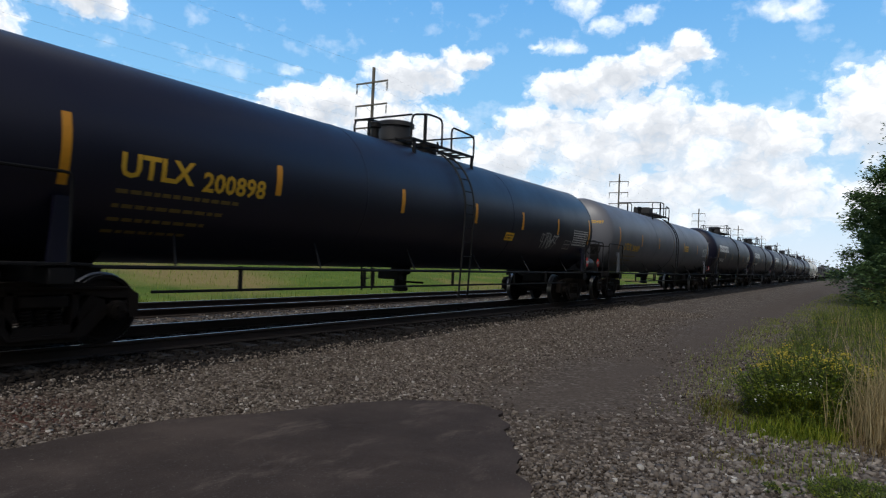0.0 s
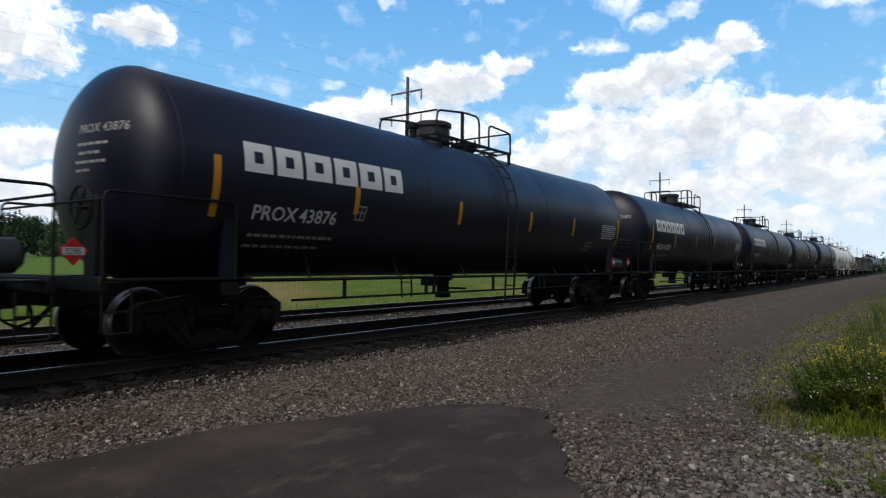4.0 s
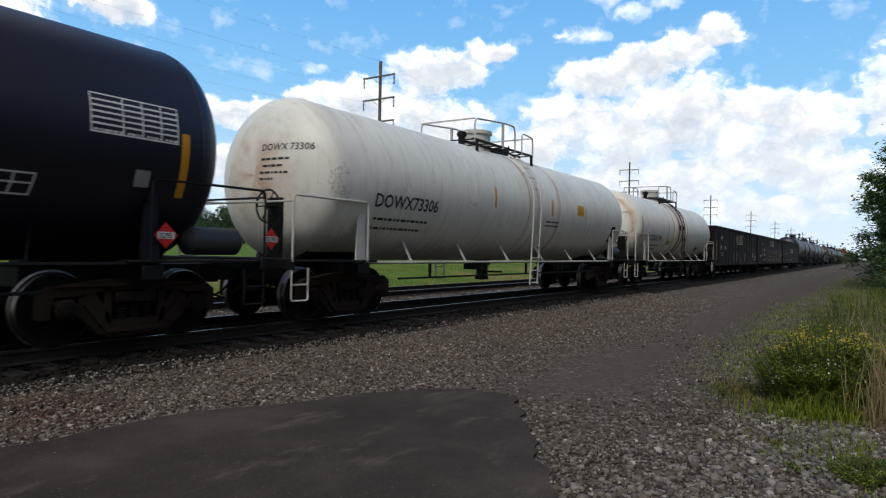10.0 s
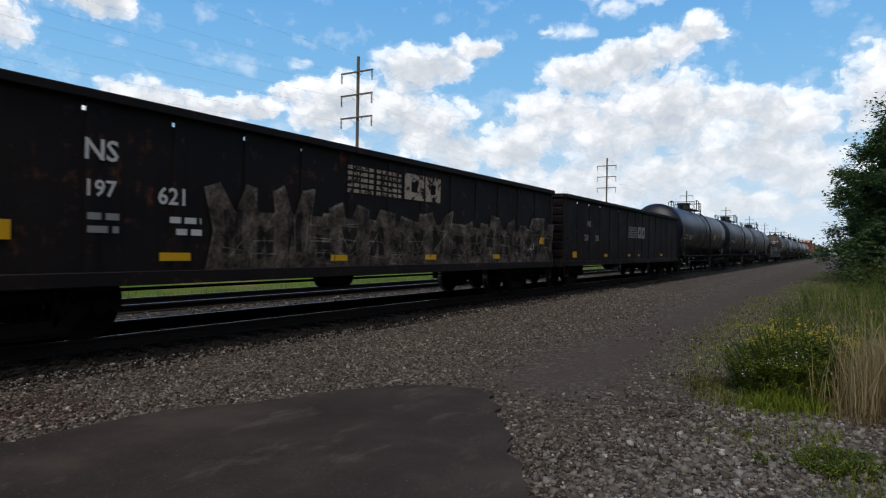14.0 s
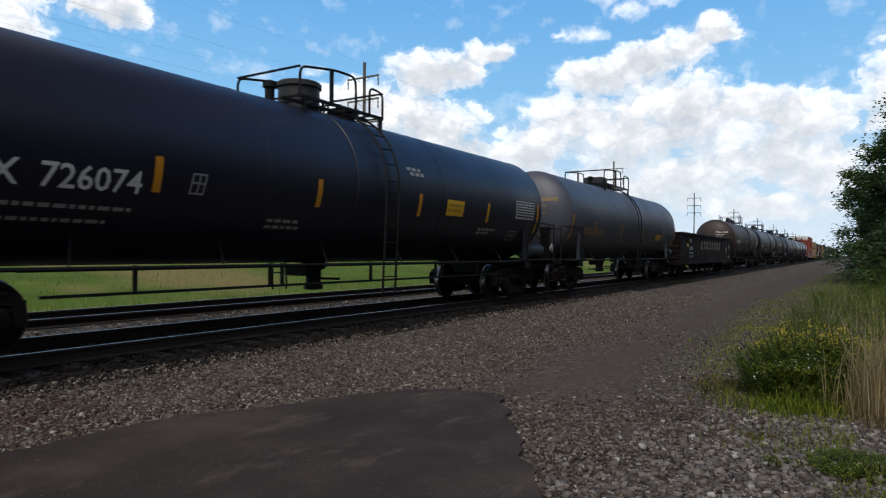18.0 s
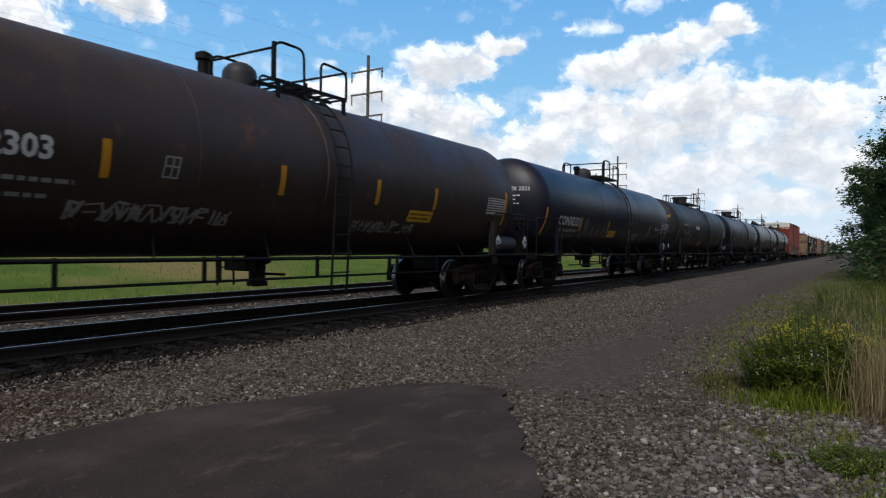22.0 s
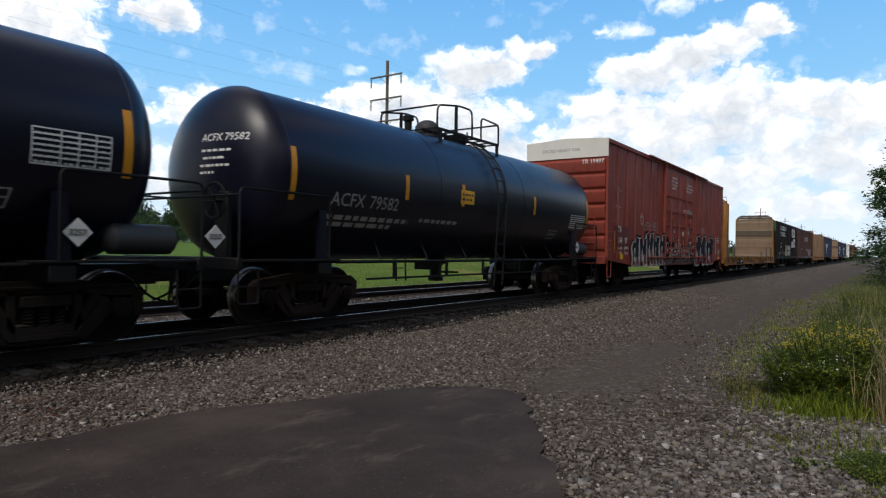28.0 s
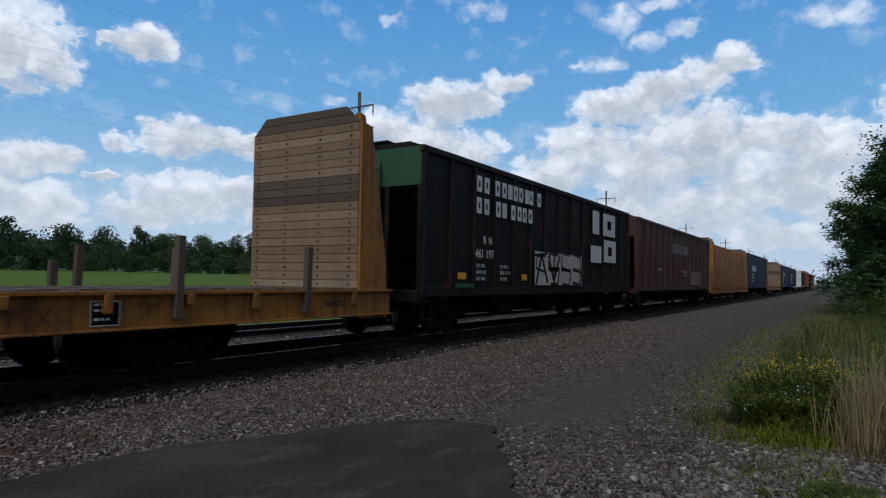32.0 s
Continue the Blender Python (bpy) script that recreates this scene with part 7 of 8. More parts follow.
def bulkhead(root, y, s, mat):
    """An end wall: steel frame with ribs behind and horizontal planks on the face towards the load. s: the way its ribs point."""
    z0, z1, hw = 1.10, 4.50, 1.42
    wall = part("bulkhead", Shape().box(-hw, hw, *sorted((y, y + s * 0.05)), z0, z1 - 0.3), mat, root, smooth=None)
    frame = Shape()
    for x in (-1.3, -0.45, 0.45, 1.3):
        w = 0.07
        frame.prism([(y + s * 0.05, z0 - 0.5), (y + s * 0.75, z0 - 0.4), (y + s * 0.62, z0 + 1.0), (y + s * 0.2, z1 - 0.05), (y + s * 0.05, z1 - 0.02)], "x", x - w, x + w)
    part("bulkhead_post", frame, mat, wall, smooth=30)
    for k in range(6):
        z = z0 + 0.25 + k * 0.55
        part("cross_rib", Shape().box(-1.3, 1.3, *sorted((y + s * 0.05, y + s * (0.5 - 0.06 * k))), z - 0.03, z + 0.03, 0.006), mat, wall)
    for sx in (1, -1):
        part("side_plate", Shape().prism([(y - s * 0.02, z0 - 0.55), (y + s * 0.86, z0 - 0.55), (y + s * 0.80, z0 + 0.55), (y + s * 0.28, z1 - 0.26), (y - s * 0.02, z1 - 0.20)], "x", *sorted((sx * 1.40, sx * 1.47))), mat, wall, smooth=30)
    n, face = 21, y - s * 0.045
    rnd = random.Random(int(abs(y) * 10))
    for k in range(n):
        a, b = z0 + (z1 + 0.12 - z0) * k / n, z0 + (z1 + 0.12 - z0) * (k + 1) / n
        h0 = hw + 0.0
        cut = 0.0 if k < n - 2 else (0.0, 0.17)[k - n + 2]
        dark = k in (10, 11, 12) or k >= n - 2
        pl = Shape().prism([(-h0 + cut, a + 0.006), (h0 - cut, a + 0.006), (h0 - cut - (0.16 if k >= n - 2 else 0), b - 0.006), (-h0 + cut + (0.16 if k >= n - 2 else 0), b - 0.006)], "y", *sorted((face + rnd.uniform(-0.006, 0.006), y + 0.0)))
        part("plank", pl, GREYWOOD if dark else WOOD, wall, smooth=None)
    bolts = Shape()
    for k in range(n - 2):
        for x in (-1.28, -0.47, 0.43, 1.22):
            z = z0 + (z1 + 0.12 - z0) * (k + 0.5) / n
            bolts.turn([(0.0, face - s * 0.012), (0.022, face - s * 0.010), (0.024, face + s * 0.01)], "y", 6, (x, 0, z))
    part("bolts", bolts, DARKSTEEL, wall)
    return wall


def flat_car(label, front, rear, trucks, mark, stakes=True, load=None, mat=None):
    """A yellow bulkhead flat car with a plank deck, stake pockets and two bulkheads."""
    mat = mat or YELLOW
    c = (front + rear) / 2
    root = car_root("bulkhead_flat_car", label, "flat car", c)
    a, b = front - c, rear - c
    for sx in (1, -1):
        x0, x1 = sorted((sx * 1.42, sx * 1.47))
        part("side_sill", Shape().box(x0, x1, a, b, 0.62, 1.10, 0.01), mat, root)
        part("sill_flange", Shape().box(*sorted((sx * 1.40, sx * 1.54)), a, b, 1.05, 1.10, 0.006), mat, root)
        part("sill_flange", Shape().box(*sorted((sx * 1.40, sx * 1.53)), a, b, 0.60, 0.63, 0.005), mat, root)
        n = 17
        for k in range(n):
            y = a + 1.02 + (b - a - 2.2) * k / (n - 1)
            part("stake_pocket", Shape().box(*sorted((sx * 1.47, sx * 1.55)), y - 0.055, y + 0.055, 0.90 if k % 2 else 0.82, 1.06, 0.012), mat, root)
    deck = Shape()
    k, y = 0, a + 0.9
    while y < b - 1.1:
        deck.box(-1.42, 1.42, y + 0.006, min(y + 0.24, b - 1.0) - 0.006, 1.06, 1.115 + 0.012 * math.sin(k * 2.4))
        y += 0.24
        k += 1
    tagged(part("deck_planks", deck, GREYWOOD, root, smooth=None), "row of grey wooden deck planks", kind="stuff")
    part("centre_sill", Shape().box(-0.4, 0.4, a + 0.1, b - 0.1, 0.66, 1.05, 0.02), GRIME, root)
    for k in range(9):
        y = a + 1.6 + (b - a - 3.2) * k / 8
        part("cross_bearer", Shape().box(-1.42, 1.42, y - 0.06, y + 0.06, 0.74, 1.05), GRIME, root, smooth=None)
    bulkhead(root, a + 0.95, -1, mat)
    bulkhead(root, b - 0.95, 1, mat)
    if stakes:
        rnd = random.Random(7)
        for y, h, x in ((-7.95, 0.62, 1.51), (-8.5, 0.5, -1.3), (0.17, 0.72, -1.3), (7.54, 0.72, -1.3), (3.04, 0.42, 1.51), (5.6, 0.75, 1.51), (8.06, 0.72, 1.51), (5.4, 0.42, -1.3), (5.75, 0.68, -1.3)):
            s = Shape().box(x - 0.05, x + 0.05, -0.06, 0.06, 0.72, 1.1 + h, 0.008)
            part("stake", s, GREYWOOD, root, "splintered grey wooden stake", m=pose(0, y, 0, rnd.uniform(-2, 2), 0, 0))
    x = 1.472
    if mark:
        side_marks(root, [("panel", -6.68, 0.64, 2.2, 0.33, SPRAY_BLACK, "black number board"), ("text", 3.45, 0.70, "TTX", 0.28, STAIN), ("panel", 4.42, 0.67, 0.38, 0.31, SPRAY_BLACK)], x)
        side_marks(root, [("text", -6.6, 0.71, mark[0], 0.25, LETTER), ("text", -5.62, 0.71, mark[1], 0.25, LETTER), ("box", 4.42, 0.67, 0.38, 0.31, LETTER), ("bars", 4.47, 0.72, [(0, 0.2, 0.18), (0, 0.13, 0.15), (0, 0.02, 0.2)], 0.03, LETTER), ("text", 8.6, 0.80, "NSH72", 0.15, LETTER_K)], x + 0.006)
    if load:
        load(root, a, b)
    add_couplers(root, a - 0.45, b + 0.45)
    TRAIN.append((root, c, add_trucks(root, [t - c for t in trucks])))
    return root


STAIN = plain("rust brown stencil", (0.15, 0.045, 0.02), 0.7, 0.0, 0.4, 7, 0.02)
flat_car("empty yellow bulkhead flat car with plank-faced ends and broken stakes", 431.2, 452.2, (434.0, 447.5), ("TTPX", "811070"))


def hopper(label, front, rear, trucks, z1, mat, end_top, marks, posts=15):
    """A covered hopper with side posts, sloped ends, three chutes and open end frames."""
    c = (front + rear) / 2
    root = car_root("hopper_car", label, "hopper car", c)
    a, b, hw, z0 = front - c, rear - c, 1.46, 1.04
    for sx in (1, -1):
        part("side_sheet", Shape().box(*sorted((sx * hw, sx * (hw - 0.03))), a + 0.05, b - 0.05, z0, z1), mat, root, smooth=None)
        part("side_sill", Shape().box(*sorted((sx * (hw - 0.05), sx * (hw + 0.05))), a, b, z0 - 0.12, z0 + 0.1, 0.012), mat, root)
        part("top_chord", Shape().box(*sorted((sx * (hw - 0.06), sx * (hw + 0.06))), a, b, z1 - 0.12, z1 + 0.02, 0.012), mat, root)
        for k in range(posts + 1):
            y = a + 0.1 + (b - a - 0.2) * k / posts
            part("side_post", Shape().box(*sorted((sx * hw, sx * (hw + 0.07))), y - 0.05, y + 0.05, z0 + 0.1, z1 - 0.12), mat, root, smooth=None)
    roof = Shape().prism([(-hw, z1), (hw, z1), (hw - 0.35, z1 + 0.13), (-hw + 0.35, z1 + 0.13)], "y", a + 0.05, b - 0.05)
    part("roof", roof, mat, root, smooth=None)
    walkw = Shape()
    walkw.box(-0.35, 0.35, a + 0.2, b - 0.2, z1 + 0.22, z1 + 0.26, 0.006)
    k = 0
    while a + 0.4 + k * 1.2 < b - 0.3:
        walkw.box(-0.3, 0.3, a + 0.4 + k * 1.2, a + 0.46 + k * 1.2, z1 + 0.1, z1 + 0.23)
        k += 1
    part("roof_walkway", walkw, GREYSTEEL, root)
    for s, y in ((-1, a), (1, b)):
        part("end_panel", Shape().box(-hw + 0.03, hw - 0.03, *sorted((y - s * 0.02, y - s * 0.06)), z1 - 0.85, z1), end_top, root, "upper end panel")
        part("slope_sheet", Shape().prism([(y - s * 0.06, z1 - 0.85), (y - s * 0.10, z1 - 0.85), (y - s * 2.4, z0 - 0.1), (y - s * 2.3, z0 - 0.1)], "x", -hw + 0.03, hw - 0.03), mat, root, smooth=None)
        for x in (-1.38, -0.5, 0.5, 1.38):
            part("end_post", Shape().box(x - 0.05, x + 0.05, *sorted((y - s * 0.02, y - s * 0.10)), z0, z1 - 0.8, 0.008), mat, root)
        part("end_sill", Shape().box(-hw, hw, *sorted((y - s * 0.2, y + s * 0.12)), z0 - 0.22, z0 + 0.03, 0.012), mat, root)
        lad = Shape()
        for x in (0.05, 0.40):
            lad.tube([(x, y + s * 0.07, z0 - 0.1), (x, y + s * 0.07, z1 - 0.3)], 0.02, 5)
        for k in range(8):
            lad.tube([(0.05, y + s * 0.07, z0 + 0.2 + 0.36 * k), (0.40, y + s * 0.07, z0 + 0.2 + 0.36 * k)], 0.014, 5)
        part("end_ladder", lad, mat, root)
        for sx in (1, -1):
            part("corner_step", Shape().tube(bend([(sx * 1.46, y - s * 0.1, z0), (sx * 1.46, y - s * 0.1, 0.42), (sx * 1.46, y - s * 0.48, 0.42), (sx * 1.46, y - s * 0.48, z0)], 0.04), 0.016, 5), mat, root)
    for k in (-1, 0, 1):
        y = k * 3.0
        part("chute", Shape().prism([(y - 1.35, z0), (y + 1.35, z0), (y + 0.32, 0.40), (y - 0.32, 0.40)], "x", -1.1, 1.1), GRIME, root, smooth=None)
    part("centre_sill", Shape().box(-0.3, 0.3, a + 0.1, b - 0.1, 0.66, 1.0, 0.02), GRIME, root)
    side_marks(root, marks, hw + 0.078)
    add_couplers(root, a - 0.6, b + 0.6)
    TRAIN.append((root, c, add_trucks(root, [t - c for t in trucks])))
    return root


# upper ends in lit green; lower ends get their shade from the body colour
hopper("near-black covered hopper with green upper ends, white block letters and graffiti", 453.3, 469.2, (454.75, 467.9), 4.22, GREENBLACK, GREEN,
       [*[("blocks", -5.61 + yy, 3.50, (0.27,), 0.40, 0.0, LETTER, kk) for yy, kk in ((0, True), (0.4, True), (1.0, True), (1.4, True), (1.75, False), (2.1, True), (2.45, True), (2.85, False), (3.15, True), (3.72, True))],
        *[("blocks", -5.61 + yy, 2.96, (0.27,), 0.40, 0.0, LETTER, kk) for yy, kk in ((0, True), (0.4, True), (1.05, True), (1.42, False), (1.95, True), (2.35, True), (2.7, True), (3.1, True))], ("text", -5.25, 2.22, "B  N", 0.26, LETTER), ("text", -5.65, 1.86, "461 197", 0.30, LETTER), ("panel", -6.5, 1.32, 0.4, 0.16, AMBER), ("panel", -2.95, 1.32, 0.35, 0.16, AMBER), ("panel", -6.6, 1.12, 0.9, 0.1, GREEN), ("bars", -5.6, 1.3, [(0, 0.32, 0.5), (0, 0.16, 0.5), (0, 0, 0.5), (1.3, 0.32, 0.5), (1.3, 0.16, 0.6), (1.3, 0, 0.4)], 0.09, LETTER_DIM),
        ("panel", 3.1, 3.05, 0.75, 0.85, LETTER, "white emblem bar"), ("panel", 2.9, 2.0, 1.2, 0.62, LETTER, "white emblem bar"), ("blocks", 4.3, 3.05, (1.5,), 0.85, 0.1, LETTER), ("blocks", 4.4, 2.05, (1.5,), 0.85, 0.1, LETTER), ("panel", -2.05, 1.18, 4.0, 1.0, GRAFFITI_PALE, "pale graffiti fill")]
       + [("scrawl", -2.05 + 1.0 * k, 1.2, 1.0, 1.1, SPRAY_DARK, 80 + k, 0.10, 1) for k in range(4)], 14)
hopper("maroon covered hopper with worn white lettering", 470.6, 488.6, (472.4, 486.8), 4.22, MAROON, MAROON,
       [("blocks", -2.2, 2.9, (0.42,) * 6, 0.5, 0.3, LETTER_DIM), ("panel", -5.6, 1.9, 0.9, 0.12, LETTER_DIM), ("panel", 2.4, 1.2, 3.4, 0.8, GRAFFITI), ("bars", 0, 1.9, [(0, 0, 2.0), (0.3, -0.2, 1.5)], 0.12, LETTER_DIM)], 14)


def wrapped_load(root, a, b):
    """Upright yellow panels filling the car between its bulkheads."""
    n = 20
    for k in range(n):
        y0, y1 = a + 1.1 + (b - a - 2.2) * k / n, a + 1.1 + (b - a - 2.2) * (k + 1) / n
        part("load_panel", Shape().box(-1.30, 1.36, y0 + 0.05, y1 - 0.05, 1.12, 4.15, 0.05), YELLOW, root)


def plain_box(label, front, rear, trucks, z1, mat, marks, name="box_car", posts=16):
    """A plain ribbed box car far back in the train."""
    c = (front + rear) / 2
    root = car_root(name, label, "box car", c)
    a, b, hw, z0 = front - c, rear - c, 1.47, 0.95
    part("body", Shape().box(-hw, hw, a, b, z0, z1, 0.03), mat, root)
    for sx in (1, -1):
        for k in range(posts + 1):
            y = a + 0.06 + (b - a - 0.12) * k / posts
            part("side_post", Shape().box(*sorted((sx * hw, sx * (hw + 0.05))), y - 0.05, y + 0.05, z0 + 0.05, z1 - 0.08), mat, root, smooth=None)
    part("roof", Shape().prism([(-hw - 0.04, z1 - 0.05), (hw + 0.04, z1 - 0.05), (hw - 0.1, z1 + 0.04), (0, z1 + 0.10), (-hw + 0.1, z1 + 0.04)], "y", a - 0.02, b + 0.02), mat, root, smooth=None)
    for s, y in ((-1, a), (1, b)):
        end_corrugation(root, y, s, hw, z0 + 0.2, z1 - 0.2, 6, mat)
    part("centre_sill", Shape().box(-0.3, 0.3, a - 0.1, b + 0.1, 0.66, z0, 0.02), GRIME, root)
    side_marks(root, marks, hw + 0.056)
    add_couplers(root, a - 0.6, b + 0.6)
    TRAIN.append((root, c, add_trucks(root, [t - c for t in trucks])))


wh = [("blocks", -6.5, 2.6, (0.5, 0.5, 0.5, 0.5, 0.5), 0.6, 0.3, LETTER, False), ("bars", -6.5, 1.9, [(0, 0.3, 2.2), (0, 0, 1.8), (0, -0.3, 1.4)], 0.16, LETTER)]
flat_car("yellow bulkhead flat car filled with upright yellow panels", 490.0, 510.0, (492.6, 507.4), None, False, wrapped_load)
plain_box("navy blue box car with white lettering", 511.2, 528.2, (513.4, 526.0), 4.35, NAVY, wh)
flat_car("second empty bulkhead flat car with plank-faced ends", 529.4, 549.6, (532.0, 547.0), None, False)
plain_box("navy blue hopper-sided car with white lettering", 550.8, 568.0, (553.0, 565.8), 4.3, NAVY, wh, "covered_car")
plain_box("dark blue covered car", 569.2, 586.4, (571.4, 584.2), 4.3, NAVY, wh, "covered_car")
hopper("pale grey covered hopper", 587.6, 604.6, (589.6, 602.6), 4.2, WHITE, WHITE, [], 10)
hopper("dusty grey covered hopper", 605.8, 622.8, (607.8, 620.8), 4.2, CHARCOAL, CHARCOAL, [], 10)
plain_box("oxide red box car", 624.0, 642.0, (626.2, 639.8), 4.7, OXIDE, [])
plain_box("dark box car at the tail", 643.2, 661.0, (645.4, 658.8), 4.5, GOND, [])
plain_box("dark box car at the tail", 662.2, 680.0, (664.4, 677.8), 4.5, MAROON, [])


# ---- trackside plants, trees, power line and distance ----
def leaf_build(lo, mid, hi, patch_scale=0.9):
    def build(n, b):
        isl = n.add("ShaderNodeNewGeometry").outputs["Random Per Island"]
        big = n.noise(n.obj, patch_scale, 3, 0.5)
        k = n.math("ADD", n.math("MULTIPLY", isl, 0.6), n.math("MULTIPLY", n.math("SUBTRACT", big, 0.25), 0.8))
        col = n.ramp(k, ((0.15, lo), (0.5, mid), (0.9, hi)))
        link(n, b, color=col, rough=0.62, spec=0.25)
        thin = n.add("ShaderNodeBsdfTranslucent", {0: n.mix(0.35, col, (1.0, 0.95, 0.25, 1), "MULTIPLY")})
        both = n.add("ShaderNodeMixShader", {0: 0.42, 1: b.outputs[0], 2: thin.outputs[0]})
        end = [k for k in n.tree.nodes if k.bl_idname == "ShaderNodeOutputMaterial"][0]
        n.tree.links.new(both.outputs[0], end.inputs[0])
    return build


GRASS = material("green bank grass", leaf_build((0.095, 0.145, 0.022), (0.22, 0.275, 0.048), (0.40, 0.40, 0.115)))
DRYGRASS = material("dry straw grass", leaf_build((0.26, 0.20, 0.10), (0.42, 0.33, 0.18), (0.58, 0.48, 0.29)))
WEEDLEAF = material("bright weed leaf", leaf_build((0.055, 0.095, 0.010), (0.145, 0.205, 0.020), (0.33, 0.35, 0.040)))
TREELEAF = material("dark tree leaf", leaf_build((0.050, 0.092, 0.042), (0.105, 0.170, 0.070), (0.165, 0.240, 0.096), 0.5))
FARLEAF = material("far wood leaf", leaf_build((0.030, 0.056, 0.030), (0.058, 0.100, 0.046), (0.100, 0.155, 0.060), 0.10))
BLOOM = plain("yellow weed flower", (0.46, 0.37, 0.03), 0.6, 0.0, 0.25, 9, 0.02)
DAISY = plain("white weed flower", (0.72, 0.72, 0.68), 0.6, 0.0, 0.15, 9, 0.02)
BARK = plain("rough tree bark", (0.075, 0.060, 0.048), 0.9, 0.0, 0.4, 5, 0.6)
DEADGRASS = material("matted dead grass", leaf_build((0.11, 0.075, 0.035), (0.20, 0.145, 0.075), (0.33, 0.25, 0.14)))
CREEPER = material("yellowing creeper", leaf_build((0.07, 0.075, 0.018), (0.15, 0.14, 0.03), (0.27, 0.22, 0.05)))
STEM = plain("green plant stem", (0.075, 0.10, 0.025), 0.7, 0.0, 0.3, 9, 0.05)


def raw_mesh(name, v, f, mat):
    me = bpy.data.meshes.new(name)
    me.from_pydata(v, [], f)
    me.update()
    me.materials.append(mat)
    return me


def blades(name, label, spots, height, width, mat, seed, lean=0.35):
    """Grass blades: each three bent segments, tapering."""
    rng = np.random.default_rng(seed)
    v, f = [], []
    for x, y, k in spots:
        h = k * rng.uniform(height[0], height[1])
        a, ln = rng.uniform(0, 6.283), rng.uniform(0.05, lean) * h
        w = rng.uniform(0.7, 1.3) * width
        cx, sx = math.cos(a), math.sin(a)
        px, py = -sx * w, cx * w
        z = ground_height(x, y) - 0.02
        o = len(v)
        for t, q in ((0.0, 1.0), (0.4, 0.8), (0.75, 0.5)):
            d = ln * t * t
            v.append((x + cx * d + px * q, y + sx * d + py * q, z + h * t))
            v.append((x + cx * d - px * q, y + sx * d - py * q, z + h * t))
        v.append((x + cx * ln, y + sx * ln, z + h * (1 - 0.25 * ln / h)))
        f += [(o, o + 1, o + 3, o + 2), (o + 2, o + 3, o + 5, o + 4), (o + 4, o + 5, o + 6)]
    return tagged(new(name, raw_mesh(name, v, f, mat)), label, "grass", kind="stuff")


def bank_edge(y):
    """Where the gravel ends and the growth begins."""
    return np.interp(y, (4.5, 5.4, 6.2, 6.6, 7.4, 9, 12, 18, 26, 40, 80), (0.1, -0.12, 0.15, -0.05, -0.75, -1.35, -1.65, -1.95, -2.1, -2.0, -1.2))


def make_bank():
    rng = np.random.default_rng(3)
    spots = []
    n = 0
    while n < 34000:
        y = 4.6 + 60 * rng.uniform(0, 1) ** 2.1
        e = float(bank_edge(y))
        x = e + abs(rng.normal(0, 1.0)) * (1.2 + y * 0.06) + rng.uniform(-0.25, 0.1)
        n += 1
        if y < 6.6 and x > 1.4:
            continue
        gap = noise.noise((x * 0.9, y * 0.9, 8.0))
        if y < 7.2 and gap < 0.0:
            continue
        if 8.6 < y < 13 and x < e + 0.9 and gap < 0.12:
            continue
        k = 0.30 + 0.62 * min(1, max(0, (x - e - 0.3) / 2.4)) + 0.35 * gap + 0.004 * y
        spots.append((x, y, max(0.22, k) * (0.35 if y < 6.8 else 0.5 if y < 13 else 0.62)))
    blades("bank_grass", "green grass and weeds on the trackside bank", spots, (0.16, 0.42), 0.006, GRASS, 4)
    spots = []
    for k in range(1500):
        spots.append((rng.normal(0.36, 0.18), rng.normal(7.45, 0.30), rng.uniform(0.55, 1.1)))
    for k in range(240):
        y = rng.uniform(8.5, 26)
        spots.append((float(bank_edge(y)) + 1.5 + abs(rng.normal(0, 1.2)), y, rng.uniform(0.5, 0.8)))
    blades("dry_grass", "tall dry straw-coloured grass stalks", spots, (0.30, 1.05), 0.0050, DRYGRASS, 6, 0.55)
    spots = [(rng.normal(0.26, 0.16), rng.normal(7.2, 0.26), rng.uniform(0.5, 1.0)) for _ in range(1500)]
    blades("dead_grass", "matted brown dead grass at the foot of the straw", spots, (0.05, 0.24), 0.004, DEADGRASS, 16, 1.6)
    spots = [(rng.normal(-0.42, 0.24), rng.normal(7.22, 0.16), rng.uniform(0.5, 1.0)) for _ in range(1300)]
    blades("foot_grass", "bright green grass at the foot of the weeds", spots, (0.08, 0.26), 0.006, WEEDLEAF, 17, 0.8)
    spots = [(rng.normal(-1.22, 0.22), rng.normal(8.15, 0.34), rng.uniform(0.4, 1.0)) for _ in range(700)]
    spots += [(rng.normal(-0.75, 0.16), rng.normal(6.05, 0.12), rng.uniform(0.3, 0.6)) for _ in range(260)]
    blades("creeping_weed", "low yellow-brown weeds creeping over the gravel", spots, (0.05, 0.16), 0.007, CREEPER, 18, 1.2)
    spots = []
    for k in range(3200):
        y = 5.6 + 20 * rng.uniform(0, 1) ** 1.5
        spots.append((float(bank_edge(y)) - abs(rng.normal(0, 0.35)), y, rng.uniform(0.4, 1.0)))
    blades("edge_grass", "short grass tufts creeping into the gravel", spots, (0.05, 0.14), 0.005, GRASS, 9)
    spots = [(float(rng.uniform(-34, -15.6)), float(rng.uniform(-4, 90)), float(rng.uniform(0.5, 1.2))) for _ in range(16000)]
    spots += [(float(-15.9 - abs(rng.normal(0, 1.0))), float(rng.uniform(-4, 60)), float(rng.uniform(1.0, 2.2))) for _ in range(11000)]
    blades("field_grass", "grass along the field's edge beyond the tracks", spots, (0.06, 0.24), 0.012, GRASS, 12)


make_bank()


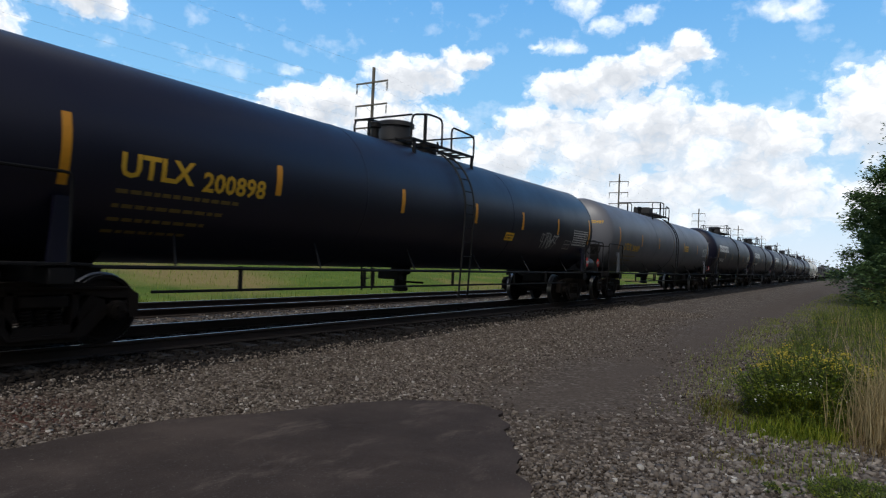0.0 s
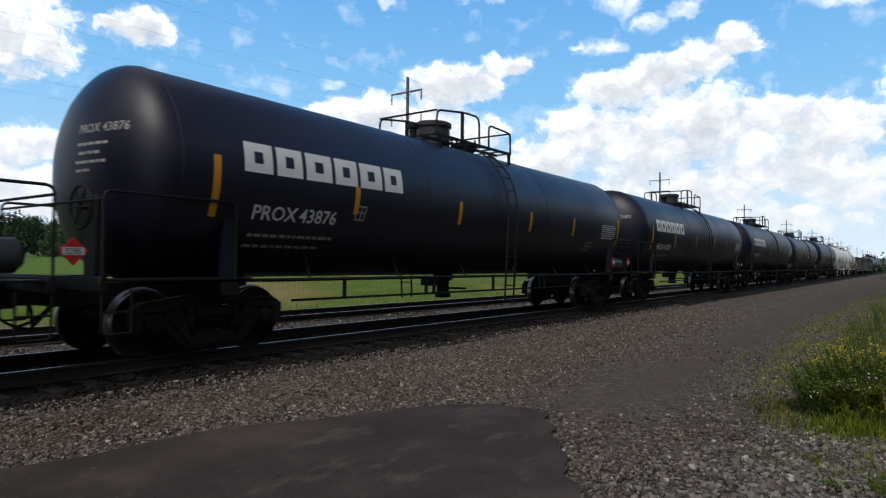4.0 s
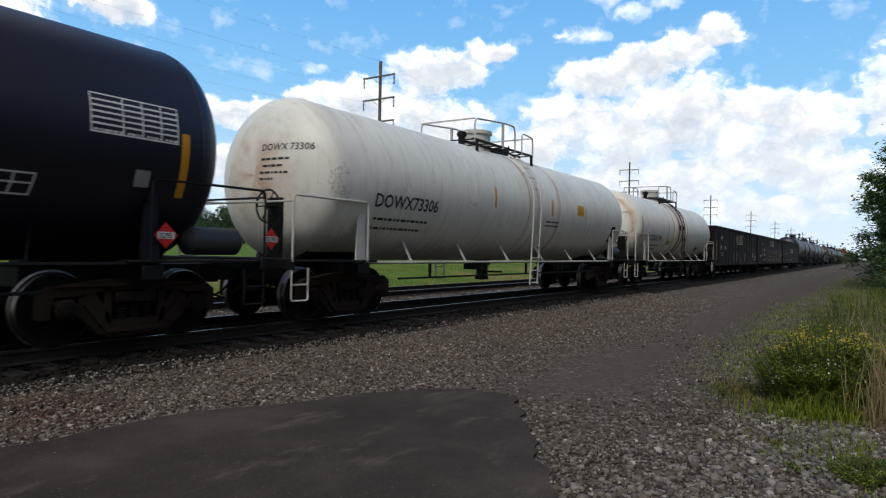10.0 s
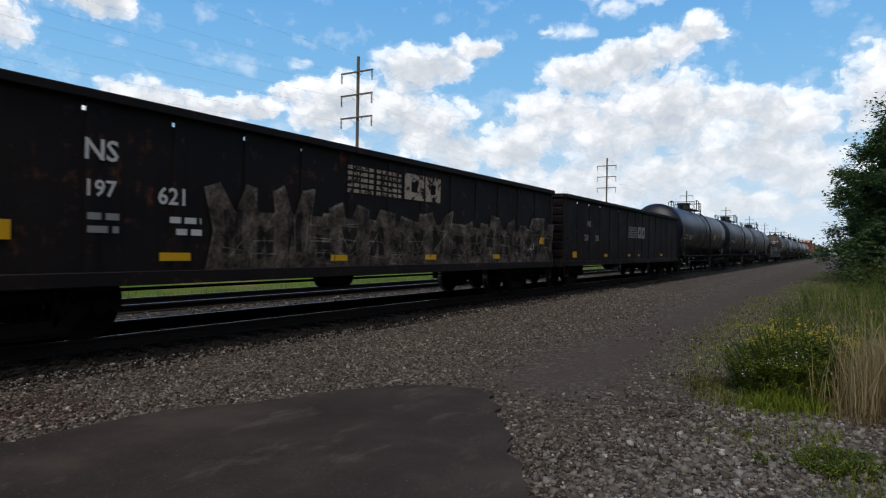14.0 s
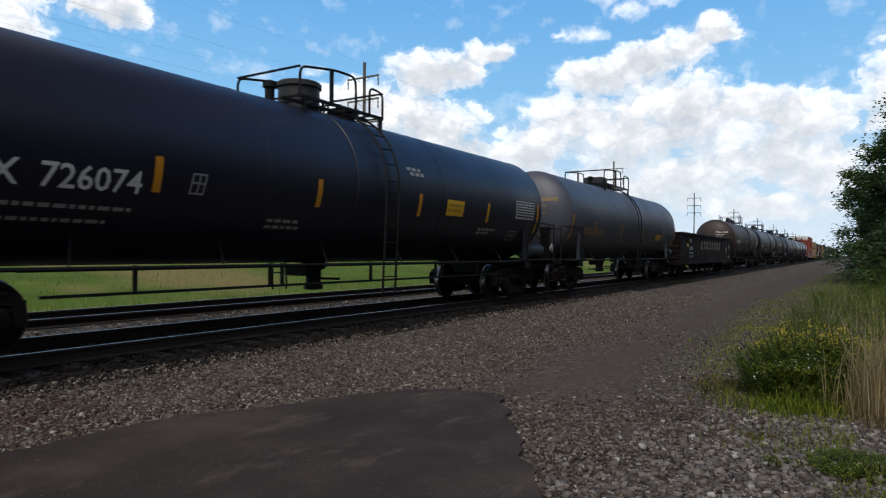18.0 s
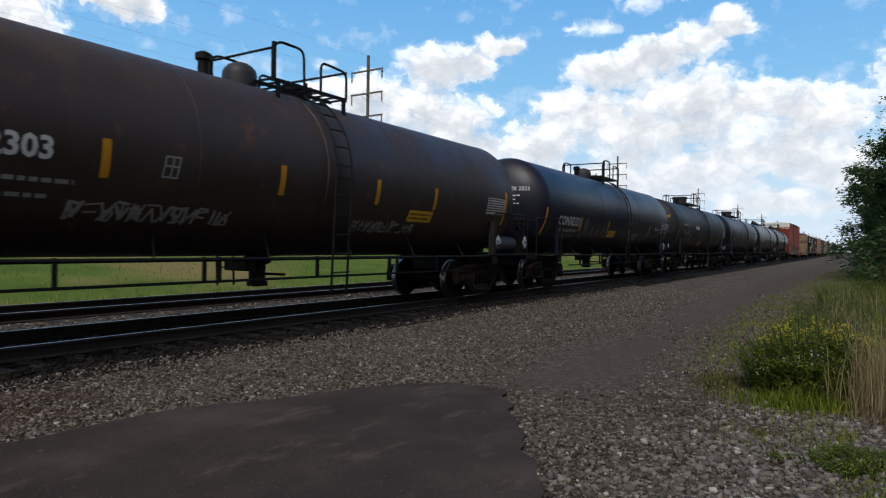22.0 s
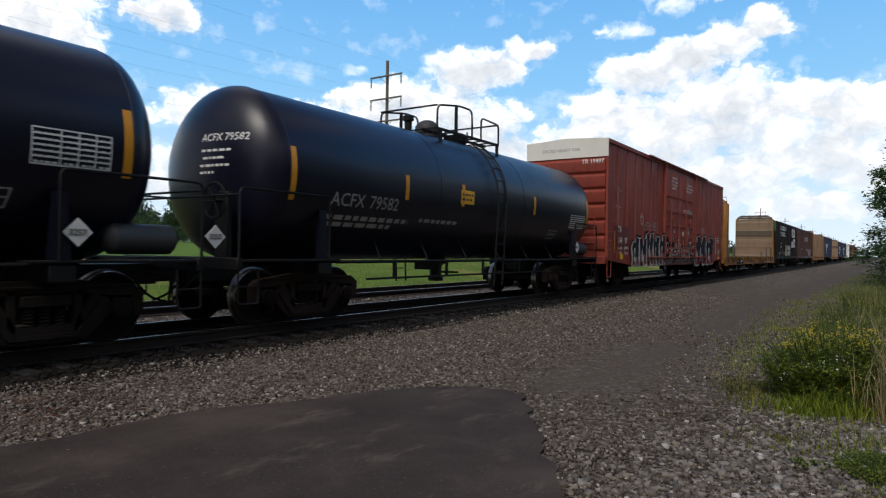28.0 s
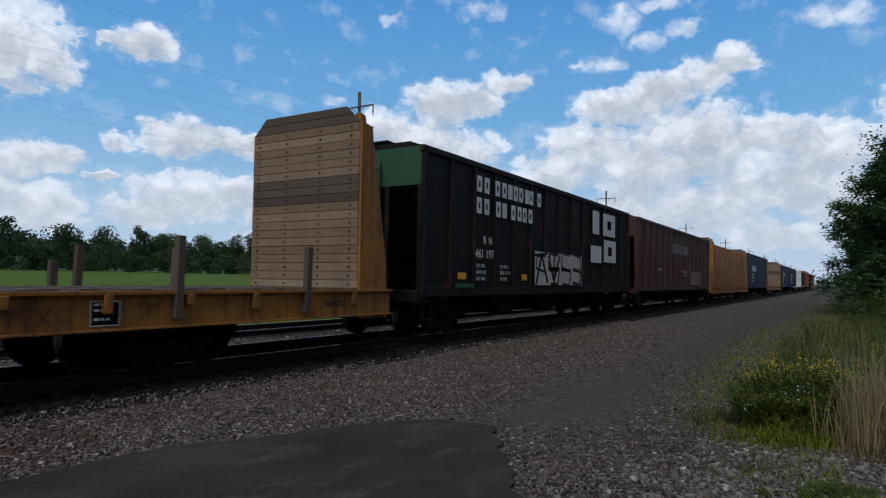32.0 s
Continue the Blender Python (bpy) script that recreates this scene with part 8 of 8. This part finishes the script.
def leaf(v, f, p, d, side, length, width, fold=0.25):
    """One folded leaf from p along d."""
    o = len(v)
    tip, mid = p + d * length, p + d * length * 0.5
    up = d.cross(side)
    v.extend([tuple(p), tuple(mid + side * width - up * fold * width), tuple(tip), tuple(mid - side * width - up * fold * width), tuple(mid + up * 0.0)])
    f.extend([(o, o + 1, o + 4), (o + 1, o + 2, o + 4), (o + 2, o + 3, o + 4), (o + 3, o, o + 4)])


def weed_clump(name, label, at, radius, height, stems, seed, flower=None, flowers=0.6):
    """A leafy clump of upright weeds with flower heads."""
    rnd = random.Random(seed)
    root = tagged(new(name), label, "weed", "weeds on the bank")
    z0 = ground_height(*at)
    root.matrix_basis = pose(at[0], at[1], z0)
    st, lv, lf, fv, ff = Shape(), [], [], [], []
    big = min(1.0, 0.25 + height)
    for k in range(stems):
        a, q = rnd.uniform(0, 6.283), math.sqrt(rnd.uniform(0, 1))
        bx, by = radius * q * math.cos(a), radius * q * math.sin(a)
        h = height * (1.0 - 0.5 * q * q) * rnd.uniform(0.72, 1.05)
        lean = Vector((math.cos(a), math.sin(a), 0)) * 0.42 * h * q + Vector((rnd.uniform(-0.06, 0.06), rnd.uniform(-0.06, 0.06), 0))
        base = Vector((bx, by, -0.02))
        path = [base + lean * (t * t) + Vector((0, 0, h * t)) for t in (0, 0.35, 0.7, 1.0)]
        st.tube(path, 0.0045, 3, False)
        n = rnd.randint(17, 26)
        for j in range(n):
            t = 0.12 + 0.86 * j / n
            p = base + lean * (t * t) + Vector((0, 0, h * t))
            b = j * 2.4 + rnd.uniform(-0.4, 0.4)
            d = Vector((math.cos(b), math.sin(b), rnd.uniform(0.0, 0.55))).normalized()
            leaf(lv, lf, p, d, d.cross(Vector((0, 0, 1))).normalized(), big * rnd.uniform(0.04, 0.095), big * rnd.uniform(0.009, 0.020))
        if flower and h > 0.55 * height and by > -0.25 * radius and rnd.random() < flowers:
            top = path[-1]
            for j in range(rnd.randint(6, 14)):
                c = top + Vector((rnd.uniform(-0.06, 0.06), rnd.uniform(-0.06, 0.06), rnd.uniform(-0.05, 0.03)))
                r = rnd.uniform(0.006, 0.013)
                o = len(fv)
                fv.extend([tuple(c + Vector(d) * r) for d in ((1, 0, 0), (0, 1, 0), (-1, 0, 0), (0, -1, 0), (0, 0, 0.7), (0, 0, -0.7))])
                ff.extend([(o + i, o + (i + 1) % 4, o + 4) for i in range(4)] + [(o + (i + 1) % 4, o + i, o + 5) for i in range(4)])
    tagged(part("stalk", st, STEM, root), kind="stuff")
    part("foliage", raw_mesh("foliage", lv, lf, WEEDLEAF), parent=root)
    if flower:
        tagged(part("bloom", raw_mesh("flowers", fv, ff, flower), parent=root), kind="stuff")
    return root


weed_clump("goldenrod_clump", "bushy bright green weed clump with small yellow flowers", (-0.42, 8.15), 0.62, 0.80, 340, 1, BLOOM, 0.42)
weed_clump("goldenrod_clump", "bushy bright green weed clump with small yellow flowers", (-0.08, 8.4), 0.42, 0.74, 150, 2, BLOOM, 0.5)
weed_clump("weed_clump", "low green weeds with small white flowers", (-0.35, 7.72), 0.42, 0.46, 130, 3, DAISY, 0.35)
weed_clump("weed_clump", "low bright green weeds at the gravel's edge", (-0.18, 7.42), 0.30, 0.26, 60, 4, BLOOM, 0.06)
weed_clump("weed_clump", "low leafy green weeds among the stones", (0.06, 5.38), 0.32, 0.13, 210, 5)
weed_clump("weed_clump", "low leafy green weeds among the stones", (-0.40, 5.30), 0.13, 0.07, 30, 6)
weed_clump("weed_clump", "single tall leafy weed stalks on the bank", (0.14, 9.0), 0.10, 1.05, 7, 7)
for _k, (_x, _y, _r, _h) in enumerate(((-0.7, 10.6, 0.5, 0.34), (0.7, 10.4, 0.6, 0.5), (-0.6, 12.8, 0.6, 0.4), (0.9, 12.6, 0.8, 0.55), (-0.6, 15.7, 0.7, 0.45), (1.1, 16.3, 1.0, 0.7), (-0.4, 19.0, 0.9, 0.5), (1.3, 20.5, 1.2, 1.2), (-0.1, 24.0, 1.1, 0.6), (1.6, 26.5, 1.4, 1.5), (0.85, 8.7, 0.4, 0.6))):
    weed_clump("weed_clump", "leafy green weeds on the bank", (_x, _y), _r, _h, 90, 20 + _k, BLOOM if _k % 3 == 0 else None, 0.15)


def tree(name, label, at, height, radius, seed, leaves=9000, low=0.12, size=0.16, drop=0.75):
    """A tapered trunk with limbs and an uneven crown of many leaves in clumps."""
    rnd = random.Random(seed)
    root = tagged(new(name), label, "tree", "trees beside the line")
    z0 = ground_height(*at)
    root.matrix_basis = pose(at[0], at[1], z0)
    wood = Shape()
    lean = Vector((rnd.uniform(-0.03, 0.03), rnd.uniform(-0.03, 0.03), 0))
    trunk = [Vector((0, 0, -0.3)) + lean * t * height + Vector((0.15 * noise.noise((t * 3, seed, 0)), 0.15 * noise.noise((t * 3, seed, 5)), height * 0.92 * t)) for t in [i / 8 for i in range(9)]]
    for i in range(8):
        wood.tube([trunk[i], trunk[i + 1]], 0.028 * height * (1 - i / 9.5) * 0.55, 8, False)
    clumps = []
    n = 46
    for k in range(n):
        t = low + (0.97 - low) * (k + 0.5) / n
        base = trunk[min(8, int(t * 8))]
        a = k * 2.39996 + rnd.uniform(-0.4, 0.4)
        wide = math.sin(min(1.0, (t - low) / (1 - low) * 0.92 + 0.22) * math.pi) ** drop
        reach = radius * wide * rnd.uniform(0.65, 1.15)
        tip = base + Vector((math.cos(a) * reach, math.sin(a) * reach, reach * rnd.uniform(0.1, 0.45)))
        mid = base.lerp(tip, 0.5) + Vector((0, 0, 0.08 * reach))
        wood.tube([base, mid, tip], 0.018 + 0.02 * (1 - t) * height / 12, 5, False)
        for j in range(4):
            q = base.lerp(tip, 0.45 + 0.19 * j) + Vector((rnd.uniform(-1, 1), rnd.uniform(-1, 1), rnd.uniform(-0.6, 0.9))) * radius * 0.17
            clumps.append((q, radius * rnd.uniform(0.11, 0.24)))
    v, f = [], []
    for k in range(leaves):
        c, r = clumps[rnd.randrange(len(clumps))]
        d = Vector((rnd.gauss(0, 1), rnd.gauss(0, 1), rnd.gauss(0, 0.75)))
        p = c + d * r * 0.50
        a = rnd.uniform(0, 6.283)
        w = Vector((math.cos(a), math.sin(a), rnd.uniform(-0.7, 0.25))).normalized()
        leaf(v, f, p, w, w.cross(Vector((rnd.uniform(-0.4, 0.4), rnd.uniform(-0.4, 0.4), 1))).normalized(), size * rnd.uniform(0.7, 1.35), size * rnd.uniform(0.3, 0.48))
    part("trunk", wood, BARK, root, smooth=60)
    part("crown", raw_mesh("crown", v, f, TREELEAF), parent=root)
    return root


for _k, (_x, _y, _h, _r) in enumerate(((3.0, 42.0, 10.8, 3.7), (5.6, 38.0, 15.0, 4.2), (3.2, 52.0, 9.5, 3.8), (4.6, 62.0, 13.0, 4.2), (8.5, 46.0, 15.0, 4.5), (4.6, 76.0, 12.0, 4.2), (5.0, 92.0, 13.0, 4.6), (9.0, 70.0, 15.0, 5.0), (6.0, 112.0, 13.0, 5.0), (6.5, 138.0, 13.0, 5.5))):
    tree("tree", "leafy dark green tree beside the track", (_x, _y), _h, _r, 40 + _k, 56000 if _k < 2 else 20000 if _k < 5 else 6500, 0.06, 0.19 if _k < 2 else 0.27 if _k < 5 else 0.42)
for _k, (_x, _y, _h, _r) in enumerate(((1.6, 33.0, 3.2, 1.5), (3.0, 30.0, 3.6, 1.7), (1.2, 39.0, 3.4, 1.7), (2.6, 24.5, 2.6, 1.3), (1.4, 47.0, 4.0, 1.9))):
    tree("shrub", "dense green shrub under the trees", (_x, _y), _h, _r, 60 + _k, 3600, 0.05, 0.2)


def far_woods():
    """The long wood edge beyond the field: many crowns of leaf clumps, too many to count. An unseen belt is added by
    the camera to block low sky light.
    """
    rng = np.random.default_rng(17)
    v, f = [], []

    def crown(x, y, h, r, lobes, n, s):
        """One crown of rounded lobes, each a shell of leaf clumps that face outward."""
        z = ground_height(x, y)
        for _ in range(lobes):
            t = rng.uniform(0.0, 1.0)
            a, q = rng.uniform(0, 6.283), r * math.sqrt(rng.uniform(0, 1)) * (1.05 - 0.75 * t ** 1.6)
            c = np.array([x + q * math.cos(a), y + q * math.sin(a), z + h * (0.12 + 0.74 * t)])
            lr = r * rng.uniform(0.26, 0.46)
            u = rng.normal(0, 1, (n, 3))
            u /= np.linalg.norm(u, axis=1)[:, None]
            p = c + u * lr * rng.uniform(0.80, 1.10, (n, 1))
            p[:, 2] = np.maximum(p[:, 2], z)
            d = u + rng.normal(0, 0.30, (n, 3))
            e1 = np.cross(d, rng.normal(0, 1, (n, 3)))
            e1 *= s * rng.uniform(0.5, 1.2, (n, 1)) / (np.linalg.norm(e1, axis=1)[:, None] + 1e-6)
            e2 = np.cross(e1, d)
            e2 *= s * rng.uniform(0.4, 0.9, (n, 1)) / (np.linalg.norm(e2, axis=1)[:, None] + 1e-6)
            o = len(v)
            quads = np.stack([p - e1, p + e2 * 0.8, p + e1, p - e2], 1).reshape(-1, 3)
            v.extend(quads.tolist())
            f.extend([(o + 4 * i, o + 4 * i + 1, o + 4 * i + 2, o + 4 * i + 3) for i in range(n)])
    for k in range(105):
        y = -10 + 5.6 * k
        crown(-196 + rng.normal(0, 4) - 0.02 * y, y, rng.uniform(9.0, 15.0) * (1 + 0.0011 * y), rng.uniform(4.8, 6.6), 22, 84, 0.42)
    for k in range(60):
        y = -10 + 10.0 * k
        crown(-211 + rng.normal(0, 2), y, rng.uniform(9.0, 12.0) * (1 + 0.001 * y), rng.uniform(6.0, 8.0), 14, 60, 0.75)
    for k in range(84):
        y = -10 + 7.0 * k
        crown(-181 + rng.normal(0, 2.5), y + rng.uniform(-3, 3), rng.uniform(4.0, 9.0), rng.uniform(3.2, 5.0), 12, 70, 0.38)
    for k in range(90):
        y = 560 + 14.0 * k
        crown(-120 - 0.02 * y + rng.normal(0, 8), y, rng.uniform(9, 13), rng.uniform(7, 10), 6, 22, 1.3)
    # unseen belt added beside and behind the camera; it shades the train's near side
    for k in range(34):
        crown(17 + rng.normal(0, 2.0), -62 + 3.0 * k, rng.uniform(11, 16), rng.uniform(4.5, 6.0), 12, 46, 0.62)
    ob = new("far_woods", raw_mesh("woods", v, f, FARLEAF))
    tagged(ob, "long edge of a leafy wood beyond the field, and an unseen belt shading the train", "woods", kind="stuff")


far_woods()


def far_hill():
    s = Shape()
    n = 60
    for j in range(4):
        for i in range(n + 1):
            y = -200 + 2600 * i / n
            h = 42 + 18 * noise.noise((y * 0.0016, 3.0, 0)) + 4 * noise.noise((y * 0.01, 7, 0))
            s.v.append((-820 - 60 * j, y, (0, 0.75, 1.0, 0.6)[j] * h + 6 + 2.2 * noise.noise((y * 0.05, j, 2.0)) * (j > 0)))
    s.f = [[j * (n + 1) + i, j * (n + 1) + i + 1, (j + 1) * (n + 1) + i + 1, (j + 1) * (n + 1) + i] for j in range(3) for i in range(n)]
    tagged(part("far_hill", s, plain("hazy wooded hill", (0.06, 0.085, 0.065), 0.95, 0.0, 0.5, 0.06, 0.3), smooth=60), "low wooded hill in the hazy distance", "hill", kind="structure")


far_hill()


def power_line():
    """Wooden poles with three crossarms, strung with six wires beyond the tracks."""
    x0, tops = -42.0, 20.8
    first, gap = 51.3, 81.9
    arms = (19.2, 16.9, 14.6)
    proto = None
    for i in range(-1, 13):
        y = first + gap * i
        g = ground_height(x0, y)
        if proto is None:
            root = tagged(new("utility_pole"), "tall weathered wooden power pole with three crossarms", "utility pole", "poles of the power line")
            root.matrix_basis = pose(x0, y, g)
            h = tops - g
            part("pole", Shape().tube([(0, 0, -0.5), (0, 0, h * 0.5), (0, 0, h)], 0.16, 10), POLE, root)
            for z in arms:
                zz = z - g
                part("crossarm", Shape().box(-2.05, 2.05, -0.28, -0.16, zz - 0.08, zz + 0.08, 0.01), POLE, root)
                part("brace", Shape().tube([(-0.9, -0.22, zz), (0, -0.18, zz - 0.7), (0.9, -0.22, zz)], 0.02, 5), GREYSTEEL, root)
                for sx in (-1.95, 1.95):
                    prof = [(0.02, zz - 0.08)]
                    for k in range(7):
                        z1 = zz - 0.2 - 0.13 * k
                        prof += [(0.03, z1 + 0.05), (0.13, z1), (0.03, z1 - 0.02)]
                    part("insulator", Shape().turn(prof, "z", 10, (sx, -0.22, 0)), INSUL, root)
            part("switch_box", Shape().box(-0.25, -0.15, -0.2, 0.1, 7.6, 7.9, 0.01), GREYSTEEL, root)
            proto = root
        else:
            copy_thing(proto, pose(x0, y, g, 0, 0, 0.6 * math.sin(i * 2.0)))
    line = tagged(new("power_line"), "thin sagging overhead wires between the poles", "wires")
    for z in arms:
        for sx in (-1.95, 1.95):
            pts = []
            for i in range(-1, 12):
                for k in range(12):
                    t = k / 12
                    pts.append((x0 + sx, first + gap * (i + t) - 0.22, z - 1.1 - 4 * 1.7 * t * (1 - t)))
            part("wire", Shape().tube(pts, 0.005, 4, False), WIRE, line)
    pts = [(x0, first + gap * (i + k / 12), tops - 4 * 1.3 * (k / 12) * (1 - k / 12)) for i in range(-1, 12) for k in range(12)]
    part("wire", Shape().tube(pts, 0.005, 4, False), WIRE, line)


power_line()


def motions():
    """The train rolls past, slowing a little; each wheel turns while its car is near; the clouds drift."""
    times = [i * 1.0 for i in range(33)]
    for root, centre, wheels in TRAIN:
        walk(root, [(t, pose(TRACK_X, centre - run(t), RAIL_Z)) for t in times])
        for w, y, at in wheels:
            near = [k for k in range(0, 961) if -3.0 < centre + y - run(k / 30) < 24.0]
            if len(near) < 2 or centre > 460:
                continue
            start = run(near[0] / 30)
            rows = [] if near[0] == 0 else [(0.0, pose(0, at, 0.457))]
            rows += [(k / 30, pose(0, at, 0.457, math.degrees((run(k / 30) - start) / 0.457))) for k in near]
            if near[-1] < 960:
                rows.append((32.0, pose(0, at, 0.457, math.degrees((run(near[-1] / 30) - start) / 0.457))))
            walk(w, rows)
    walk(backdrop, [(t, pose(0, 0, 0, 0, 0, -0.155 * (t - 16))) for t in (0, 8, 16, 24, 32)])


motions()
